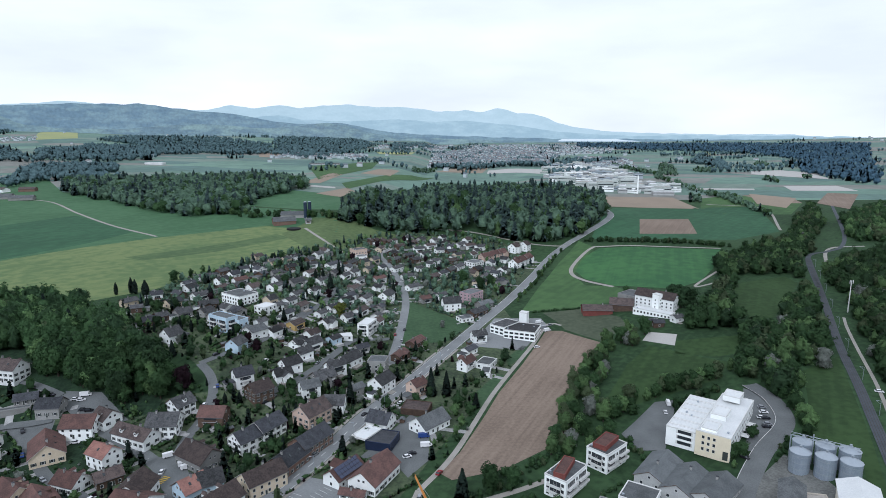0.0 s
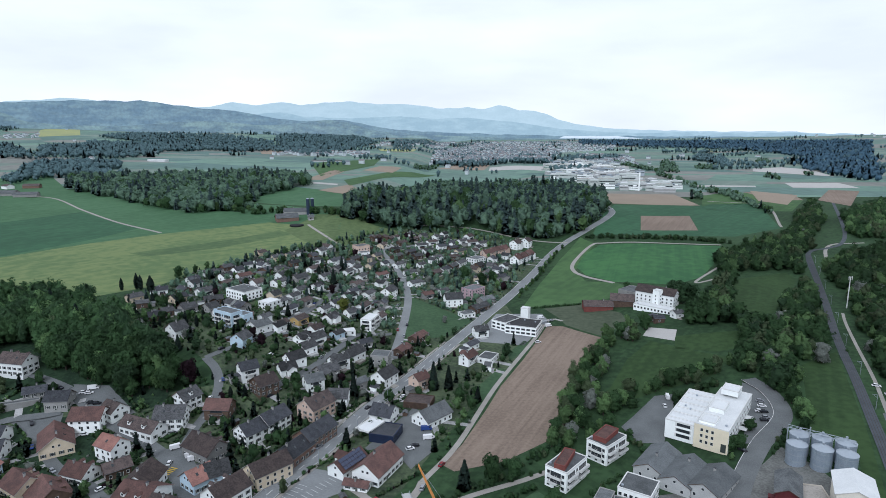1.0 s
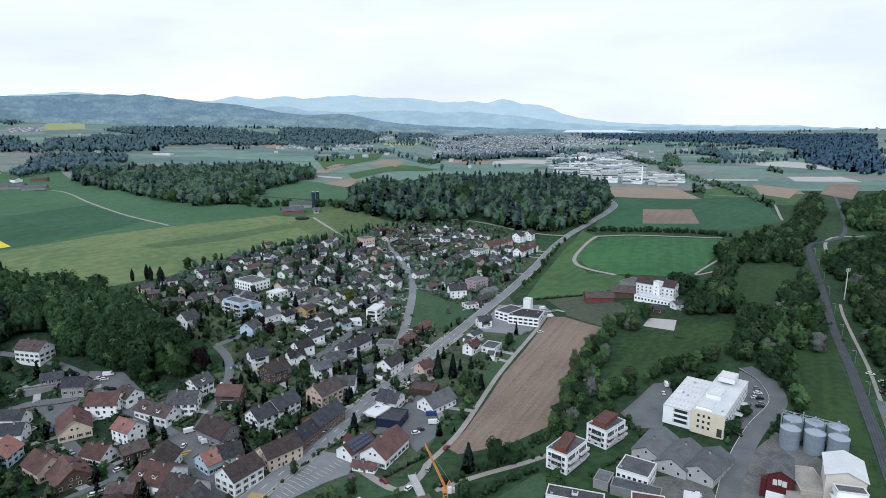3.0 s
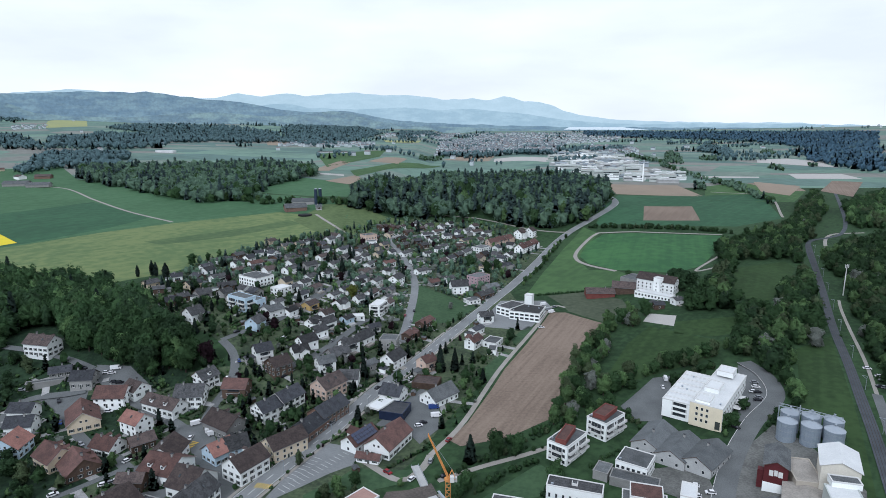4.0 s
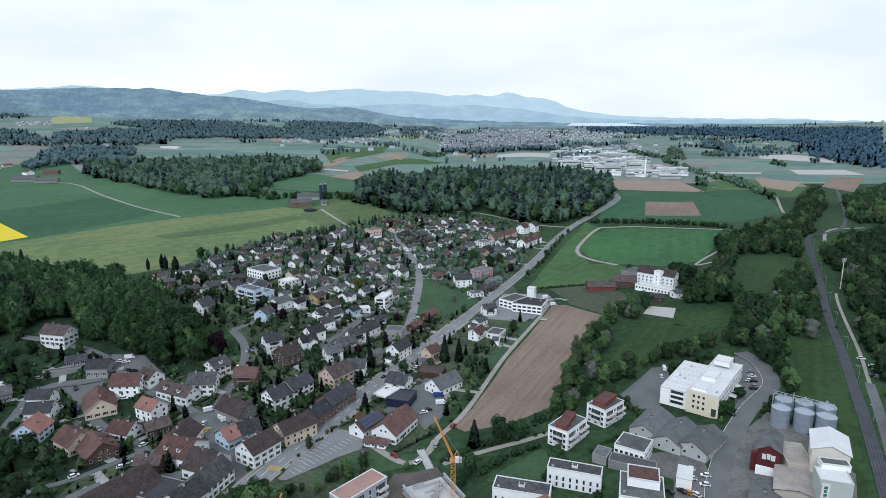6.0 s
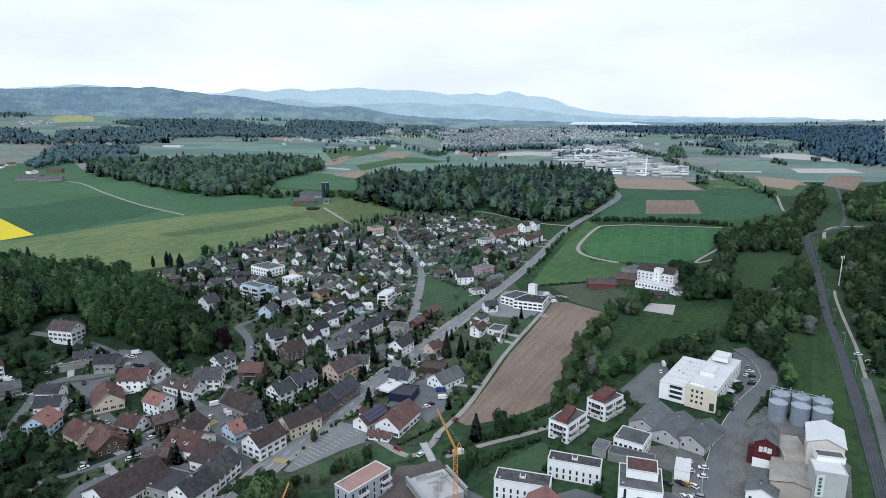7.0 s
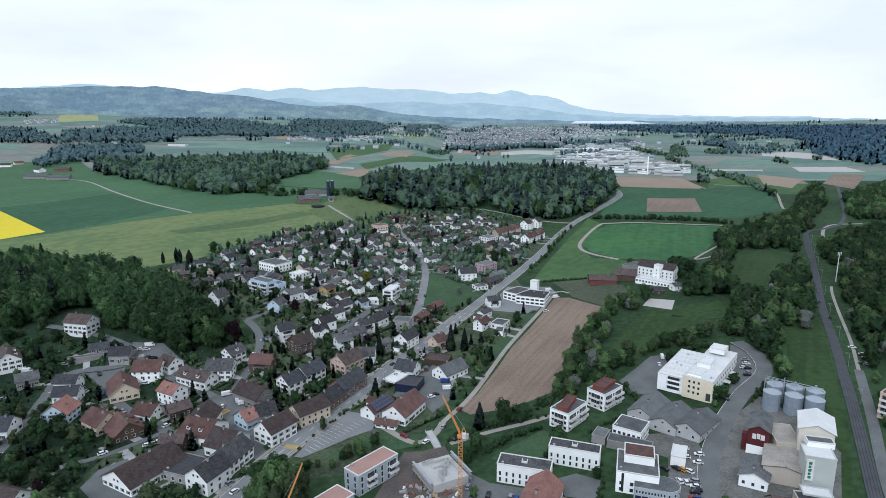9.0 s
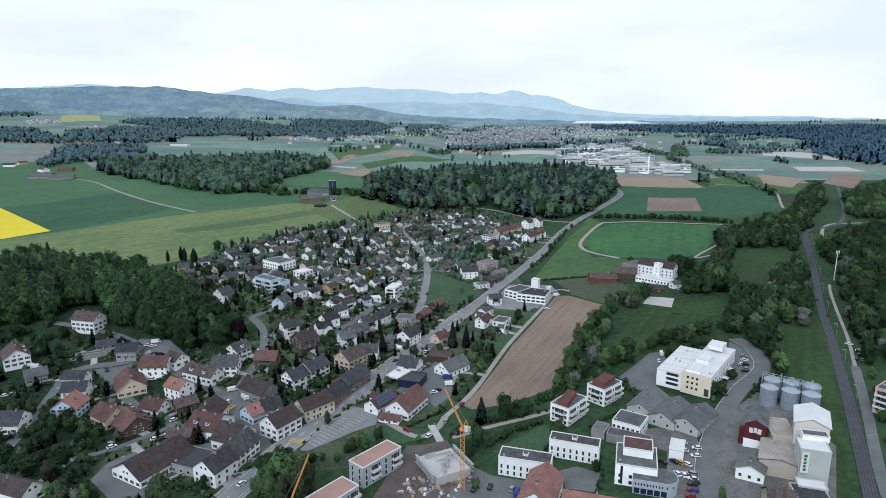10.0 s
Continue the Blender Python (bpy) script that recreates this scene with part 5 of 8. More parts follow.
piece("side_lift", boxes_mesh("side_lift", [(L0 + 2, 4.2, -1, L0 + 5, 6.6, 7)], [WALLS["U"]]), mill)
white_tower = house(154.0, 198.5, 62, 17.0, 14, 15.0, 22, "V", "w", 0, label="tall ivory mill tower with a sheet roof", name="mill_tower")
for u in (-1.2, 1.2):
    piece("window", WINDOW, white_tower, pose(0, 0, 0, 0, 0, 270) @ pose(u - 2, -9.5, 11) @ Matrix.Diagonal((1.4, 1, 1.0, 1)))
annex = block(147.0, 184.0, -14, 10.0, 5.0, 16.5, "W", "g", 0, label="grey roof plant of the mill", name="roof_plant", bottom=14.0)
signboard = solid("signboard", [(-1.4, -0.15, -4.5, 1.4, 0.15, 4.5)] + [(-0.55, -0.2, -3.6 + k * 1.5, 0.6 - 0.2 * (k % 2), -0.14, -2.5 + k * 1.5) for k in range(5)],
                  [PAINT, plain("sign_green", (0.02, 0.16, 0.09))], 137.6, 172.9, -14, "white upright signboard with green bars on the mill wall", "sign", [0] + [1] * 5, gz(137.6, 172.9) + 11)

SILO_SKIN = material("ribbed_silo_steel", (0.34, 0.39, 0.44), 0.45, (0.24, 0.29, 0.34), 0.4, 3.0, 0.5, metal=0.4)


def silo(x, y, radius, tall):
    thing = new("grain_silo")
    thing.location = (x, y, gz(x, y) - 0.3)
    v, f = [], []
    n = 48
    for k in range(n):
        a, rr = 2 * math.pi * k / n, radius - (0.09 if k % 2 else 0.0)
        v += [(rr * math.cos(a), rr * math.sin(a), 0), (rr * math.cos(a), rr * math.sin(a), tall)]
        f.append((2 * k, 2 * ((k + 1) % n), 2 * ((k + 1) % n) + 1, 2 * k + 1))
    piece("tank", mesh_of("tank", v, f, [SILO_SKIN]), thing)
    v, f = cylinder(radius + 0.15, 0.5, tall, tall + radius * 0.42, 24)
    piece("cone_roof", mesh_of("cone_roof", v, f, [STEEL]), thing)
    v, f = cylinder(0.5, 0.5, tall + radius * 0.42, tall + radius * 0.42 + 0.9, 10)
    piece("hatch", mesh_of("hatch", v, f, [STEEL]), thing)
    for k in range(3):
        v, f = [], []
        for i in range(25):
            a = 2 * math.pi * i / 24
            for rr, z in ((radius + 0.08, 0.0), (radius + 0.08, 0.25)):
                v.append((rr * math.cos(a), rr * math.sin(a), tall * (0.25 + 0.3 * k) + z))
        f = [(2 * i, 2 * i + 2, 2 * i + 3, 2 * i + 1) for i in range(24)]
        piece("hoop", mesh_of("hoop", v, f, [STEEL]), thing)
    HOUSES.append((x, y, radius))
    return tagged(thing, "ribbed galvanised steel grain silo with a conical roof", "silo", "grain silos")


silo(156.4, 239.6, 4.1, 9.5)
silo(163.9, 233.7, 4.1, 9.5)
silo(170.5, 227.6, 4.1, 9.5)
silo(161.7, 247.0, 4.1, 9.5)
silo(168.5, 241.7, 4.1, 9.5)
silo(175.2, 235.9, 4.1, 9.5)
a, b = Vector((156.8, 248.2, 0)), Vector((177.3, 233.0, 0))
a.z = b.z = gz(a.x, a.y) + 12.4
gantry = tagged(new("conveyor_gantry"), "steel conveyor gantry over the silos", "conveyor")
for n in range(12):
    p, q = a.lerp(b, n / 12), a.lerp(b, (n + 1) / 12)
    piece("truss_bay", joined("truss_bay", [beam(p, q, 0.18), beam(p + Vector((0, 0, 1.3)), q + Vector((0, 0, 1.3)), 0.1), beam(p, q + Vector((0, 0, 1.3)), 0.07)], [STEEL]), gantry)
for n in (0, 4, 8, 12):
    p = a.lerp(b, n / 12)
    piece("leg", joined("leg", [beam((p.x, p.y, gz(p.x, p.y) - 0.3), p + Vector((0, 0, 2.6 if n == 4 else 0.0)), 0.2)], [STEEL]), gantry)

# strips on the factory roof
factory, wing = bpy.data.objects["factory"], bpy.data.objects["factory_wing"]
wide = max(v[0] for v in factory.children[0].bound_box)
half = max(v[1] for v in factory.children[0].bound_box)
for k in range(6):
    u = -wide + 2 * wide * (k + 0.6) / 6.4
    piece("roof_rib", boxes_mesh("roof_rib", [(u - 0.3, -half + 0.7, 8.3, u + 0.3, half - 0.7, 8.8)], [FRAME]), factory)
wide = max(v[0] for v in wing.children[0].bound_box)
half = max(v[1] for v in wing.children[0].bound_box)
piece("cream_front", boxes_mesh("cream_front", [(-wide - 0.02, -half - 0.02, -1.5, -wide + 0.1, half + 0.02, 10.3)], [WALLS["Y"]]), wing, None, "cream rendered front wall")
for i in range(3):
    for k in range(3):
        piece("window", WINDOW, wing, pose(-wide - 0.03, half * 0.55 - k * 2.4, 2.2 + i * 2.9, 0, 0, 270) @ Matrix.Diagonal((1.1, 1, 1.4, 1)))
piece("gate", boxes_mesh("gate", [(-wide - 0.1, -half * 0.9, -0.5, -wide, -half * 0.6, 3.6)], [SHUTTER]), wing, None, "dark roller gate")
for k in range(3):
    piece("canopy", boxes_mesh("canopy", [(-4 + k * 7, -half - 3.5, 3.0, 0.5 + k * 7, -half, 3.2)], [FRAME]), wing, None, "white loading canopy")
for u, v, long, deep in ((-19, 2.5, 9, 7), (-3, 2, 11, 7), (18, 1, 9, 8)):
    q = wing.matrix_world @ Vector((u, v, 0))
    block(q.x, q.y, 53, long, deep, 13.4, "W", "w", 0, "white plant room on the factory roof", "plant_room", bottom=10.4)

for flat in [bpy.data.objects["apartment_block"], bpy.data.objects["apartment_block.001"]]:
    piece("roof_hatch", boxes_mesh("roof_hatch", [(-1.3, -1.0, 8.4, 1.1, 1.0, 9.5), (-1.0, -0.7, 9.5, 0.8, 0.7, 9.7)], [FRAME, GLASS], [0, 1]), flat, None, "white roof hatch")

# ---- office with a rounded front ----
office = block(74.0, 184.0, -16, 16.5, 17.5, 9.5, "W", "g", 2, label="white office building with a narrow stair window", name="office_building", gap=3.6)
block(75.5, 187.5, -16, 12.0, 10.0, 13.0, "W", "t", 0, bottom=9.4, label="white penthouse with a terracotta gravel roof", name="penthouse")
piece("stair_window", boxes_mesh("stair_window", [(-6.2, -8.83, 0.5, -5.2, -8.7, 8.8)], [GLASS]), office)
rotunda = tagged(new("rotunda"), "grey rounded office front with a row of narrow windows", "building")
rotunda.matrix_world = pose(79.5, 174.5, gz(79.5, 174.5), 0, 0, -16)
RW, RR = 8.5, 5.5
def stadium(rr, z0, z1, x0=-9.0):
    v, f = [], []
    ring = [(x0, rr), (x0, -rr)] + [(RW - RR + rr * math.sin(t), -rr * math.cos(t)) for t in (math.pi * k / 14 for k in range(15))]
    for x, y in ring:
        v += [(x, y, z0), (x, y, z1)]
    n = len(ring)
    f = [(2 * k, 2 * ((k + 1) % n), 2 * ((k + 1) % n) + 1, 2 * k + 1) for k in range(n)] + [tuple(2 * k + 1 for k in range(n))]
    return v, f
piece("wall", joined("wall", [stadium(RR, -1, 6.3)], [WALLS["A"]]), rotunda)
piece("roof", joined("roof", [stadium(RR - 0.3, 6.3, 6.38)], [ROOFS["g"]]), rotunda)
for k in range(10):
    piece("window", WINDOW, rotunda, pose(-8 + k * 1.15, -RR, 4.4) @ Matrix.Diagonal((0.6, 1, 1.2, 1)))
for k in range(7):
    t = math.pi * (k + 0.5) / 7
    piece("window", WINDOW, rotunda, pose(RW - RR + RR * math.sin(t), -RR * math.cos(t), 4.4, 0, 0, math.degrees(t)) @ Matrix.Diagonal((0.7, 1, 1.2, 1)))
for k in range(5):
    piece("shop_window", boxes_mesh("shop_window", [(-8.5 + k * 2.6, -RR - 0.06, 0.3, -6.3 + k * 2.6, -RR + 0.05, 2.7)], [WALLS["N"]]), rotunda)

# ---- house with solar panels ----
solar_house = house(-41.7, 243.8, 57, 18.6, 12, 4.2, 36, "W", "r", 1, label="white gabled house with solar panels on a red roof")
for i in range(7):
    for j in range(3):
        rise = math.tan(radians(36))
        yy = 1.3 + j * 1.55
        zz = 4.2 + 5.5 * rise - yy * rise + 0.42
        piece("solar_panel", boxes_mesh("solar_panel", [(-0.95, -0.85, -0.03, 0.95, 0.85, 0.05)], [SOLAR]), solar_house, pose(-6.1 + i * 2.02, -yy, zz, 36))

# ---- building site and cranes ----
CRANE = material("orange_crane_paint", (0.62, 0.29, 0.09), 0.6, (0.48, 0.21, 0.07), 0.5, 4.0, 0.5)
slab_site = tagged(new("unfinished_building"), "unfinished concrete storey with white slab and scaffold on a building site", "building site")
sx, sy = -7.4, 186.2
slab_site.matrix_world = pose(sx, sy, gz(sx, sy), 0, 0, -62)
piece("slab", boxes_mesh("slab", [(-9, -8, 3.6, 9, 8, 3.9)], [CONCRETE]), slab_site)
for n, b in enumerate(((-9, -8, -0.5, 9, -7.6, 3.6), (-9, 7.6, -0.5, 9, 8, 3.6), (-9, -7.6, -0.5, -8.6, 7.6, 3.6), (8.6, -7.6, -0.5, 9, 7.6, 3.6), (-6, -6, 3.9, -5.7, 6, 4.9), (-5.7, 5.7, 3.9, 6, 6, 4.9), (-2, -3, 3.9, -1.7, 3, 4.7))):
    piece("concrete_wall", boxes_mesh("concrete_wall", [b], [CONCRETE]), slab_site)
for n in range(9):
    u, v = -7 + (n * 5 % 13), -6 + (n * 7 % 11)
    piece("room_wall", boxes_mesh("room_wall", [(u, v, 3.9, u + (3.4 if n % 2 else 0.25), v + (0.25 if n % 2 else 3.6), 5.4 + 0.4 * (n % 3))], [CONCRETE]), slab_site)
for k in range(8):
    for s in (-1, 1):
        x = -9 + k * 18 / 7
        piece("scaffold_post", joined("scaffold_post", [beam((x, s * 9.2, -0.3), (x, s * 9.2, 5.6), 0.06)], [STEEL]), slab_site)
for z in (1.9, 3.8, 5.2):
    for s in (-1, 1):
        piece("scaffold_deck", boxes_mesh("scaffold_deck", [(-9.2, s * 9.2 - 0.5, z, 9.2, s * 9.2 + 0.5, z + 0.08)], [STEEL if z > 5 else GRAVEL]), slab_site)
q = random.Random(12)
STACKS = [plain("stack_" + n, c) for n, c in (("white", (0.6, 0.6, 0.58)), ("grey_steel", (0.3, 0.31, 0.32)), ("timber", (0.36, 0.29, 0.19)), ("grey", (0.22, 0.22, 0.22)), ("red", (0.2, 0.1, 0.075)))]
for n in range(60):
    px_, py_ = q.uniform(0, 1), q.uniform(0, 1)
    bx, by = -16.8, 174.0
    x, y = bx - 9 + 24 * px_ + 3 * py_, by - 8 + 15 * py_
    s = q.uniform(0.4, 1.5)
    solid("pallet_load", [(-s, -0.5, 0, s, 0.5, q.uniform(0.2, 0.7)), (-s * 0.6, -0.35, 0.2, s * 0.7, 0.45, q.uniform(0.7, 1.1))], [STACKS[n % 5]], x, y, q.uniform(0, 180),
          "pallet loaded with building material on bare earth", "pallet", group="pallets of the building site")


def crane(x, y, tall, tip, label):
    thing = new("tower_crane")
    z = gz(x, y)
    thing.location = (x, y, z)
    tip = Vector(tip) - Vector((x, y, z))
    n = int(tall / 2.2)
    w = 0.8
    for k in range(n):
        z0, z1 = k * tall / n - (0.3 if k == 0 else 0), (k + 1) * tall / n
        bars = []
        for i in range(4):
            c0, c1 = [(-w, -w), (w, -w), (w, w), (-w, w)][i], [(w, -w), (w, w), (-w, w), (-w, -w)][i]
            bars += [beam((*c0, z0), (*c0, z1), 0.09), beam((*c0, z0), (*c1, z1), 0.05), beam((*c0, z1), (*c1, z1), 0.05)]
        piece("mast_section", joined("mast_section", bars, [CRANE]), thing)
    piece("slewing_ring", joined("slewing_ring", [cylinder(1.3, 1.3, tall, tall + 0.8, 14)], [CRANE]), thing)
    piece("cab", boxes_mesh("cab", [(0.7, -1.8, tall + 0.2, 2.1, -0.4, tall + 2.2)], [FRAME]), thing)
    foot = Vector((0, 0, tall + 1.0))
    side = Vector((-(tip - foot).y, (tip - foot).x, 0)).normalized() * 0.6
    lift = Vector((0, 0, 1.1))
    m = 14
    for k in range(m):
        a, b = foot.lerp(tip, k / m), foot.lerp(tip, (k + 1) / m)
        f = 1 - 0.6 * k / m
        bars = [beam(a + side * f, b + side * f, 0.13), beam(a - side * f, b - side * f, 0.13), beam(a + lift * f, b + lift * f, 0.12), beam(a + side * f, b + lift * f, 0.05), beam(a - side * f, b + lift * f, 0.05)]
        piece("jib_section", joined("jib_section", bars, [CRANE]), thing)
    back = -Vector((tip.x, tip.y, 0)).normalized()
    end = foot + back * 2.6
    piece("counter_jib", joined("counter_jib", [beam(foot + side, end + side, 0.12), beam(foot - side, end - side, 0.12)], [CRANE]), thing)
    piece("counterweight", joined("counterweight", [beam(end - Vector((0, 0, 1.2)), end + Vector((0, 0, 0.5)), 0.6)], [CONCRETE]), thing)
    top = foot + back * 1.4 + Vector((0, 0, 3.2))
    piece("gantry_head", joined("gantry_head", [beam(foot, top, 0.14), beam(end, top, 0.1)], [CRANE]), thing)
    piece("stay", joined("stay", [beam(top, foot.lerp(tip, 0.9) + lift * 0.4, 0.04)], [STEEL]), thing)
    return tagged(thing, label, "crane")


tx, ty = -6.6, 172.7
crane(0.3, 172.0, 27, (tx, ty, 44), "orange lattice tower crane with a raised jib on a building site")
tx, ty = -53.8, 140.7
crane(-62.2, 139.5, 12, (tx, ty, 34), "orange lattice crane with a steep jib")

# ---- vehicles ----
CAR_PAINT = {"w": plain("white_car_paint", (0.7, 0.7, 0.7), 0.3), "k": plain("black_car_paint", (0.02, 0.02, 0.025), 0.25), "s": plain("silver_car_paint", (0.32, 0.33, 0.35), 0.3, 0.4),
             "r": plain("red_car_paint", (0.22, 0.02, 0.025), 0.3), "b": plain("blue_car_paint", (0.03, 0.06, 0.2), 0.3), "y": plain("orange_car_paint", (0.5, 0.24, 0.03), 0.3)}
TYRE = plain("tyre_rubber", (0.015, 0.015, 0.015), 0.9)
CAR_WORDS = {"w": "white", "k": "black", "s": "silver grey", "r": "dark red", "b": "blue", "y": "orange"}
MADE = {}


def body_mesh(name, profile, half, mat):
    """A body drawn from the side and given width, drawn in towards its top."""
    n = len(profile)
    v = [(x, s * half * (1.0 - 0.12 * max(0.0, z - 0.9)), z) for s in (-1, 1) for x, z in profile]
    f = [tuple(range(n)), tuple(range(2 * n - 1, n - 1, -1))] + [(k + n, (k + 1) % n + n, (k + 1) % n, k) for k in range(n)]
    return mesh_of(name, v, f, [mat])


WHEEL_V, WHEEL_F = cylinder(0.32, 0.32, -0.1, 0.1, 12)
WHEEL = mesh_of("wheel", WHEEL_V, WHEEL_F + [tuple(2 * k for k in range(11, -1, -1))], [TYRE])


def car(x, y, turn, paint, form="car"):
    m = pose(x, y, gz(x, y) + 0.15, 0, 0, turn)
    if (paint, form) in MADE:
        return copy_thing(MADE[paint, form], m)
    thing = new(form)
    if form == "car":
        low = [(-2.15, 0.3), (2.1, 0.3), (2.15, 0.65), (1.2, 0.92), (-1.9, 0.95), (-2.15, 0.8)]
        top = [(1.2, 0.9), (0.55, 1.42), (-1.3, 1.46), (-1.95, 0.93)]
        half, base = 0.88, 1.3
    else:
        low = [(-2.9, 0.35), (2.8, 0.35), (2.85, 1.0), (2.2, 1.25), (1.7, 2.3), (-2.9, 2.35)]
        top = [(2.2, 1.25), (1.85, 1.9), (1.3, 1.95), (1.3, 1.3)]
        half, base = 1.0, 1.8
    piece("body", body_mesh("body", low, half, CAR_PAINT[paint]), thing)
    piece("cabin", body_mesh("cabin", top, half * 0.94 if form == "car" else half * 1.02, GLASS), thing)
    if form == "car":
        piece("roof_panel", boxes_mesh("roof_panel", [(-1.35, -0.68, 1.44, 0.5, 0.68, 1.5)], [CAR_PAINT[paint]]), thing)
    for sx in (-1, 1):
        for sy in (-1, 1):
            piece("wheel", WHEEL, thing, pose(sx * base, sy * half * 0.92, 0.3, 90))
    thing.matrix_world = m
    MADE[paint, form] = thing
    return tagged(thing, f"{CAR_WORDS[paint]} parked {form} on the asphalt", form, "parked vehicles")


car(103.2, 210.1, 165, "w")
car(101.3, 203.1, 165, "w")
car(88.9, 194.2, 120, "k")
car(98.5, 184.5, 165, "s")
car(92.1, 184.8, 100, "w")
car(96.9, 178.4, 165, "k")
car(94.4, 172.8, 165, "b")
car(160.5, 294.2, -10, "s")
car(164.4, 286.7, -15, "w")
car(162.1, 277.3, -15, "k")
car(20.6, 172.5, 70, "s")
car(66.4, 180.8, 70, "b")
car(67.3, 186.1, 70, "k")
car(237.9, 306.8, -20, "w")
car(228.3, 282.0, -20, "k")
car(107.8, 204.7, 170, "w")
car(104.9, 198.3, 170, "w")
car(94.0, 194.2, 120, "k")
car(96.1, 193.3, 120, "y")
car(98.8, 191.9, 120, "w")
car(94.5, 183.9, 90, "w")
car(97.2, 180.9, 160, "w")
car(95.5, 176.9, 165, "k")
car(93.8, 173.1, 165, "r")
car(91.8, 168.9, 165, "r")
car(97.8, 185.0, 165, "s")
car(-91.4, 174.0, 60, "w")
car(-95.6, 179.7, 60, "s")
car(-58.6, 263.4, 60, "s")
car(-144.8, 208.8, 25, "w")
car(-142.3, 210.4, 25, "s")
car(-140.7, 212.0, 25, "w")
car(-177.2, 271.9, 10, "w")
car(-153.6, 222.7, -20, "k")
car(-194.1, 302.2, 20, "w")
car(-190.7, 301.7, 20, "w")
car(-190.2, 305.3, 20, "w", "van")
car(-186.1, 294.7, 10, "k")
car(-182.7, 294.3, 10, "k")
car(-127.0, 261.7, 35, "w", "van")
car(-116.7, 254.6, 35, "w", "van")
car(-114.5, 252.0, 35, "w", "van")
car(168.1, 291.7, -10, "w")
car(166.0, 285.6, -10, "k")
car(164.0, 279.7, -10, "s")
car(169.9, 297.2, -10, "s")
car(237.1, 295.6, -20, "w")
car(234.5, 289.4, -20, "k")
car(230.1, 280.9, -20, "s")
car(-39.0, 455.2, 70, "w")
car(-37.7, 489.2, 70, "s")
car(-6.0, 271.8, 10, "w", "van")
car(-7.5, 281.0, 10, "b", "van")
car(-14.7, 261.5, 20, "w")
car(-12.6, 264.4, 20, "k")
car(-21.6, 319.6, 20, "w")
car(-16.4, 307.8, 40, "s")
car(81.0, 439.6, 30, "w", "van")
car(85.3, 451.8, 30, "s")
car(77.6, 458.0, 30, "w", "van")
car(79.6, 445.6, 30, "s", "van")
car(68.2, 405.9, 10, "w")
car(11.7, 173.8, 75, "k")
car(4.9, 172.1, 75, "k")
car(22.4, 169.4, 75, "b", "van")
car(3.7, 179.2, 75, "s")
car(66.2, 180.5, 70, "b")
car(66.5, 186.3, 70, "k")
car(126.8, 313.6, 80, "w", "van")
car(122.0, 304.0, 80, "w")
car(-254.5, 284.0, 20, "w")
car(-251.8, 282.0, 20, "w", "van")
car(-233.7, 288.2, 10, "s")
car(-249.4, 252.7, 40, "w")
car(-246.6, 254.2, 40, "s")
car(-196.4, 261.8, -60, "b")
car(-150.1, 254.7, 10, "w")
car(-144.5, 227.5, 60, "w")
car(-137.3, 275.1, 10, "w")
car(-133.3, 273.1, 50, "s")
car(138.0, 260.7, -20, "s")
car(140.0, 253.3, -60, "k")
car(-91.0, 311.2, 60, "s")
car(-93.9, 305.3, 60, "k")
car(-118.2, 316.9, 30, "k")
car(-103.7, 343.5, 60, "w")
car(-84.0, 396.8, 60, "s")
car(-40.3, 305.0, 60, "k")

q = random.Random(31)
spots = 0
for x, y, half in ROADS[::3]:
    if spots < 34 and y < 560 and -215 < x < 5 and half < 3.4 and q.random() < 0.3:
        k = min(range(len(ROADS)), key=lambda i: (ROADS[i][0] - x - 0.01) ** 2 + (ROADS[i][1] - y) ** 2)
        nx, ny = ROADS[min(k + 1, len(ROADS) - 1)][:2]
        d = Vector((nx - x, ny - y))
        if 0.5 < d.length < 12:
            d.normalize()
            side = q.choice((-1, 1)) * (half - 0.3)
            px, py = x + d.y * side, y - d.x * side
            if not any((px - a) ** 2 + (py - b) ** 2 < (c * 0.75) ** 2 for a, b, c in HOUSES):
                car(px, py, math.degrees(math.atan2(d.y, d.x)), q.choice("wwwskskrb"))
                spots += 1

SHED = tagged(new("garden_shed"), "small timber garden shed with a felt roof", "shed", "garden sheds")
piece("wall", boxes_mesh("wall", [(-1.6, -1.2, -0.3, 1.6, 1.2, 2.0)], [WALLS["B"]]), SHED)
piece("roof", mesh_of("roof", [(-1.9, -1.5, 1.95), (1.9, -1.5, 1.95), (1.9, 0, 2.75), (-1.9, 0, 2.75), (-1.9, 1.5, 1.95), (1.9, 1.5, 1.95), (-1.9, -1.5, 1.85), (1.9, -1.5, 1.85), (-1.9, 1.5, 1.85), (1.9, 1.5, 1.85)],
                      [(0, 1, 2, 3), (3, 2, 5, 4), (6, 7, 1, 0), (4, 5, 9, 8)], [ROOFS["g"]]), SHED)
made_sheds = 0
for x, y, c in list(HOUSES):
    a = q.uniform(0, 6.28)
    px, py = x + (c + 3.5) * math.cos(a), y + (c + 3.5) * math.sin(a)
    if made_sheds < 42 and -230 < x < 60 and 190 < y < 720 and q.random() < 0.5 and not any((px - u) ** 2 + (py - v) ** 2 < (w * 0.9 + 2) ** 2 for u, v, w in HOUSES) \
            and not any((px - u) ** 2 + (py - v) ** 2 < (w + 2.5) ** 2 for u, v, w in ROADS):
        m = pose(px, py, gz(px, py), 0, 0, q.uniform(0, 180))
        if made_sheds:
            copy_thing(SHED, m)
        else:
            SHED.matrix_world = m
        made_sheds += 1
        HOUSES.append((px, py, 1.8))

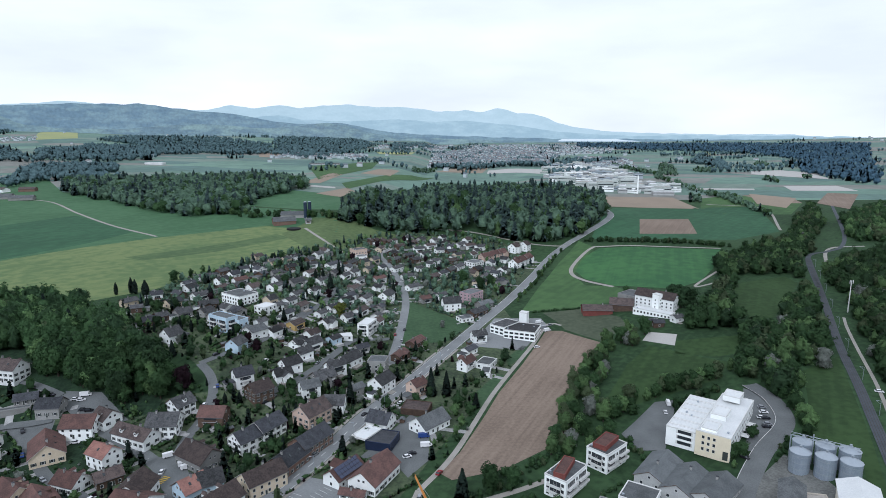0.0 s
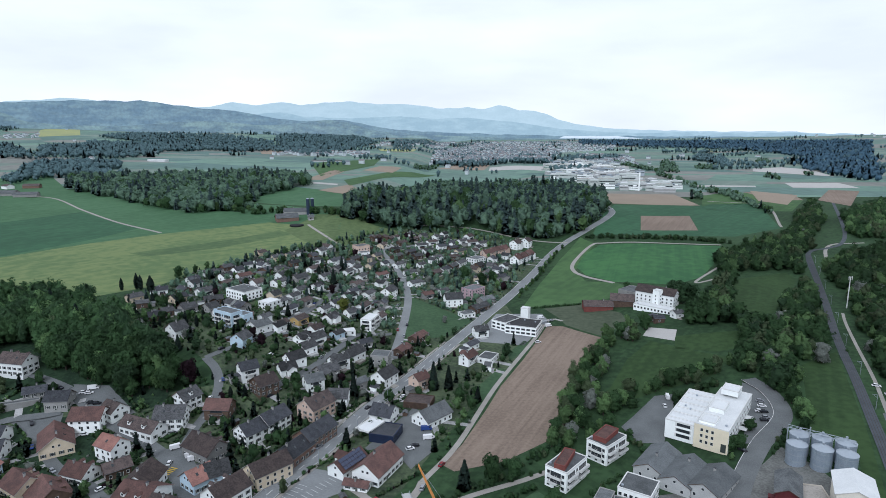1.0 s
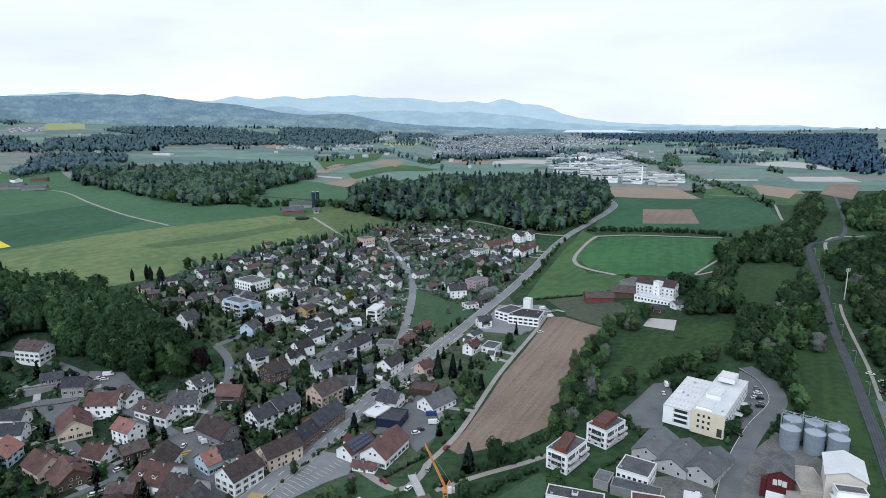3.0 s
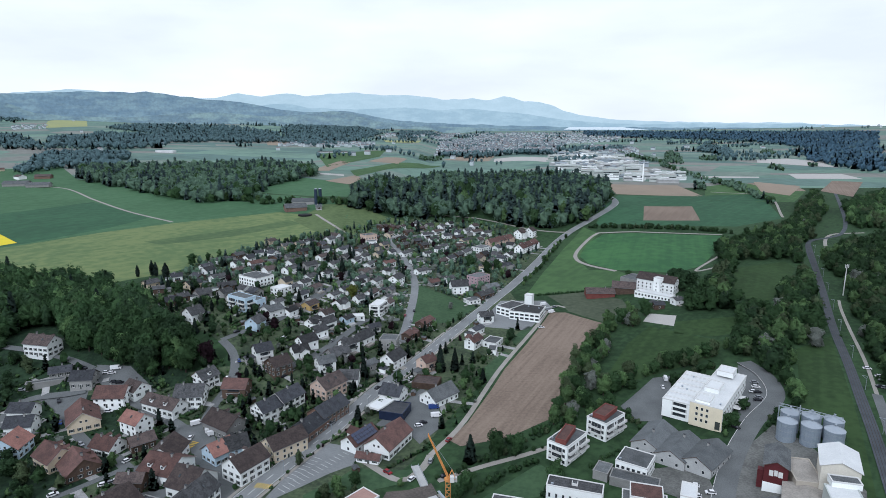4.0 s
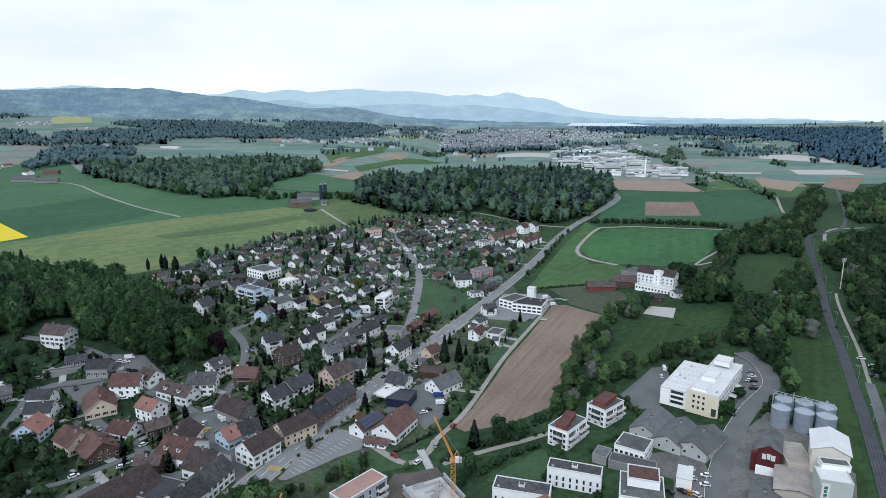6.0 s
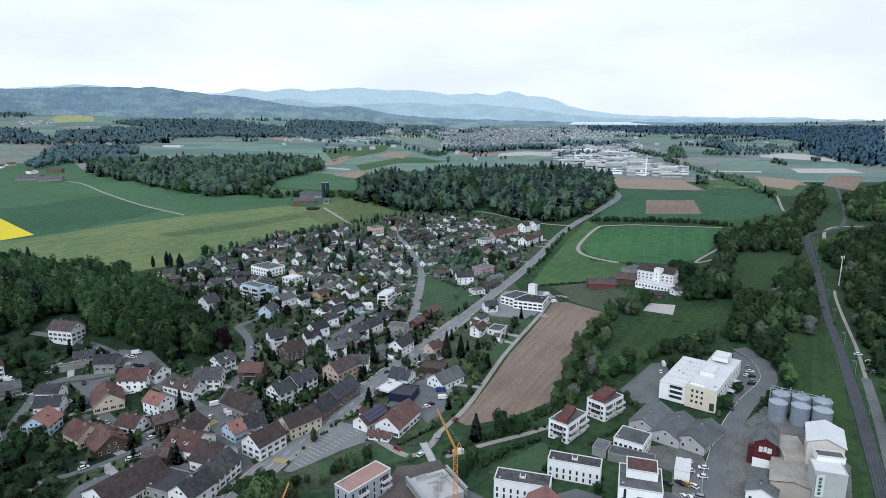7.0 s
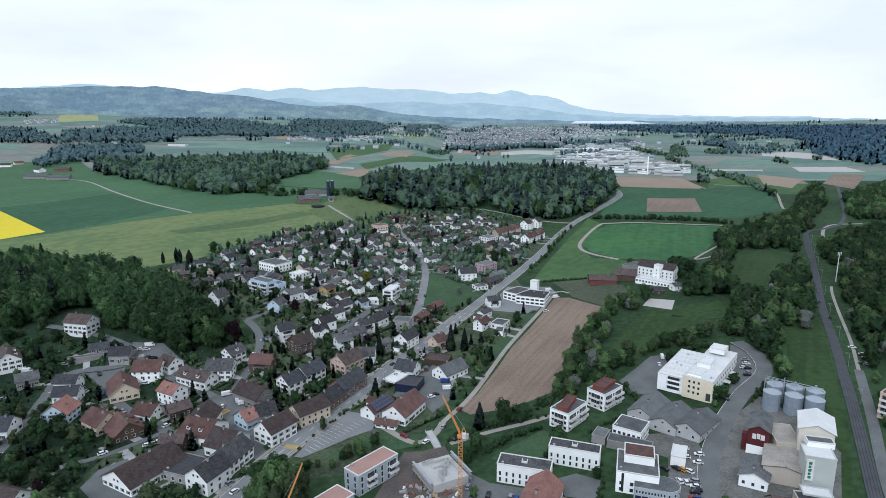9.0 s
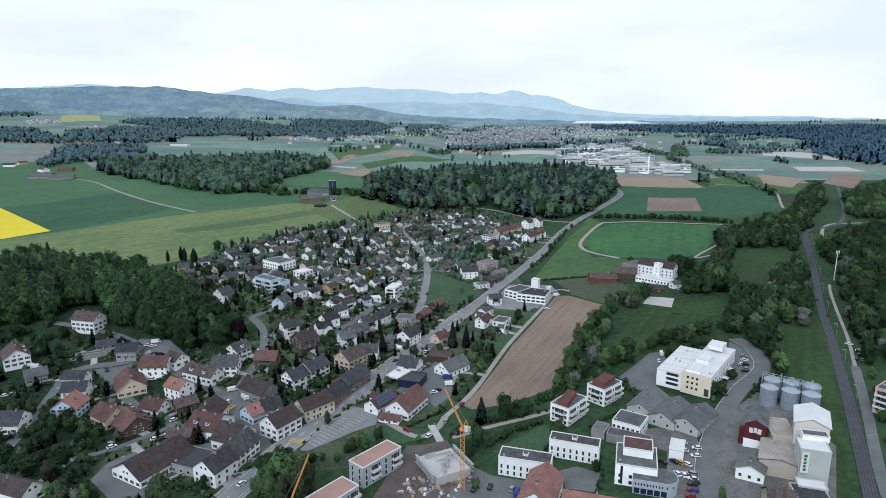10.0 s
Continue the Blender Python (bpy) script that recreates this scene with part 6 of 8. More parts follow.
# ---- masts, posts, small works ----
def lattice_mast(x, y, tall):
    thing = new("floodlight_mast")
    thing.location = (x, y, gz(x, y) - 0.3)
    piece("pole", joined("pole", [cylinder(0.45, 0.25, 0, tall, 10)], [PAINT]), thing)
    piece("crossarm", boxes_mesh("crossarm", [(-1.6, -0.15, tall - 0.4, 1.6, 0.15, tall)], [STEEL]), thing)
    for k in (-1.2, 0, 1.2):
        piece("antenna", boxes_mesh("antenna", [(k - 0.2, -0.4, tall - 2.2, k + 0.2, -0.15, tall + 0.6)], [PAINT]), thing)
    return tagged(thing, "slim pale mast with antennas among trees", "mast")


lattice_mast(311.4, 446.5, 25)


def post(x, y, turn, tall, name, label):
    thing = new(name)
    thing.matrix_world = pose(x, y, gz(x, y) - 0.2, 0, 0, turn)
    piece("pole", joined("pole", [cylinder(0.13, 0.08, 0, tall, 8)], [STEEL]), thing)
    piece("arm", boxes_mesh("arm", [(0, -0.06, tall - 0.15, 2.2, 0.06, tall)], [STEEL]), thing)
    if name == "street_lamp":
        piece("head", boxes_mesh("head", [(1.5, -0.15, tall - 0.2, 2.5, 0.15, tall - 0.05)], [FRAME]), thing)
    else:
        piece("stay", joined("stay", [beam((0, 0, tall - 1.6), (2.1, 0, tall - 0.1), 0.05)], [STEEL]), thing)
    return tagged(thing, label, name.replace("_", " "), name.replace("_", " ") + "s")


def along(points, gap, offset):
    line = smooth_line(points, 2.0)
    d, out = 0.0, []
    for p, q in zip(line, line[1:]):
        d += (q - p).length
        if d > gap:
            d = 0.0
            t = (q - p).normalized()
            out.append((q.x + t.y * offset, q.y - t.x * offset, math.degrees(math.atan2(t.y, t.x))))
    return out


for x, y, a in along(MAIN, 34, 6.0)[:9]:
    post(x, y, a + 90, 8.5, "street_lamp", "grey steel street lamp beside the road")
for x, y, a in along(RAIL[::-1], 48, 3.5)[:11]:
    post(x, y, a + 90, 8.0, "catenary_mast", "grey steel catenary mast beside the track")

for off in (-1.75, -0.6, 0.6, 1.75):
    ribbon("rail", RAIL, 0.2, RUST, 0.55, "steel rail on dark ballast", "rail", off, keep=False)


def dashes(points, offset, length, gap, width, lift):
    """White strokes painted along a road, too many to count."""
    line = smooth_line(points, 1.0)
    verts, faces, d, on = [], [], 0.0, True
    for p, q in zip(line, line[1:]):
        d += (q - p).length
        t = (q - p).normalized()
        s = Vector((t.y, -t.x))
        if on:
            k = len(verts)
            for c in (p, q):
                for w in (-0.5, 0.5):
                    e = c + s * (offset + w * width)
                    verts.append((e.x, e.y, gz(c.x, c.y) + lift))
            faces.append((k, k + 1, k + 3, k + 2))
        if d > (length if on else gap):
            d, on = 0.0, not on
    me = mesh_of("road_marking", verts, faces, [PAINT])
    if me.polygons[0].normal.z < 0:
        me.flip_normals()
    return tagged(new("road_marking", me), "white painted line on the asphalt", "road marking", kind="stuff")


dashes(WORKS, 4.2, 60, 0.5, 0.2, 0.18)
dashes(WORKS, -4.2, 60, 0.5, 0.2, 0.18)
dashes(MAIN[:9], 0.0, 4, 6, 0.3, 0.2)
dashes(MAIN, 4.1, 60, 0.5, 0.2, 0.2)
dashes(MAIN, -4.1, 60, 0.5, 0.2, 0.2)
ZEBRA = plain("yellow_road_paint", (0.55, 0.38, 0.06))


def zebra(a, b, bars, long):
    """Yellow bars of a pedestrian crossing from a to b."""
    a, b = Vector(a), Vector(b)
    d = (b - a).normalized()
    n = Vector((-d.y, d.x)) * long / 2
    v, f = [], []
    for k in range(bars):
        p = a.lerp(b, (k + 0.25) / bars)
        q = p + d * (b - a).length / bars * 0.5
        f.append(tuple(len(v) + i for i in range(4)))
        v += [(c.x, c.y, gz(c.x, c.y) + 0.24) for c in (p - n, q - n, q + n, p + n)]
    return tagged(new("road_marking", mesh_of("road_marking", v, f, [ZEBRA])), "yellow bars of a pedestrian crossing", "road marking", kind="stuff")


zebra((-123.0, 236.7), (-120.4, 245.2), 7, 3.5)
zebra((-81.0, 209.8), (-73.3, 208.3), 8, 3.5)
LOT = [(-67.2, 204.8), (-42.9, 237.3), (-59.1, 236.4), (-69.8, 216.1)]
for row, (a, b) in enumerate(((LOT[0], LOT[1]), (LOT[3], LOT[2]))):
    a, b = Vector(a), Vector(b)
    along_lot = (b - a).normalized()
    out = Vector((-along_lot.y, along_lot.x)) * (1 if row == 0 else -1)
    for n in range(int((b - a).length / 2.6)):
        p = a + along_lot * (2.6 * n)
        dashes([p, p + out * 2.3, p + out * 4.6], 0, 9, 1, 0.16, 0.17)
ribbon("pavement", MAIN[:9], 1.6, GRAVEL, 0.24, "pale grey pavement beside the road", "pavement", 5.6)
ribbon("pavement", MAIN[:9], 1.6, GRAVEL, 0.24, "pale grey pavement beside the road", "pavement", -5.6)

bx, by = -12.2, 217.3
bridge = tagged(new("footbridge"), "pale concrete footbridge over a stream", "bridge")
bridge.matrix_world = pose(bx, by, gz(bx, by) + 0.3, 0, 0, 108)
piece("deck", boxes_mesh("deck", [(-8, -1.7, -0.3, 8, 1.7, 0.15)], [CONCRETE]), bridge)
for s in (-1, 1):
    piece("railing", boxes_mesh("railing", [(-8, s * 1.6 - 0.05, 0.9, 8, s * 1.6 + 0.05, 1.0)] + [(-8 + k * 2, s * 1.6 - 0.04, 0.1, -7.92 + k * 2, s * 1.6 + 0.04, 0.95) for k in range(9)], [STEEL]), bridge)

# ---- the farm on the rise ----
for n, off in enumerate((0, 5)):
    fx, fy = -177.1, 785.9
    v, f = cylinder(2.3, 2.3, 0, 21, 16)
    feed = new("farm_silo")
    feed.location = (fx + off, fy + off * 0.6, gz(fx, fy) - 0.3)
    piece("tank", mesh_of("tank", v, f, [plain("dark_blue_steel", (0.03, 0.045, 0.07), 0.4)]), feed)
    v, f = cylinder(2.35, 0.4, 21, 22, 16)
    piece("dome", mesh_of("dome", v, f, [STEEL]), feed)
    tagged(feed, "tall dark blue farm silo beside barns", "silo", "farm silos")
px2, py2 = -178.9, 728.1
v, f = cylinder(8.5, 8.5, 0, 1.6, 28)
tank = tagged(new("slurry_tank", mesh_of("slurry_tank", v, f, [plain("black_slurry_tank", (0.02, 0.02, 0.022), 0.8)])), "round black slurry tank by the farm", "tank")
tank.location = (px2, py2, gz(px2, py2) - 0.3)

# ---- trees ----
def unit(v):
    return v / np.maximum(np.linalg.norm(v, axis=-1, keepdims=True), 1e-6)


def grid_faces(rows, segs):
    """Faces of a closed tube of rows of points, each a ring."""
    i, j = np.meshgrid(np.arange(rows - 1), np.arange(segs), indexing="ij")
    a, b = i * segs + j, i * segs + (j + 1) % segs
    return np.concatenate([np.stack([a, a + segs, b + segs], -1).reshape(-1, 3), np.stack([a, b + segs, b], -1).reshape(-1, 3)])


def leaf_cards(p, nrm, r, size):
    """Small clumps of leaves, one three-sided piece each, that lie roughly along the skin of the crown."""
    n = len(p)
    lie = unit(nrm + 0.55 * r.randn(n, 3))
    u = unit(np.cross(lie, r.randn(n, 3)))
    v = np.cross(lie, u)
    s = (size * (0.6 + 0.8 * r.rand(n)))[:, None]
    w = (0.7 + 0.6 * r.rand(n))[:, None]
    return np.stack([p - u * s * 1.15 - v * s * 0.7, p + u * s * 1.15 * w - v * s * 0.55, p + v * s * 1.25 * w + lie * s * 0.3], 1)


def crown(form, seed, leaves, size, rows=9, segs=14):
    """A crown one metre high: an inner body of foliage shaped by many lobes or by the tiers of a fir, and leaf clumps on it.
    Returns the clumps with the way they face, and the body's points, the way they face, and its faces."""
    r = np.random.RandomState(seed)
    if form in ("fir", "column"):
        tiers = 8 if rows > 6 else 5 if rows > 4 else 3
        level, ring = [], []
        for k in range(tiers):
            z0, z1 = k / tiers, (k + 0.85) / tiers
            wide = (lambda z: 0.20 * (1 - z) ** 0.9 + 0.008) if form == "fir" else (lambda z: 0.125 * math.sin(min(1, z * 0.95 + 0.13) * math.pi) ** 0.6 + 0.006)
            level += [z0 - 0.03, z1]
            ring += [wide(z0) * r.uniform(0.88, 1.08), wide(z1) * (0.72 if form == "fir" else 0.95)]
        level.append(1.0)
        ring.append(0.003)
        level, ring = np.array(level), np.array(ring)
        seg = 9 if rows > 6 else 6
        a = np.linspace(0, 2 * np.pi, seg, endpoint=False)
        wave = 1 + 0.2 * r.randn(len(level), seg)
        body = np.stack([ring[:, None] * wave * np.cos(a), ring[:, None] * wave * np.sin(a), 0.06 + 0.94 * level[:, None] + 0 * a], -1)
        face = np.stack([np.cos(a) + 0 * ring[:, None], np.sin(a) + 0 * ring[:, None], 0.55 + 0 * wave], -1)
        quads = grid_faces(len(level), seg)
        z = r.rand(leaves) ** 0.8
        b = r.rand(leaves) * 2 * np.pi
        rad = np.interp(z, level, ring) * (0.9 + 0.35 * r.rand(leaves))
        p = np.stack([rad * np.cos(b), rad * np.sin(b), 0.06 + z * 0.94], 1)
        nrm = unit(np.stack([np.cos(b), np.sin(b), 0.45 + 0 * b], 1))
        return leaf_cards(p, nrm, r, size), nrm, body.reshape(-1, 3), unit(face.reshape(-1, 3)), quads
    n = 26
    tallness = {"lobes": (0.25, 0.30), "tall": (0.17, 0.36)}[form]
    d = unit(r.randn(n, 3))
    c = d * np.array([tallness[0], tallness[0], tallness[1]]) * (0.6 + 0.65 * r.rand(n, 1)) + (0, 0, 0.5)
    rr = 0.055 + 0.085 * r.rand(n)
    c[0], c[1] = (0, 0, 0.6), (0, 0, 0.36)
    rr[0], rr[1] = tallness[0] * 0.8, tallness[0] * 0.85
    top = (c[:, 2] + rr).max()
    c[:, 2] += 1.0 - top
    for k in range(5):
        b = 2 * math.pi * (k + r.rand()) / 5
        c[2 + k] = (0.6 * tallness[0] * math.cos(b), 0.6 * tallness[0] * math.sin(b), 0.17 + 0.08 * r.rand())
        rr[2 + k] = 0.12 + 0.04 * r.rand()
    heart = np.array([0, 0, 0.5])
    t = np.linspace(0.0, 0.93 * np.pi, rows)
    a = np.linspace(0, 2 * np.pi, segs, endpoint=False)
    way = np.stack([np.sin(t)[:, None] * np.cos(a), np.sin(t)[:, None] * np.sin(a), np.cos(t)[:, None] + 0 * a], -1).reshape(-1, 3)
    off = c - heart
    along_way = way @ off.T
    disc = along_way**2 - (off**2).sum(1) + rr**2
    reach = np.where(disc > 0, along_way + np.sqrt(np.maximum(disc, 0)), 0.05)
    k = reach.argmax(1)
    body = heart + way * (np.maximum(reach.max(1), 0.12) * ((0.83 if rows > 7 else 0.9) + 0.09 * r.randn(len(way))))[:, None]
    face = unit(0.6 * unit(body - c[k]) + 0.4 * way + 0.3 * r.randn(len(way), 3))
    pick = r.choice(n, leaves, p=rr**2 / (rr**2).sum())
    nrm = r.randn(leaves, 3)
    nrm[:, 2] = np.abs(nrm[:, 2]) * 1.2 - 0.4
    nrm = unit(nrm)
    p = c[pick] + nrm * (rr[pick] * (0.85 + 0.28 * r.rand(leaves)))[:, None]
    p[:, 2] = np.maximum(p[:, 2], 0.06 + 0.06 * r.rand(leaves))
    out = unit(p - heart)
    keep = (((p - heart) / (tallness[0] * 1.15, tallness[0] * 1.15, 0.36)) ** 2).sum(1) > 0.45
    nrm = unit(0.7 * nrm + 0.4 * out + 0.25 * r.randn(leaves, 3))[keep]
    return leaf_cards(p[keep], nrm, r, size), nrm, body, face, grid_faces(rows, segs)


def foliage_mesh(name, verts, normals, faces, mats, slots=None):
    """A mesh of three-sided pieces that is shaded along the given normals."""
    n = len(faces)
    me = bpy.data.meshes.new(name)
    me.vertices.add(len(verts))
    me.vertices.foreach_set("co", np.asarray(verts, np.float32).ravel())
    me.loops.add(3 * n)
    me.loops.foreach_set("vertex_index", np.asarray(faces, np.int32).ravel())
    me.polygons.add(n)
    me.polygons.foreach_set("loop_start", np.arange(0, 3 * n, 3, dtype=np.int32))
    for m in mats:
        me.materials.append(m)
    if slots is not None:
        me.polygons.foreach_set("material_index", np.asarray(slots, np.int32))
    me.polygons.foreach_set("use_smooth", [True] * n)
    me.update(calc_edges=True)
    me.attributes.new("custom_normal", "FLOAT_VECTOR", "POINT").data.foreach_set("vector", np.asarray(normals, np.float32).ravel())
    return me


def foliage(cards, facing, body, face, faces, grow=1.0):
    """Joins leaf clumps and body into points, normals and faces. grow: the clumps' size."""
    if grow != 1.0:
        middle = cards.mean(1, keepdims=True)
        cards = middle + (cards - middle) * grow
    k = 3 * len(cards)
    return (np.concatenate([cards.reshape(-1, 3), body]), np.concatenate([np.repeat(facing, 3, axis=0), face]),
            np.concatenate([np.arange(k).reshape(-1, 3), faces + k]))


def trunk_mesh():
    """A tapered trunk, one metre high, with four limbs."""
    bm = bmesh.new()
    def limb(a, b, r0, r1):
        a, b = Vector(a), Vector(b)
        q = (b - a).to_track_quat("Z", "Y").to_matrix().to_4x4()
        bmesh.ops.create_cone(bm, segments=6, radius1=r0, radius2=r1, depth=(b - a).length, matrix=Matrix.Translation((a + b) / 2) @ q)
    limb((0, 0, -0.06), (0.01, 0, 0.6), 0.028, 0.012)
    for k, (x, y, z) in enumerate(((0.2, 0.05, 0.62), (-0.15, 0.14, 0.66), (0.02, -0.2, 0.6), (-0.1, -0.1, 0.75))):
        limb((0, 0, 0.25 + 0.05 * k), (x, y, z), 0.012, 0.004)
    me = bpy.data.meshes.new("trunk")
    bm.to_mesh(me)
    bm.free()
    me.materials.append(BARK)
    return me


TRUNK = trunk_mesh()
SHAPE = {"broad": ("lobes", "broad"), "light": ("tall", "light"), "fir": ("fir", "fir"), "column": ("column", "fir"), "blossom": ("lobes", "blossom"),
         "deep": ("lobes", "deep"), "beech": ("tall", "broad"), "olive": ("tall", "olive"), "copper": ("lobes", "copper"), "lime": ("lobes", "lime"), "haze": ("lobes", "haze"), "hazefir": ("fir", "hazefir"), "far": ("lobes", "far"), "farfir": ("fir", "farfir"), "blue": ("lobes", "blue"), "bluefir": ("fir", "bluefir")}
TREE_WORDS = {"broad": "dark green broadleaf tree with a full uneven crown", "light": "fresh green broadleaf tree in young leaf", "fir": "dark pointed fir tree",
              "column": "slim dark columnar conifer in a garden", "blossom": "pale blossoming tree with an open crown", "beech": "tall green broadleaf tree with a slender crown", "deep": "deep green broadleaf tree with a full uneven crown", "olive": "olive green broadleaf tree with a loose crown", "copper": "dark copper beech with a rounded crown",
              "lime": "yellow-green tree in young leaf", "haze": "broadleaf tree with distance haze in its leaf colour", "hazefir": "distant fir", "far": "distant tree", "farfir": "distant spruce", "blue": "forest tree", "bluefir": "forest spruce"}
PROTO, CROWNS = {}, {}
for key, (form, leaf) in SHAPE.items():
    CROWNS[key] = [crown(form, 11 * i + len(key), 1750 if form in ("lobes", "tall") else 1000, 0.026) for i in range(3)]
    PROTO[key] = []
TREES, SEEN = [], []


def tree(kind, x, y, tall, wide=1.0):
    r = random.Random(int(x * 31 + y * 17))
    k = r.randrange(3)
    made = PROTO[kind]
    m = pose(x, y, gz(x, y) - 0.1, 0, 0, r.uniform(0, 360))
    if len(made) <= k:
        k = len(made)
        thing = new({"broad": "broadleaf_tree", "deep": "broadleaf_tree", "beech": "broadleaf_tree", "olive": "broadleaf_tree", "light": "young_tree", "fir": "fir_tree", "column": "columnar_conifer", "copper": "copper_beech", "blossom": "blossoming_tree"}.get(kind, "tree"))
        piece("trunk", TRUNK, thing)
        piece("crown", foliage_mesh("crown", *foliage(*CROWNS[kind][k]), [LEAF[SHAPE[kind][1]]]), thing)
        tagged(thing, TREE_WORDS[kind], "tree", "trees of the village and valley")
        thing.matrix_world = m
        made.append(thing)
    else:
        thing = copy_thing(made[k], m)
    thing.scale = (tall * wide, tall * wide, tall)
    TREES.append((x, y, tall * wide * 0.3))
    return thing


def free(x, y, margin):
    """Whether a place lies clear of houses, roads and yards."""
    if len(SEEN) != 1 or SEEN[0][0] != (len(HOUSES), len(ROADS)):
        SEEN[:] = [((len(HOUSES), len(ROADS)), np.array(HOUSES), np.array(ROADS))]
    _, h, o = SEEN[0]
    if np.any((h[:, 0] - x) ** 2 + (h[:, 1] - y) ** 2 < (h[:, 2] * 0.85 + margin) ** 2) or np.any((o[:, 0] - x) ** 2 + (o[:, 1] - y) ** 2 < (o[:, 2] + margin) ** 2):
        return False
    return not any(inside(x, y, p) for p in YARDS)


def scatter(poly, gap, seed, margin=None):
    """Places over an outline, roughly a gap apart."""
    r = random.Random(seed)
    lo, hi = np.min(poly, axis=0), np.max(poly, axis=0)
    out = []
    ny = int((hi[1] - lo[1]) / gap) + 1
    nx = int((hi[0] - lo[0]) / gap) + 1
    for i in range(nx):
        for j in range(ny):
            x, y = lo[0] + (i + r.uniform(0, 0.95)) * gap, lo[1] + (j + r.uniform(0, 0.95)) * gap
            wob = gap * 1.6
            if inside(x + wob * noise.noise((x * 0.03, y * 0.03, 1)), y + wob * noise.noise((x * 0.03, y * 0.03, 5)), poly) and (margin is None or free(x, y, margin)):
                out.append((x, y))
    return out


def wood(name, places, mix, tall, leaves, label, seed, category="wood", wide=1.0, rim=None):
    """Many trees past counting as one mesh of leaf clumps. mix: the kinds with their shares. Inside the rim trees bear leaves on their upper half alone."""
    r = np.random.RandomState(seed)
    kinds = list(mix)
    share = np.array([mix[k] for k in kinds])
    mats = [LEAF[SHAPE[k][1]] for k in kinds]
    rows, segs = (7, 10) if leaves >= 150 else (5, 8) if leaves > 20 else (4, 6)
    base = {k: [crown(SHAPE[k][0], 7 * i + len(k), 700, 0.026, rows, segs) for i in range(5)] for k in kinds}
    verts, normals, faces, slots, total = [], [], [], [], 0
    if not places:
        return None
    for x, y in places:
        i = r.choice(len(kinds), p=share / share.sum())
        cards, facing, body, face, quads = base[kinds[i]][r.randint(5)]
        many = leaves
        if rim is not None and all(inside(x + u, y + v, rim) for u, v in ((14, 0), (-14, 0), (0, 14), (0, -14))):
            high = cards[:, 0, 2] > 0.45
            cards, facing = cards[high], facing[high]
            quads = quads[(body[quads][:, :, 2] > 0.3).all(1)]
            many = int(leaves * 0.6)
        pick = r.choice(len(cards), min(many, len(cards)), replace=False)
        v, nr, q = foliage(cards[pick], facing[pick], body, face, quads, min(2.2, max(1.0, math.sqrt(400 / leaves))))
        h = r.uniform(*tall) * (1.15 if "fir" in kinds[i] else 1.0)
        a = r.rand() * 6.28
        rot = np.array([[math.cos(a), -math.sin(a), 0], [math.sin(a), math.cos(a), 0], [0, 0, 1]])
        verts.append(v @ rot.T * (h * wide * r.uniform(0.85, 1.2), h * wide * r.uniform(0.85, 1.2), h) + (x, y, gz(x, y) - 0.4))
        normals.append(nr @ rot.T)
        faces.append(q + total)
        total += len(v)
        slots += [i] * len(q)
    return tagged(new(name, foliage_mesh(name, np.concatenate(verts), np.concatenate(normals), np.concatenate(faces), mats, slots)), label, category, kind="stuff")


# the wooded slope over the village street
slope = scatter([(-317.4, 313.1), (-417.5, 440.6), (-357.7, 438.4), (-309.8, 430.8), (-259.7, 416), (-209.4, 375.5), (-178.7, 342.2), (-150.2, 314.7), (-149.3, 296.1), (-180.9, 302.9), (-196.2, 306.8), (-213.7, 315.2), (-229.7, 328.1), (-253.4, 343.1), (-269, 342.9), (-269, 330.4), (-286.4, 321.9)], 7.0, 3, 0.8) + scatter([(-294.6, 315.7), (-341.6, 378), (-301, 378.6), (-253.6, 360.8), (-222.8, 333.2), (-204.4, 314.4), (-209.8, 315.3), (-234.8, 335.1), (-246.6, 342.7), (-266.1, 340.8), (-271.4, 323.5)], 7.0, 4, 0.5)
slope += scatter([(-310.7, 346.9), (-285.9, 356.4), (-285.3, 371.1), (-260.7, 374.6), (-249.7, 357.0), (-218.1, 329.4), (-197.7, 310.3), (-172.1, 295.9), (-162.6, 293.7), (-173.0, 319.0), (-256.1, 388.6), (-340.4, 387.2)], 7.0, 14, 0.5)
slope.sort(key=lambda q: q[1])
for n, (x, y) in enumerate(slope[:80]):
    tree(("beech", "deep", "beech", "broad", "beech", "light", "beech")[n % 7], x, y, 14 + (n * 7 % 13) * 0.7, 0.95)
wood("slope_wood", slope[80:], {"beech": 6, "broad": 2, "deep": 2, "olive": 0.5, "light": 1.2, "fir": 0.4}, (15, 23), 420, "dense broadleaf wood on the slope above the street", 15)

# single trees that stand out
tree("fir", 10.2, 229.7, 13, 1.2)
tree("broad", 22.5, 234.6, 13)
tree("broad", 32.4, 237.2, 10)
tree("copper", -139.1, 309.8, 15, 1.0)
tree("copper", -112.1, 353.6, 8, 1.1)
tree("copper", -119.8, 361.6, 8, 1.1)
tree("copper", -91.8, 483.8, 8, 1.1)
tree("lime", -76.5, 447.4, 12, 1.1)
tree("column", -252.4, 457.2, 10)
tree("column", -242.3, 460.9, 13)
tree("column", -238.7, 459.9, 12)
tree("column", -228.5, 455.1, 13, 1.4)
tree("column", -232.0, 428.5, 7)
tree("column", -142.2, 467.1, 9)
tree("fir", -4.8, 330.5, 17, 0.95)
tree("fir", 4.1, 330.5, 15, 0.95)
tree("fir", -94.8, 550.7, 15)
tree("fir", -103.4, 519.0, 13)
tree("fir", -95.2, 509.0, 14)
tree("fir", -127.5, 540.5, 13)
tree("fir", -119.5, 534.5, 12)
tree("fir", -41.8, 522.5, 16, 0.8)
tree("fir", -50.3, 320.2, 13)
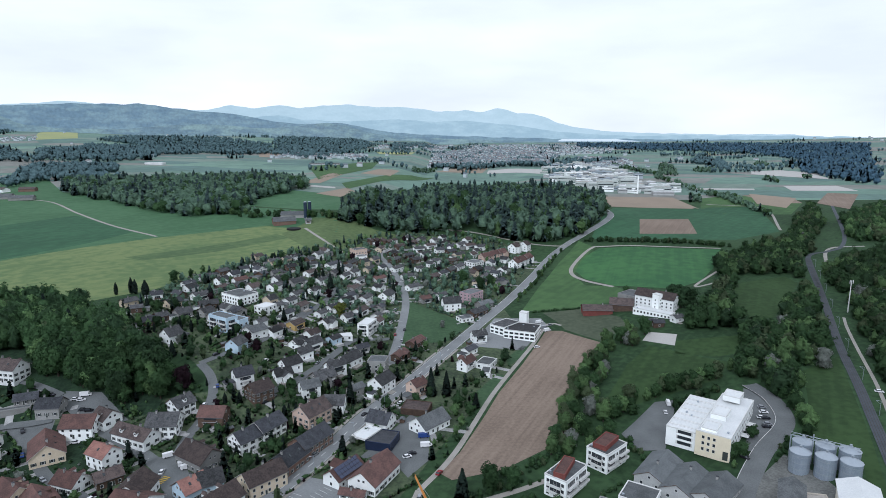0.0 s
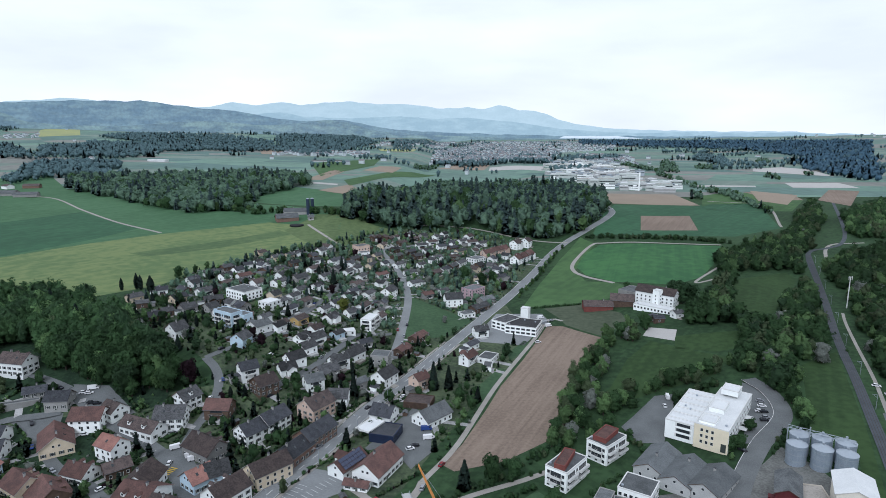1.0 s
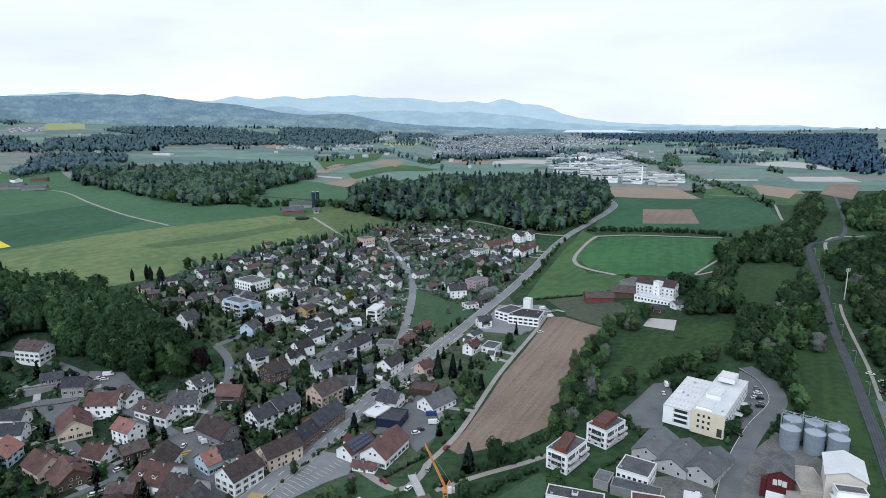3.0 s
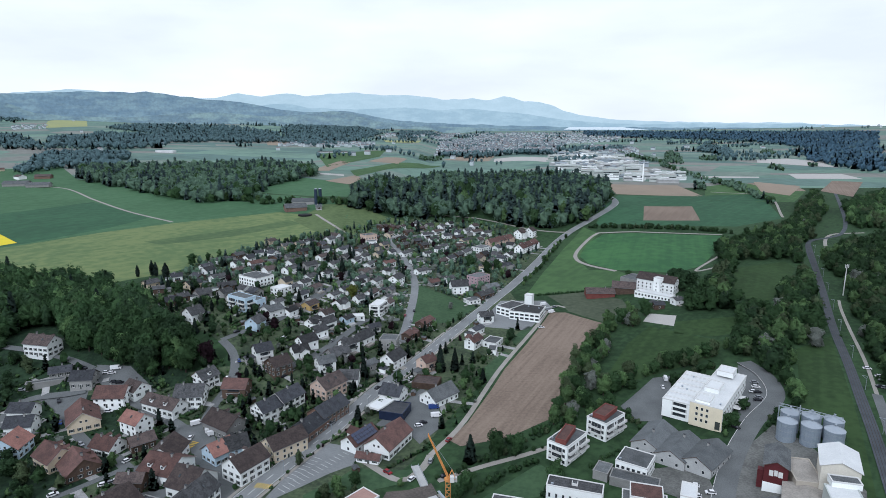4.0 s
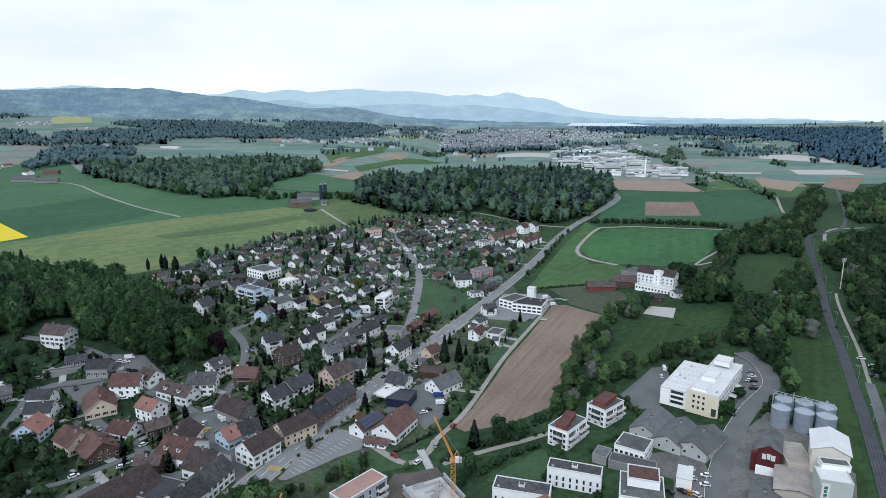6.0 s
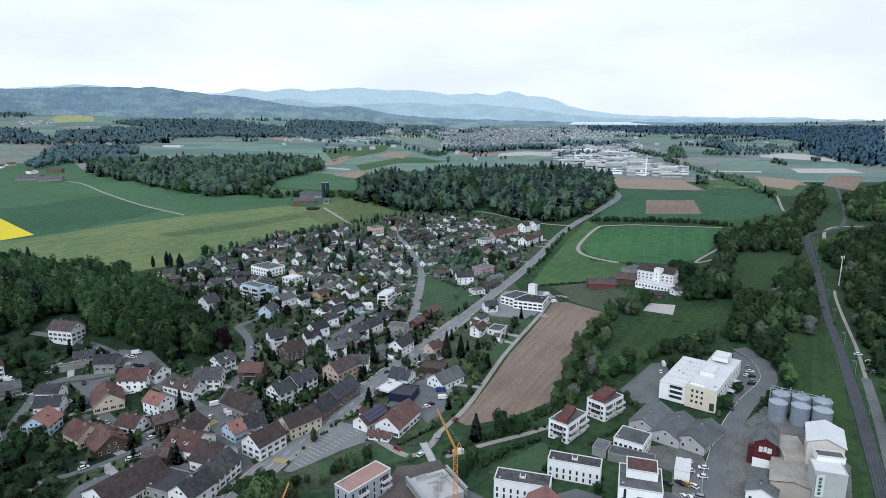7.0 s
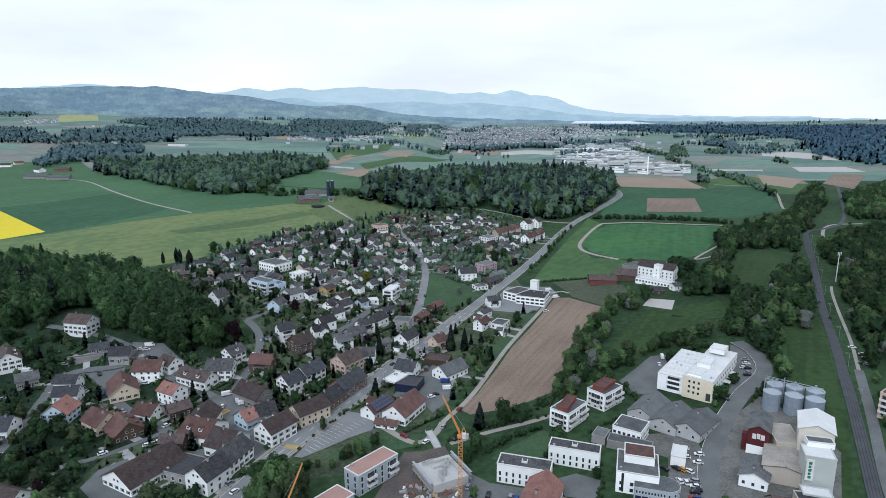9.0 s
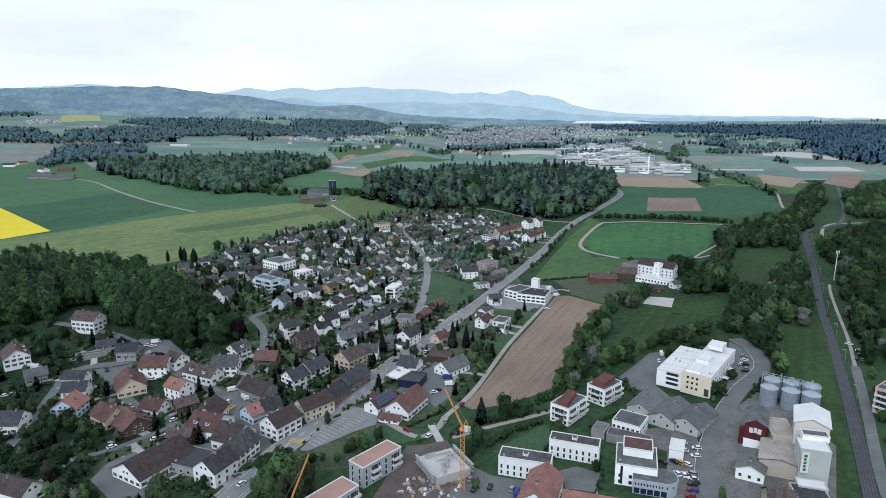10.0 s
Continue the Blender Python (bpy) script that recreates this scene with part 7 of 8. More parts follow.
tree("fir", -38.1, 718.2, 14)
tree("fir", -103.7, 615.0, 13, 0.8)
tree("broad", 21.7, 572.4, 14, 1.1)
tree("broad", 37.0, 553.0, 13)
tree("broad", 47.6, 566.4, 12)
tree("light", 49.9, 646.2, 9)
tree("blossom", 228.2, 340.4, 13, 1.2)
tree("blossom", 196.5, 338.7, 11, 1.2)
tree("blossom", 1.6, 447.7, 6)
tree("blossom", -161.6, 358.7, 6)
tree("light", 135.4, 408.4, 13)
tree("blossom", 130.5, 402.4, 11)
tree("broad", 147.5, 419.0, 14)
tree("deep", 190.7, 463.8, 19, 1.1)
tree("deep", 190.3, 483.5, 15, 1.1)
tree("deep", 200.1, 468.4, 15, 1.1)
tree("broad", 162.3, 514.5, 8, 1.1)
tree("olive", 134.0, 401.3, 14, 1.2)
tree("broad", 179.9, 421.2, 9, 1.1)
tree("broad", 133.5, 254.8, 9, 1.2)
tree("broad", -223.5, 494.5, 12)
tree("light", -65.0, 589.4, 9)
for n, (x, y) in enumerate(scatter([(-83.3, 158.5), (-84.5, 170.3), (-81.2, 189.4), (-76.2, 191.3), (-69.2, 179.8), (-61.9, 169.2), (-65.6, 158.8)], 5.5, 91)):
    tree(("light", "broad", "light", "olive")[n % 4], x, y, 12 + (n * 5 % 7), 1.0)
tree("olive", -118.7, 159.5, 15, 1.2)
tree("broad", 139.4, 255.5, 8, 1.4)
tree("broad", 151.4, 270.2, 7, 1.3)
tree("broad", 45.5, 214.7, 8, 1.3)
tree("broad", 58.1, 186.6, 6)
tree("olive", -157.5, 158.7, 11, 1.1)
tree("deep", -192.9, 202.3, 9, 1.2)
tree("deep", -201.3, 209.8, 8, 1.3)
tree("light", -164.3, 162.2, 9)
tree("light", -149.6, 160.7, 8)
tree("light", -195.7, 190.3, 7)
tree("broad", -38.9, 210.4, 7, 1.2)
tree("light", -46.6, 207.7, 7, 1.2)
tree("light", -149.1, 223.4, 8, 1.1)
tree("broad", 7.6, 206.3, 11)
tree("broad", 3.5, 197.6, 9)
tree("broad", 46.8, 217.4, 9)
tree("light", 103.7, 167.3, 6)
tree("light", 5.8, 172.1, 6)
tree("light", 245.2, 306.9, 5, 1.2)
tree("broad", 229.9, 276.0, 6, 1.2)
tree("light", 219.5, 257.6, 7, 1.2)
tree("broad", 209.9, 239.5, 5, 1.2)
tree("light", 201.9, 225.1, 6, 1.2)
tree("broad", 195.1, 212.0, 7, 1.2)
tree("light", 186.5, 195.7, 5, 1.2)
tree("olive", -276.0, 312.9, 6, 1.25)
tree("broad", -260.6, 306.8, 7, 1.25)
tree("deep", -250.7, 309.7, 8, 1.25)
tree("olive", -237.7, 301.6, 6, 1.25)
tree("broad", -256.4, 292.7, 7, 1.25)
tree("deep", -241.1, 288.3, 8, 1.25)
tree("olive", -229.0, 288.0, 6, 1.25)
tree("broad", -289.1, 327.0, 7, 1.25)
tree("deep", -267.8, 322.7, 8, 1.25)
tree("broad", 19.9, 318.8, 8)
tree("fir", 20.4, 314.6, 9, 1.2)
tree("broad", 10.3, 314.6, 10)

# rows and belts of trees
def belt(points, gap, kinds, tall, wide, seed, spread=2.0):
    r = random.Random(seed)
    for i, q in enumerate(smooth_line(points, gap)):
        x, y = q.x + r.uniform(-spread, spread), q.y + r.uniform(-spread, spread)
        if free(x, y, 0.5):
            tree(kinds[i % len(kinds)], x, y, r.uniform(*tall), wide)


belt([(99.4, 596.1), (119.5, 647.3), (145.2, 700.9), (162.3, 736.2)], 9, ["broad", "light"], (5, 8), 1.1, 1, 1.0)
belt([(66.8, 512.6), (81.4, 547.3), (102.2, 595.6)], 10, ["light", "broad"], (4, 7), 1.1, 2, 1.0)
belt([(56.1, 263.6), (66.3, 280.6), (79.1, 330.5), (103.5, 380.2), (129, 413.8)], 6, ["light", "olive", "broad", "light"], (9, 15), 1.1, 3, 5.0)
belt([(63.4, 266.7), (78.3, 302.3), (89.8, 338.1), (112.4, 378.7)], 7, ["light", "blossom", "broad", "olive"], (8, 13), 1.1, 4, 4.0)
belt([(86, 295.8), (104.3, 313.4), (120.6, 325), (138.4, 329.6), (155.7, 332.2), (173.6, 343)], 4.5, ["light", "broad", "olive", "broad"], (8, 14), 1.1, 5, 3.5)
belt([(-67.2, 188.4), (-54.9, 195.4), (-40.8, 204.3), (-25.6, 210.7), (-15, 214)], 4, ["light", "broad", "olive"], (4, 7.5), 1.3, 7, 3.0)
belt([(136, 260.3), (132.2, 246.4), (125, 238.7)], 6, ["light"], (4, 6), 1.1, 9, 1.0)
belt([(150.4, 237.8), (162.4, 254.2)], 5, ["light"], (3, 4.5), 1.2, 10, 0.5)
belt([(208.4, 251.5), (196.6, 227.5), (180, 195.3), (168.5, 173.7)], 10, ["light"], (5, 7), 1.1, 12, 1.0)
belt([(64.9, 267.3), (87.9, 284.4), (99.4, 290.5)], 6, ["broad", "light"], (6, 10), 1.1, 13, 3.0)
belt([(-371, 840.6), (-251.3, 809.4), (-163.6, 788.4), (-130.9, 769.6)], 12, ["broad", "light"], (8, 13), 1.2, 14, 5.0)

# hedgerows along the fields
def hedge(points, gap, spread, tall, seed, label):
    q = random.Random(seed)
    places = [(p.x + q.uniform(-spread, spread), p.y + q.uniform(-spread, spread)) for p in smooth_line(points, gap)]
    wood("hedgerow", [p for p in places if free(*p, 0.0)], {"broad": 4, "deep": 2, "olive": 1}, tall, 160, label, seed, "hedge", 1.3)


hedge([(171.3, 714.4), (224.9, 702.4), (276.8, 699.4), (326.1, 677)], 2.0, 4.0, (3, 7), 61, "bushy hedgerow between two fields")
hedge([(75, 483.2), (97, 488.6), (120.7, 489.5)], 1.2, 0.8, (1.5, 2.6), 62, "low hedge along a paddock")
hedge([(91.8, 307.6), (104.7, 304.5), (123.5, 306), (155.1, 323.2)], 2.0, 3.5, (3, 7), 63, "bushes along the stream")
hedge([(23.6, 242.4), (39.4, 249.3), (56.2, 264.1)], 1.6, 2.5, (2, 5), 64, "bushes along the ploughed field")
hedge([(-4.3, 216.4), (15.4, 228.9), (42.5, 241.4)], 2.2, 2.0, (2, 4.5), 65, "bushes along a footpath")
hedge([(-262.8, 797.7), (-196.6, 802.8), (-132.1, 777.1)], 4.0, 6.0, (5, 10), 67, "row of trees behind the farm")
hedge([(87, 267.8), (99.3, 284.1), (113, 297.1)], 2.0, 3.0, (3, 6), 68, "bushes beside the factory yard")
hedge([(254.6, 359.2), (208.9, 265.9), (176.5, 200.2)], 14, 1.2, (1.2, 3), 69, "low bushes along the railway")
hedge([(66.4, 217.3), (75.4, 223.1), (84.5, 236.7)], 1.6, 1.4, (1.5, 3.5), 140, "clipped bushes beside the flats")
hedge([(11.2, 205.9), (24.5, 218.3), (41.6, 229.8)], 1.6, 1.4, (2, 4), 141, "clipped bushes beside the flats")
hedge([(62.6, 205.3), (60.1, 187.3), (56.3, 172.7)], 1.6, 1.4, (1.2, 2.2), 142, "clipped bushes beside the flats")
hedge([(39.9, 206.4), (40.1, 195.3)], 1.6, 1.4, (1.5, 3), 143, "clipped bushes beside the flats")
hedge([(84.0, 261.5), (93.7, 268.7), (96.8, 257.8)], 1.6, 1.4, (2, 4), 144, "clipped bushes beside the flats")
hedge([(62.3, 223.6), (69.1, 229.4), (78.3, 238.4)], 1.6, 1.4, (1.5, 3), 145, "clipped bushes beside the flats")
hedge([(152.3, 247.7), (158.7, 256.5), (165.0, 265.6)], 1.6, 1.4, (2, 4), 146, "clipped bushes beside the flats")
patch("lawn", [(14.1, 201.7), (40.8, 227.7), (46.6, 220.3), (41.5, 204.8), (21.4, 196.3)], LAWN, 0.07, "green lawn between flats", "lawn")
belt([(175.1, 263.6), (182.2, 282.7), (187.2, 305), (193.7, 330.3)], 6, ["broad", "light"], (8, 12), 1.1, 71, 2.5)

for kind, x, y, tall in (("light", 133.1, 400.2, 12), ("light", 83.4, 330.2, 11), ("light", 134.2, 331.5, 9), ("olive", 148.2, 327.6, 10), ("light", 190.8, 328.1, 12), ("light", 186.2, 296.4, 10)):
    tree(kind, x, y, tall, 1.1)

# dark orchard and garden trees of the lower village
for n, (x, y) in enumerate(scatter([(-307.5, 320), (-262.2, 319.2), (-223.1, 308.6), (-233, 288.3), (-257.1, 288), (-294.6, 301.7)], 11.5, 70, 1.0) + scatter([(-247.2, 254.2), (-195.7, 241.8), (-157.2, 214.4), (-168.7, 192.2), (-149.6, 160.7), (-187.9, 159.9), (-223.6, 206.7)], 9.5, 71, 0.8)):
    tree(("deep", "broad", "deep", "olive")[n % 4], x, y, 5 + (n * 5 % 7) * 0.7, 1.2)

# woods
def clear_of(places, line, gap):
    """Those places that keep a gap from a line on the ground."""
    a, b = np.array(line[:-1]), np.array(line[1:])
    out = []
    for q in places:
        k = np.clip(((np.array(q) - a) * (b - a)).sum(1) / ((b - a) ** 2).sum(1), 0, 1)
        if np.linalg.norm(a + (b - a) * k[:, None] - q, axis=1).min() > gap:
            out.append(q)
    return out


knoll_rim = [(-125.6, 745.6), (-58.2, 759.8), (13.3, 755.1), (82.5, 735.9), (142.1, 720.2), (186, 758.3), (227.8, 837.6), (264.8, 1014.6), (228.6, 1129.4), (135.8, 1244.9), (-26.3, 1255.6), (-122.5, 811.1)]
knoll_wood = scatter(knoll_rim, 8.6, 21)
# the lightened haze kinds stand in for the air before knoll and valley wood
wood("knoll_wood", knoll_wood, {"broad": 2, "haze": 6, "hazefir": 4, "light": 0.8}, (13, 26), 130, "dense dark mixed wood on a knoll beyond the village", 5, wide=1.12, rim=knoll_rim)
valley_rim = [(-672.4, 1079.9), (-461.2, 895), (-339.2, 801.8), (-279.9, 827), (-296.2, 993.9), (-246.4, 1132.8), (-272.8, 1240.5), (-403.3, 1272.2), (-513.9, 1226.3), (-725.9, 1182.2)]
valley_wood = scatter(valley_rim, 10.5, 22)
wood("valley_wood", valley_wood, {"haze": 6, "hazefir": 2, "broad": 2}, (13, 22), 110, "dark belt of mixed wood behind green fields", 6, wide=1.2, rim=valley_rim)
for n, poly in enumerate(([(251.9, 546.8), (282.4, 593.8), (310.8, 630.4), (407.3, 708.3), (582.7, 947.7), (513.3, 811.4), (413.9, 671.6), (327.6, 531.3), (328.1, 558.8), (271.8, 546.8)],
                          [(226.7, 496.1), (269, 540.9), (220.7, 437.3), (200, 392.8), (240.3, 418.3), (320.3, 522), (328.3, 522), (270, 400.8), (243.7, 342.1), (214.6, 338.4), (196.7, 313.5), (179.2, 286.5), (181.6, 306.1), (175.2, 318.8), (173.8, 347.2), (195.2, 368.5), (208.7, 396.6), (201.7, 409.2), (180.3, 415.2)],
                          [(374.2, 575.8), (484.2, 648.9), (508.2, 593.5), (241.7, 265.1), (231.2, 289.4), (275.9, 369.4), (316.2, 450.6)],
                          [(555.9, 846.3), (720.5, 982.4), (759.6, 904), (601.1, 708.2), (484.7, 702)],
                          [(328.7, 630.4), (380.8, 671.6), (540.1, 904.5), (603.4, 982.7), (423.7, 702)])):
    wood("railway_wood", clear_of(scatter(poly, 7.8, 30 + n, 1.5), RAIL, 8.5), {"broad": 3, "beech": 3, "deep": 1.5, "olive": 2, "light": 3, "blossom": 0.25}, (9, 17), 230, "lush green trees beside the railway", 40 + n, wide=1.2, rim=poly)

# garden bushes and small trees between the houses
gardens = ([(-228.4, 410.4), (-227.1, 494), (-183.8, 585.1), (-132.3, 632.7), (-94.3, 708.2), (-43.9, 760.8), (68.2, 731.2), (100.2, 640.7), (51.2, 504.6), (8.3, 399.4), (-2.6, 338.2)] + [(-18.4, 288.8), (-32, 221.2), (-49.9, 229.4), (-70.7, 220.4), (-107.1, 256.9), (-145.9, 304.2)])
lower = [(-189.6, 156.3), (-310.1, 313.2), (-225.3, 306), (-143.8, 298.2), (-92.5, 318.4), (-20.9, 344.1), (-25.2, 288.7), (-61.8, 232.1), (-89.7, 177.3), (-103.2, 158.1)]
r = random.Random(5)
n = 0
extra = []
east = [(-20.8, 282.3), (6.2, 340.5), (51.9, 409.6), (70.2, 439.4), (20.3, 305), (-2.7, 248.2)]
for poly, gap in ((gardens, 7.6), (lower, 9), (east, 8)):
    for x, y in scatter(poly, gap, 77, 1.0):
        p = r.random()
        if p < 0.12 and n < 60:
            tree(r.choice(["broad", "deep", "light", "fir", "broad", "column", "column"]), x, y, r.uniform(4.5, 10), r.uniform(0.9, 1.2))
            n += 1
        elif p < 0.74:
            extra.append((x, y))
# past y 430 the leaves take haze-tinted colours in place of thicker air
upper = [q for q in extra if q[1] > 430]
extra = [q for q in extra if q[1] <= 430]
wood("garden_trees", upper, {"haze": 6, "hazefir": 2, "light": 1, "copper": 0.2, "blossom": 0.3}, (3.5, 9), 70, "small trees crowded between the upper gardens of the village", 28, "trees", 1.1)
wood("garden_trees", extra, {"broad": 4, "deep": 2, "olive": 1, "light": 1.2, "fir": 3, "column": 1.6, "copper": 0.25, "blossom": 0.3}, (3.5, 9), 70, "small trees crowded between the gardens of the village", 18, "trees", 1.1)
bushes = [q for q in scatter(gardens, 5.0, 78, 0.4) + scatter(lower, 4.6, 79, 0.4) + scatter(east, 4.8, 80, 0.4) if r.random() < 0.7]
for x, y, c in HOUSES:
    if inside(x, y, gardens) or inside(x, y, lower):
        a, d = r.uniform(0.7, 1.2), c * 0.8 + r.uniform(2.5, 4.5)
        for side in range(4):
            if r.random() < 0.55:
                for k in range(int(2 * d / 1.5)):
                    u, v = k * 1.5 - d, d
                    for _ in range(side):
                        u, v = -v, u
                    q = (x + u * math.cos(a) - v * math.sin(a), y + u * math.sin(a) + v * math.cos(a))
                    if free(*q, 0.2):
                        bushes.append(q)
# upper bushes carry the same haze tint in their leaf colour
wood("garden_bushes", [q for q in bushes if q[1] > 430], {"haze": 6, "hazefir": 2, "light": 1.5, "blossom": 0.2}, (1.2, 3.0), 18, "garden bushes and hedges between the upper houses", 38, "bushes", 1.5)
bushes = [q for q in bushes if q[1] <= 430]
wood("garden_bushes", bushes, {"broad": 6, "deep": 3, "olive": 1.5, "light": 2, "fir": 0.8, "blossom": 0.12, "copper": 0.25}, (1.2, 3.0), 18, "garden bushes and hedges between the houses", 8, "bushes", 1.5)

# drives from the houses to the nearest street, and paved corners
dv, df = [], []
road_points = np.array(ROADS)
for x, y, c in HOUSES:
    if not (inside(x, y, gardens) or inside(x, y, lower) or inside(x, y, east)):
        continue
    k = int(np.argmin((road_points[:, 0] - x) ** 2 + (road_points[:, 1] - y) ** 2))
    far = math.hypot(road_points[k, 0] - x, road_points[k, 1] - y)
    ends = [((x, y), (road_points[k, 0], road_points[k, 1]), r.uniform(2.4, 4.5))] if far < 32 else []
    a = r.uniform(0, 6.28)
    ends.append(((x + c * 0.6 * math.cos(a), y + c * 0.6 * math.sin(a)), (x + (c + 4) * math.cos(a), y + (c + 4) * math.sin(a)), r.uniform(2, 4)))
    for p, q, wide in ends:
        p, q = Vector(p), Vector(q)
        d = q - p
        side = Vector((d.y, -d.x)).normalized() * wide / 2
        n = max(1, int(d.length / 3))
        k = len(dv)
        for i in range(n + 1):
            o = p + d * i / n
            for w in (o - side, o + side):
                dv.append((w.x, w.y, max(gz(w.x, w.y), gz(o.x, o.y)) + 0.07))
        df += [(k + 2 * i, k + 2 * i + 1, k + 2 * i + 3, k + 2 * i + 2) for i in range(n)]
tagged(new("driveways", mesh_of("driveways", dv, df, [material("paving", (0.36, 0.357, 0.35), 0.9, (0.22, 0.22, 0.215), 0.15, 1.5, 0.7)])), "grey paved drives and terraces beside the houses", "drives", kind="stuff")

# ---- far land ----
patch("field", [(708.9, 1268.5), (822.2, 1270.1), (808.8, 1180.9), (681.5, 1186.7)], SAND, 0.4, "long white fleece over a field", "field cover")
patch("field", [(506.9, 1229.0), (623.9, 1220.0), (614.7, 1196.2), (497.0, 1203.4)], SAND, 0.4, "narrow white fleece over a field", "field cover")
patch("field", [(831.6, 1651.7), (933.8, 1695.4), (961.5, 1612.7), (901.4, 1410.6), (857.2, 1453.0), (783.5, 1552.0)], SAND, 0.4, "white sheets over vegetable fields", "field cover")
patch("field", [(574.6, 1139.7), (629.3, 1078.3), (550.3, 966.5), (525.8, 1011.3)], PALESOIL, 0.4, "brown bare field", "ploughed field")
patch("field", [(729.8, 1152.0), (777.4, 1135.3), (644.1, 955.0), (629.9, 1018.9)], SOIL, 0.4, "brown bare field", "ploughed field")
patch("field", [(135.4, 1820.5), (283.9, 1736.8), (252.3, 1573.5), (124.0, 1707.8)], SAND, 0.4, "white fleece beside the town", "field cover")
patch("field", [(1201.1, 2835.8), (1225.7, 2784.8), (1174.8, 2648.9), (1141.9, 2656.6)], FARRAPE, 0.4, "yellow patch of rape", "rape field")
patch("field", [(-279.5, 1211.5), (-262.2, 1454.0), (-231.8, 1419.1), (-244.4, 1224.0)], PALESOIL, 0.4, "brown bare field", "ploughed field")
patch("field", [(-308.9, 1202.1), (-204.7, 1168.7), (-201.1, 1146.7), (-301.7, 1172.1)], SAND, 0.4, "pale gravel strip between fields", "field cover")
patch("field", [(-221.7, 1068.2), (-181.1, 1162.3), (-158.4, 1109.3), (-171.2, 1024.5)], PALESOIL, 0.4, "brown bare field", "ploughed field")
patch("field", [(-197.5, 1469.8), (-170.3, 1618.7), (-111.0, 1603.3), (-120.5, 1417.0)], PALESOIL, 0.4, "brown bare field", "ploughed field")
patch("field", [(-18.8, 1821.5), (77.8, 2119.6), (142.3, 1916.8), (114.2, 1755.1)], PALESOIL, 0.4, "brown bare field", "ploughed field")
patch("field", [(-2308.2, 3536.1), (-2772.7, 4708.4), (-1902.8, 3228.1), (-2051.1, 3101.6)], FARRAPE, 0.4, "yellow rape field on the hillside", "rape field")
patch("field", [(-291.9, 2713.5), (-125.9, 2787.6), (-131.6, 2584.4), (-261.8, 2538.0)], FARRAPE, 0.4, "yellow strip of rape", "rape field")
patch("field", [(-782.5, 2611.3), (-628.6, 2463.9), (-554.9, 2133.1), (-642.4, 2156.6)], PALESOIL, 0.4, "brown bare field", "ploughed field")
patch("field", [(-361.8, 1651.5), (-202.4, 1940.8), (-187.3, 1634.0), (-261.4, 1288.9)], CROP, 0.4, "green field strip", "crop field")
patch("field", [(-204.1, 1238.8), (-76.3, 1574.9), (-16.8, 1605.7), (-178.3, 1142.8)], CROP, 0.4, "green field strip", "crop field")
town = scatter([(-41.1, 2107.7), (161.7, 1935.3), (336.3, 1901.3), (475.5, 2576.1), (427.7, 3104.1), (158.0, 3464.5), (-44.6, 3088.4)], 21, 51) + scatter([(-70.5, 3730.2), (681.0, 3722.9), (925.0, 3257.4), (762.9, 2861.0), (475.5, 2576.1), (160.5, 3521.2)], 30, 52)
town = [q for q in town if r.random() < 0.62]
dense, blue, near_green = [], [], []
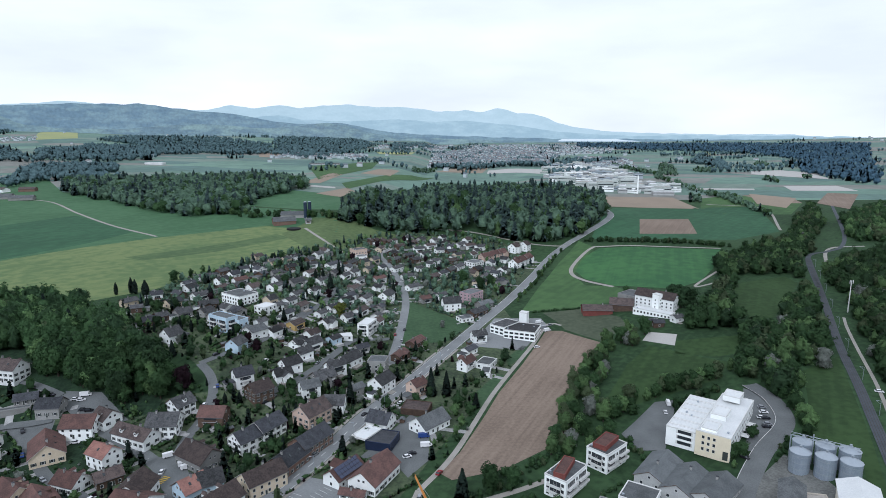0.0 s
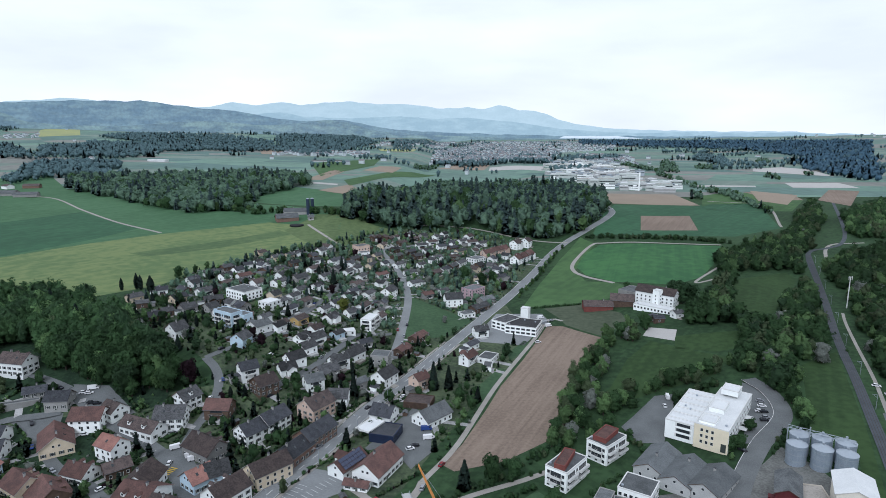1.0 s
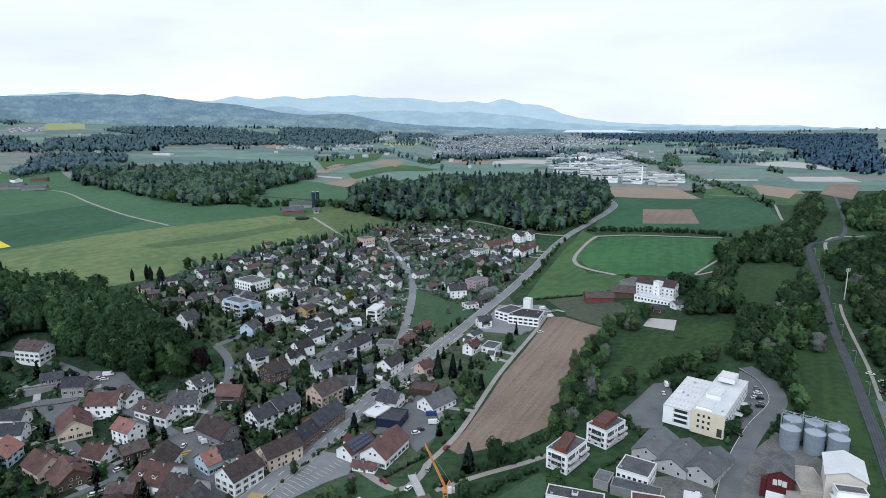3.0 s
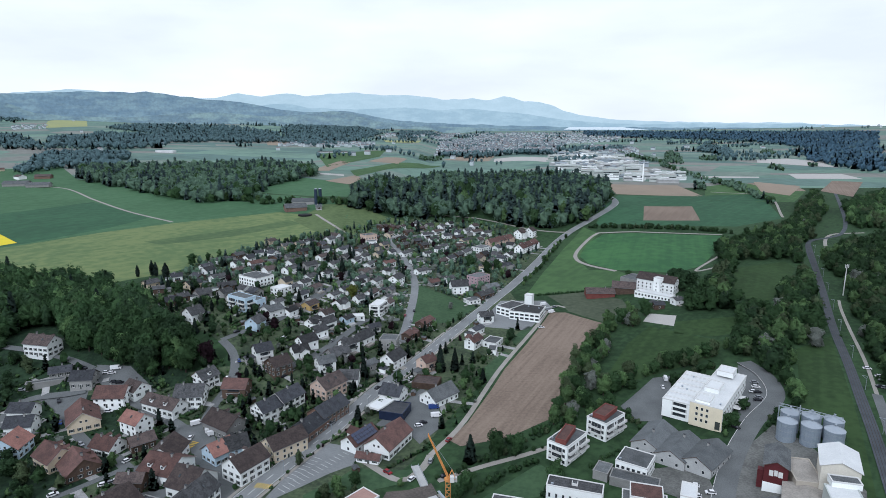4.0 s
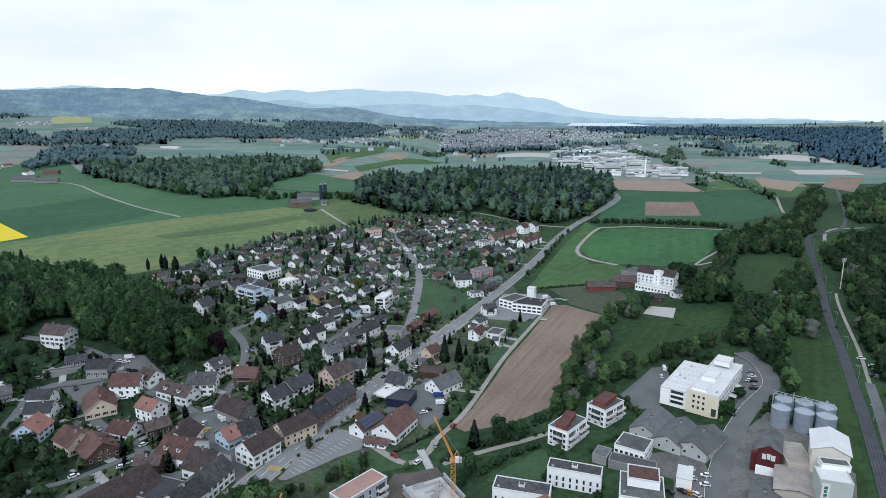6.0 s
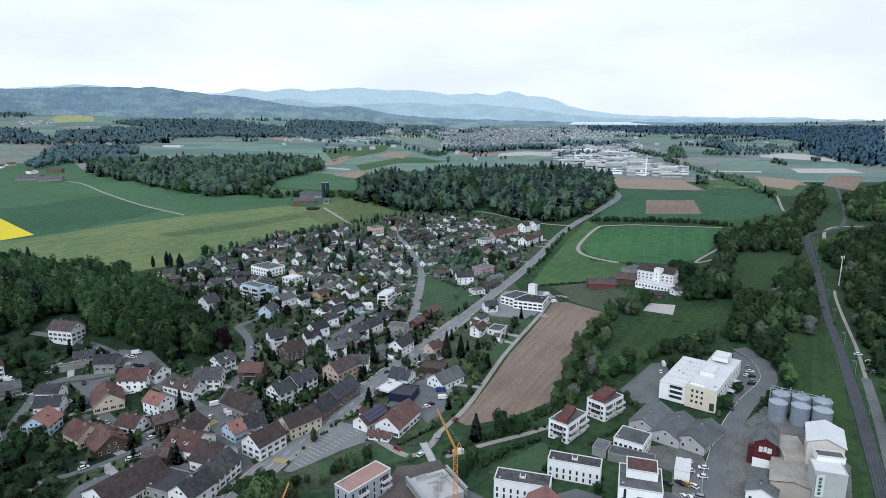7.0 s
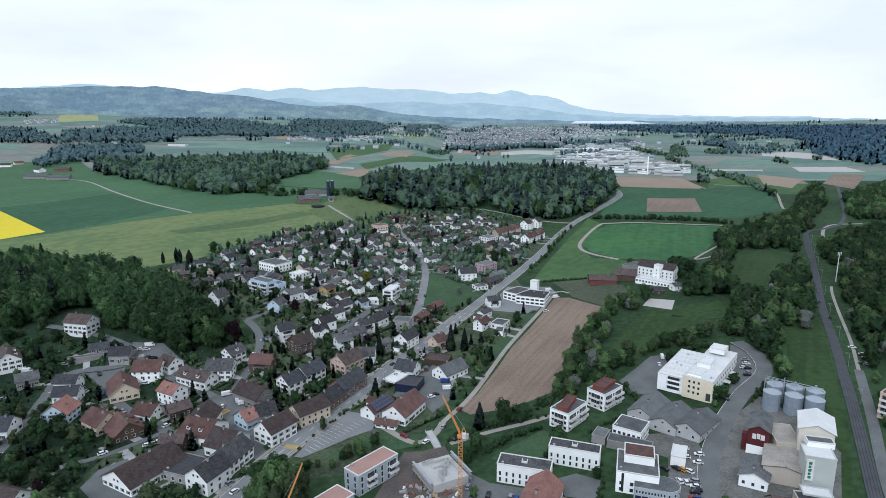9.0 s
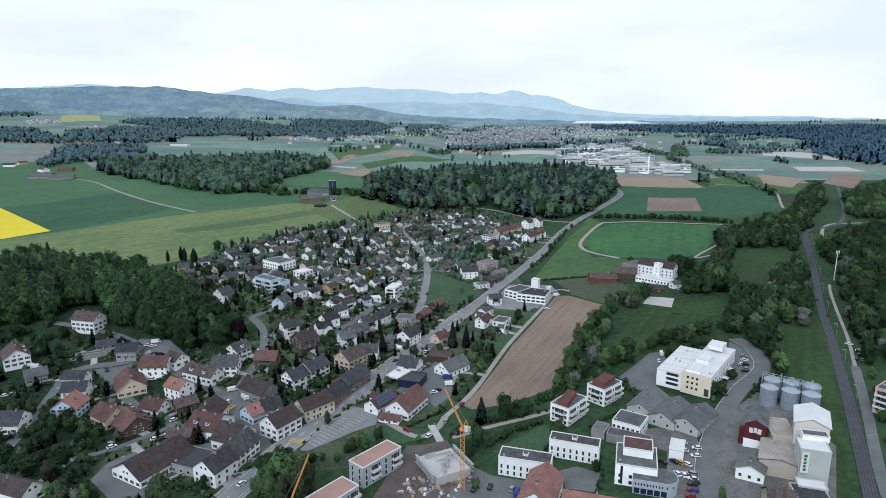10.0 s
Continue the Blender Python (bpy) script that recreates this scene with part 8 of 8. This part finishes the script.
for bucket, gap, outline in (
        (dense, 17, [(-1238.0, 1591.3), (-1148.5, 1595.8), (-1113.2, 1629.5), (-1198.4, 1769.4), (-1441.4, 2024.8), (-2042.2, 2671.5)]),
        (dense, 17, [(-1098.9, 1614.8), (-1056.9, 1674.8), (-913.4, 1709.5), (-864.9, 1850.7), (-1190.8, 2599.7), (-1599.2, 2793.6), (-1258.3, 1918.9)]),
        (dense, 18, [(-991.4, 2132.8), (-908.5, 2355.2), (-747.3, 2268.2), (-675.7, 2398.5), (-800.0, 2878.1), (-1126.4, 3103.1), (-1674.8, 3266.3), (-1745.7, 3113.0), (-1295.3, 2709.0)]),
        (dense, 19, [(-659.6, 2355.9), (-505.3, 2145.1), (-418.3, 2113.3), (-389.8, 2475.1), (-348.0, 3114.9), (-738.4, 4709.3), (-860.2, 3192.5)]),
        (dense, 19, [(-252.1, 2808.1), (-58.7, 3425.7), (-104.7, 3722.1), (-269.0, 3402.5)]),
        (dense, 11, [(-946.2, 1357.1), (-977.0, 1493.0), (-930.5, 1538.4), (-822.0, 1535.8), (-759.1, 1428.2), (-820.2, 1345.9)]),
        (dense, 14, [(-802.3, 1088.3), (-796.5, 1182.4), (-746.1, 1227.2), (-638.1, 1168.9), (-667.9, 1256.4), (-849.9, 1397.6), (-876.0, 1231.5)]),
        (near_green, 8, [(-479.2, 910.6), (-406.5, 868.1), (-337.3, 822.3), (-257.4, 831.4), (-266.1, 856.5), (-362.7, 890.6), (-502.4, 999.8)]),
        (blue, 19, [(731.7, 3355.1), (961.8, 3085.5), (1182.3, 2932.4), (1306.5, 2714.4), (1611.6, 3369.6), (829.2, 3780.4)]),
        (blue, 17, [(1306.5, 2714.4), (1321.0, 2437.6), (1275.4, 2191.5), (969.7, 1675.6), (919.6, 1486.1), (895.0, 1342.5), (913.4, 1282.8), (2139.3, 3112.6), (1611.6, 3369.6)]),
        (dense, 11, [(823.8, 2030.0), (820.6, 1871.9), (797.3, 1718.9), (920.2, 2028.7), (936.7, 2254.7)]),
        (near_green, 11, [(954.3, 1870.9), (992.2, 1871.0), (1067.0, 2024.9), (1034.1, 2025.9)]),
        (near_green, 9, [(834.7, 1422.3), (857.3, 1425.0), (890.0, 1487.0), (872.3, 1484.9)]),
        (near_green, 10, [(729.8, 1391.9), (731.3, 1315.7), (761.8, 1378.9), (763.0, 1453.2)]),
        (near_green, 11, [(552.4, 1568.3), (570.5, 1497.3), (659.4, 1742.0), (727.6, 2032.7)]),
        (near_green, 9, [(670.2, 1630.0), (715.1, 1611.3), (748.7, 1694.1), (708.4, 1719.1)]),
        (near_green, 8, [(422.5, 1023.7), (440.3, 1024.1), (464.5, 1090.1), (455.5, 1104.5)]),
        (near_green, 8, [(479.5, 1130.5), (496.9, 1060.0), (469.7, 863.7), (483.7, 885.1), (522.3, 1106.4), (500.7, 1175.7)]),
        (near_green, 9, [(499.1, 1433.5), (484.0, 1123.1), (494.4, 1138.4), (520.1, 1480.4)]),
        (near_green, 9, [(513.7, 1903.6), (523.4, 1465.6), (542.8, 1514.4), (537.1, 1965.5)]),
        (dense, 12, [(-38.8, 1977.7), (309.1, 1842.5), (318.5, 1900.3), (-39.9, 2039.6)]),
        (dense, 12, [(354.2, 1902.2), (604.8, 2104.1), (626.8, 2183.2), (371.5, 1998.4)]),
        (dense, 26, [(-2536.3, 3347.0), (-2361.4, 3369.3), (-3100.4, 4703.2), (-3278.4, 4707.7), (-3542.3, 4705.7)]),
        (dense, 26, [(-2704.9, 4709.4), (-2219.4, 4706.9), (-2042.0, 4706.3), (-2435.4, 4707.0), (-2697.1, 4701.0)]),
        (dense, 24, [(-1082.4, 4702.9), (-649.2, 4703.0), (-631.6, 4705.3), (-908.4, 4709.1)]),
        (near_green, 9, [(-87.6, 1651.6), (-18.8, 1821.5), (-23.3, 1925.7), (-84.6, 1757.6)])):
    bucket += scatter(outline, gap, len(dense) + len(blue))
for n in range(150):
    y = 1500 + 2400 * r.random()
    x = r.uniform(-0.75, 0.72) * y
    if n < 120:
        x = r.uniform(-0.3, 0.72) * y
    a, k = r.uniform(-0.25, 0.25), r.randrange(1, 12)
    dense += [(x + i * 13 * math.cos(a) + r.uniform(-4, 4), y + i * 13 * math.sin(a) + r.uniform(-7, 7)) for i in range(k)]
town_green = []
for q in town:
    if r.random() < 0.85:
        town_green.append((q[0] + r.uniform(-14, 14), q[1] + r.uniform(-14, 14)))
# far trees get their haze from the tinted leaf kinds alone
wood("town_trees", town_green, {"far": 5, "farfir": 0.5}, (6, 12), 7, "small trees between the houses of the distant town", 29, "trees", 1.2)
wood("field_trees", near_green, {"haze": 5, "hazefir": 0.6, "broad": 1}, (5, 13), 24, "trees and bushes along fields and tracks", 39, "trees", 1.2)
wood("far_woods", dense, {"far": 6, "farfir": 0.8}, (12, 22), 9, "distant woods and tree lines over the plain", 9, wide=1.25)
wood("far_forest", blue, {"blue": 5, "bluefir": 1}, (13, 21), 9, "long forest tinted blue with haze along the edge of the plain", 19, wide=1.3)


# wall and roof colours greyed and blued to hold the distance haze
FARHOUSE = [plain("hazed_house_wall", (0.45, 0.5, 0.51)), plain("hazed_house_roof", (0.14, 0.16, 0.175)), plain("hazed_house_red_roof", (0.18, 0.165, 0.165))]


def far_houses(name, places, seed, label, size=(9, 16), mats=None):
    """Small gabled houses far off, too many to count."""
    q = random.Random(seed)
    verts, faces, slots = [], [], []
    for x, y in places:
        l, w, h, a = q.uniform(*size) / 2, q.uniform(8, 11) / 2, q.uniform(4, 9), q.uniform(-0.9, 0.9)
        c, s, z, k = math.cos(a), math.sin(a), gz(x, y), len(verts)
        dark = q.choice((1, 1, 2))
        for u, v, t in ((-l, -w, -2), (l, -w, -2), (l, w, -2), (-l, w, -2), (-l, -w, h), (l, -w, h), (l, w, h), (-l, w, h), (-l, 0, h + w * 0.75), (l, 0, h + w * 0.75)):
            verts.append((x + c * u - s * v, y + s * u + c * v, z + t))
        for f, m in (((0, 1, 5, 4), 0), ((2, 3, 7, 6), 0), ((1, 2, 6, 9, 5), 0), ((3, 0, 4, 8, 7), 0), ((4, 5, 9, 8), dark), ((6, 7, 8, 9), dark)):
            faces.append(tuple(k + i for i in f))
            slots.append(m)
    return tagged(new(name, mesh_of(name, verts, faces, FARHOUSE, slots)), label, "houses", kind="stuff")


far_houses("far_town_houses", town, 3, "distant town of small houses with haze in their colours")
hamlets = []
house(-712.7, 978.9, 8, 38, 20, 4, 24, "G", "g", 0, label="long farm barn with a grey sheet roof", name="barn")
house(-668.6, 966.6, 14, 34, 16, 4, 24, "G", "g", 0, label="long farm barn with a grey sheet roof", name="barn")
house(-766.0, 1063.1, -30, 18, 14, 5, 24, "W", "b", 0, label="old white farmhouse with a brown roof", name="farmhouse")
house(-730.4, 1073.9, 10, 26, 14, 4.5, 24, "K", "b", 0, label="brown farm building of a hamlet", name="farmhouse")
house(-825.1, 1320.5, 60, 22, 13, 6, 24, "W", "b", 0, label="white farmhouse with a brown roof among trees", name="farmhouse")
house(-884.7, 1139.2, 15, 20, 13, 4, 24, "W", "b", 0, label="old farm building of a hamlet among fields", name="farmhouse")
house(-887.3, 1178.4, 55, 16, 12, 4, 24, "C", "r", 0, label="old farm building of a hamlet among fields", name="farmhouse")
house(-891.6, 1535.3, 5, 30, 14, 4, 24, "G", "g", 0, label="long grey farm shed beside a wood", name="farmhouse")
solid("greenhouse", [(-26, -9, -1, 26, 9, 4), (-26, -9, 4.02, -9.5, 9, 5.4), (-8.5, -9, 4.02, 8.5, 9, 5.4), (9.5, -9, 4.02, 26, 9, 5.4)], [ROOFS["w"]], -781.0, 1670.2, -8, "long white greenhouses beside the wood", "greenhouse")
solid("poultry_barn", [(-42, -7, -1, 42, 7, 4), (-43, -8, 4, 43, 8, 5)], [WALLS["H"], ROOFS["l"]], -332.8, 1733.5, -3, "long low grey barn in the fields", "barn", [0, 1])
for poly in ([(-1636.7, 3078.5), (-1350, 3066.5)], [(-753.7, 3259.8)], [(427.9, 1963.9), (540.9, 1741.9), (675.2, 2249.8), (553.6, 2445.9)],
             [(-2151.4, 3011.6), (-2026.6, 3073.2), (-2123.5, 3224.5), (-2263.6, 3173.9)], [(-582.9, 2092.2), (-265.1, 2013.1), (-286.5, 2339.8), (-607.4, 2335.8)], [(-326.9, 2888.3), (-11.2, 3256.7), (59.8, 4062), (-311.1, 3280.8)]):
    hamlets += [q for q in scatter(poly, 20, len(hamlets) + 7) if r.random() < 0.5]
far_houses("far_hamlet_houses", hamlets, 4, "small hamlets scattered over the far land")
hill_houses = []
for n in range(60):
    y = 1600 + 2300 * r.random()
    hill_houses.append((r.uniform(-0.75, 0.8) * y, y))
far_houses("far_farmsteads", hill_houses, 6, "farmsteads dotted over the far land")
works = [q for q in scatter([(332.9, 1901.9), (241.4, 1345.0), (287.6, 1210.4), (327.5, 1144.9), (433.5, 1113.1), (456.3, 1233.4), (458.8, 1433.4), (470.8, 1738.5), (420.0, 1963.5)], 27, 52) if r.random() < 0.8]
for n, (x, y) in enumerate(works):
    l, w, h = 8 + (n * 37 % 14), 5 + (n * 23 % 8), 4 + (n * 13 % 9)
    parts = [(-l, -w, -3, l, w, h), (-l + 0.4, -w + 0.4, h, l - 0.4, w - 0.4, h + 0.25), (-l + 0.5, -w - 0.04, h * 0.52, l - 0.5, -w, h * 0.66), (-l * 0.3, -w * 0.4, h + 0.25, l * 0.2, w * 0.3, h + 2.2)]
    hall = solid("works_hall", parts, [WALLS["WSAHS"[n % 5]], ROOFS["lwlwe"[n % 5]], GLASS], x, y, -35 + (n * 17 % 50), "pale flat-roofed works hall with a window band", "works hall", [0, 1, 2, 0], group="works halls")


def tower(name, x, y, radius, tall, mat, label, category):
    bm = bmesh.new()
    bmesh.ops.create_cone(bm, cap_ends=True, segments=16, radius1=radius, radius2=radius * 0.85, depth=tall, matrix=Matrix.Translation((0, 0, tall / 2)))
    me = bpy.data.meshes.new(name)
    bm.to_mesh(me)
    bm.free()
    me.materials.append(mat)
    ob = new(name, me)
    ob.location = (x, y, gz(x, y) - 0.2)
    return tagged(ob, label, category)


tower("works_chimney", 368.2, 1146.1, 1.5, 34, WALLS["W"], "slim white chimney of the distant works", "chimney")

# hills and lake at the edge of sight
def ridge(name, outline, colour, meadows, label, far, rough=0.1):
    """A far range: a wall of hills whose crest follows the outline of (bearing in degrees, rise in metres). It glows in
    colours that hold the haze.
    """
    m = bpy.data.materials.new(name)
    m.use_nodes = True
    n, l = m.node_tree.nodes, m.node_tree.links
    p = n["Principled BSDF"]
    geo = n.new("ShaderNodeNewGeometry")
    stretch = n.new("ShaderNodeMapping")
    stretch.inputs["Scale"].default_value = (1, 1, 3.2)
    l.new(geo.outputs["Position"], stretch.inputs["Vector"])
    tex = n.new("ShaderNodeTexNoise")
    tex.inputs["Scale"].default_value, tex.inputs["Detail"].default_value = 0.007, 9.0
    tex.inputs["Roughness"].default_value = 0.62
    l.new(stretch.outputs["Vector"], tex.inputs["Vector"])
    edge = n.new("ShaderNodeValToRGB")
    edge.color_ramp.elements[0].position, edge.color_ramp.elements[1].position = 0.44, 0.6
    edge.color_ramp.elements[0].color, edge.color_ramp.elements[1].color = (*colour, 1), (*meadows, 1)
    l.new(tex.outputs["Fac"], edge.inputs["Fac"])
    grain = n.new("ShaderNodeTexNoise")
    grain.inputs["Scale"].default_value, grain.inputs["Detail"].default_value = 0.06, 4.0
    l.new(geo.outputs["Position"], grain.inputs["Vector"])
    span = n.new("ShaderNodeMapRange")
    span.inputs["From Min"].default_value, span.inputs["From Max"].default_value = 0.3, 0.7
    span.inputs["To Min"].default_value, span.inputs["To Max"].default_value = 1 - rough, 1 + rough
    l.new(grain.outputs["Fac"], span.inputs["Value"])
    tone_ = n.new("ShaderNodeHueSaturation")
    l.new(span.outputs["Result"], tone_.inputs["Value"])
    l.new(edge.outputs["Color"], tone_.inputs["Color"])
    # the backdrop gives off its own hazy tone, unlit by sun or sky
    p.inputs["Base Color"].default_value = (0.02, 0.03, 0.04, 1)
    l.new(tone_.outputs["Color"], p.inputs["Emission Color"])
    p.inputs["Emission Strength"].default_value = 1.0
    verts, faces = [], []
    b0, b1 = outline[0][0], outline[-1][0]
    steps = 240
    for i in range(steps + 1):
        b = b0 + (b1 - b0) * i / steps
        h = float(np.interp(b, [o[0] for o in outline], [o[1] for o in outline]))
        h += 7 * noise.noise((b * 0.9, far * 0.01, 0)) + 3 * noise.noise((b * 4, far * 0.01, 2))
        s, c = math.sin(radians(b)), math.cos(radians(b))
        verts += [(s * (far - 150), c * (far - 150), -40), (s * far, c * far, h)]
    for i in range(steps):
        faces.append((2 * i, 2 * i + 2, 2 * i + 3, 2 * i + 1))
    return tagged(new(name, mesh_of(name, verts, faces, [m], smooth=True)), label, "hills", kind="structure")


ridge("backdrop_mountains", [(-38.9, 272), (-36.9, 310), (-34.7, 338), (-32.8, 353), (-30.9, 368), (-29.9, 359), (-23.8, 312), (-20.6, 323), (-18.7, 361), (-16.8, 339), (-14.8, 361), (-12.9, 342), (-10.9, 360), (-8.8, 373), (-6.3, 353), (-3.9, 354), (-2.1, 342), (-0.6, 325), (1.0, 320), (2.1, 333), (3.5, 316), (4.9, 345), (5.9, 332), (6.9, 302), (8.2, 302), (9.2, 280), (10.3, 238), (11.8, 205), (13.3, 188), (14.7, 171), (17.6, 159), (21.7, 151), (25.2, 147), (28.1, 151), (30.8, 136), (34.4, 130), (36.8, 127)], (0.42, 0.575, 0.615), (0.46, 0.615, 0.655), "mountain range far off with pale blue haze in its colour", 4780, 0.02)
ridge("backdrop_middle_range", [(-23.9, 232), (-19.7, 262), (-16.9, 272), (-14.9, 289), (-12.9, 258), (-9.9, 246), (-6.8, 251), (-4.2, 260), (-1.1, 243), (2.1, 251), (4.7, 230), (7.2, 209), (9.8, 176), (12.8, 151), (17.2, 135), (21.7, 143), (25.6, 136), (28.9, 140), (31.9, 130), (36.8, 124)], (0.30, 0.45, 0.505), (0.37, 0.525, 0.57), "wooded range with blue haze in its colour before the mountains", 4710, 0.03)
ridge("backdrop_hills", [(-38.9, 308), (-36.9, 322), (-34.7, 326), (-32.5, 337), (-29.3, 347), (-26.0, 349), (-23.3, 326), (-21.6, 306), (-18.8, 292), (-15.9, 247), (-12.9, 224), (-9.9, 233), (-7.8, 208), (-5.8, 176), (-2.6, 151), (1.0, 138), (9.8, 118), (36.8, 111)], (0.105, 0.19, 0.245), (0.17, 0.275, 0.31), "wooded hills with blue haze in their colour", 4640, 0.17)
ridge("backdrop_near_hills", [(-39.0, 271), (-36.9, 274), (-35.5, 263), (-34.5, 221), (-32.3, 189), (-27.4, 183), (-23.5, 210), (-20.7, 219), (-15.9, 190), (-13.0, 206), (-10.9, 230), (-8.9, 215), (-6.8, 159), (-3.7, 127), (9.8, 95), (36.9, 93)], (0.10, 0.178, 0.215), (0.19, 0.295, 0.285), "foothills with blue-green haze in their colour under the range", 4500, 0.2)

LAKE = material("lake_water", (0.5, 0.58, 0.62), 0.08, (0.45, 0.54, 0.58), 0.002, 0.02, 0.5, spec=0.6)
lake = new("water", mesh_of("water", [(810.4, 4400.0, 99.7), (1758.8, 4400.0, 96.1), (1768.6, 4470.0, 115.1), (863.0, 4470.0, 116.9)], [(0, 1, 2, 3)], [LAKE]))
tagged(lake, "pale strip of a distant lake", "lake", kind="structure")
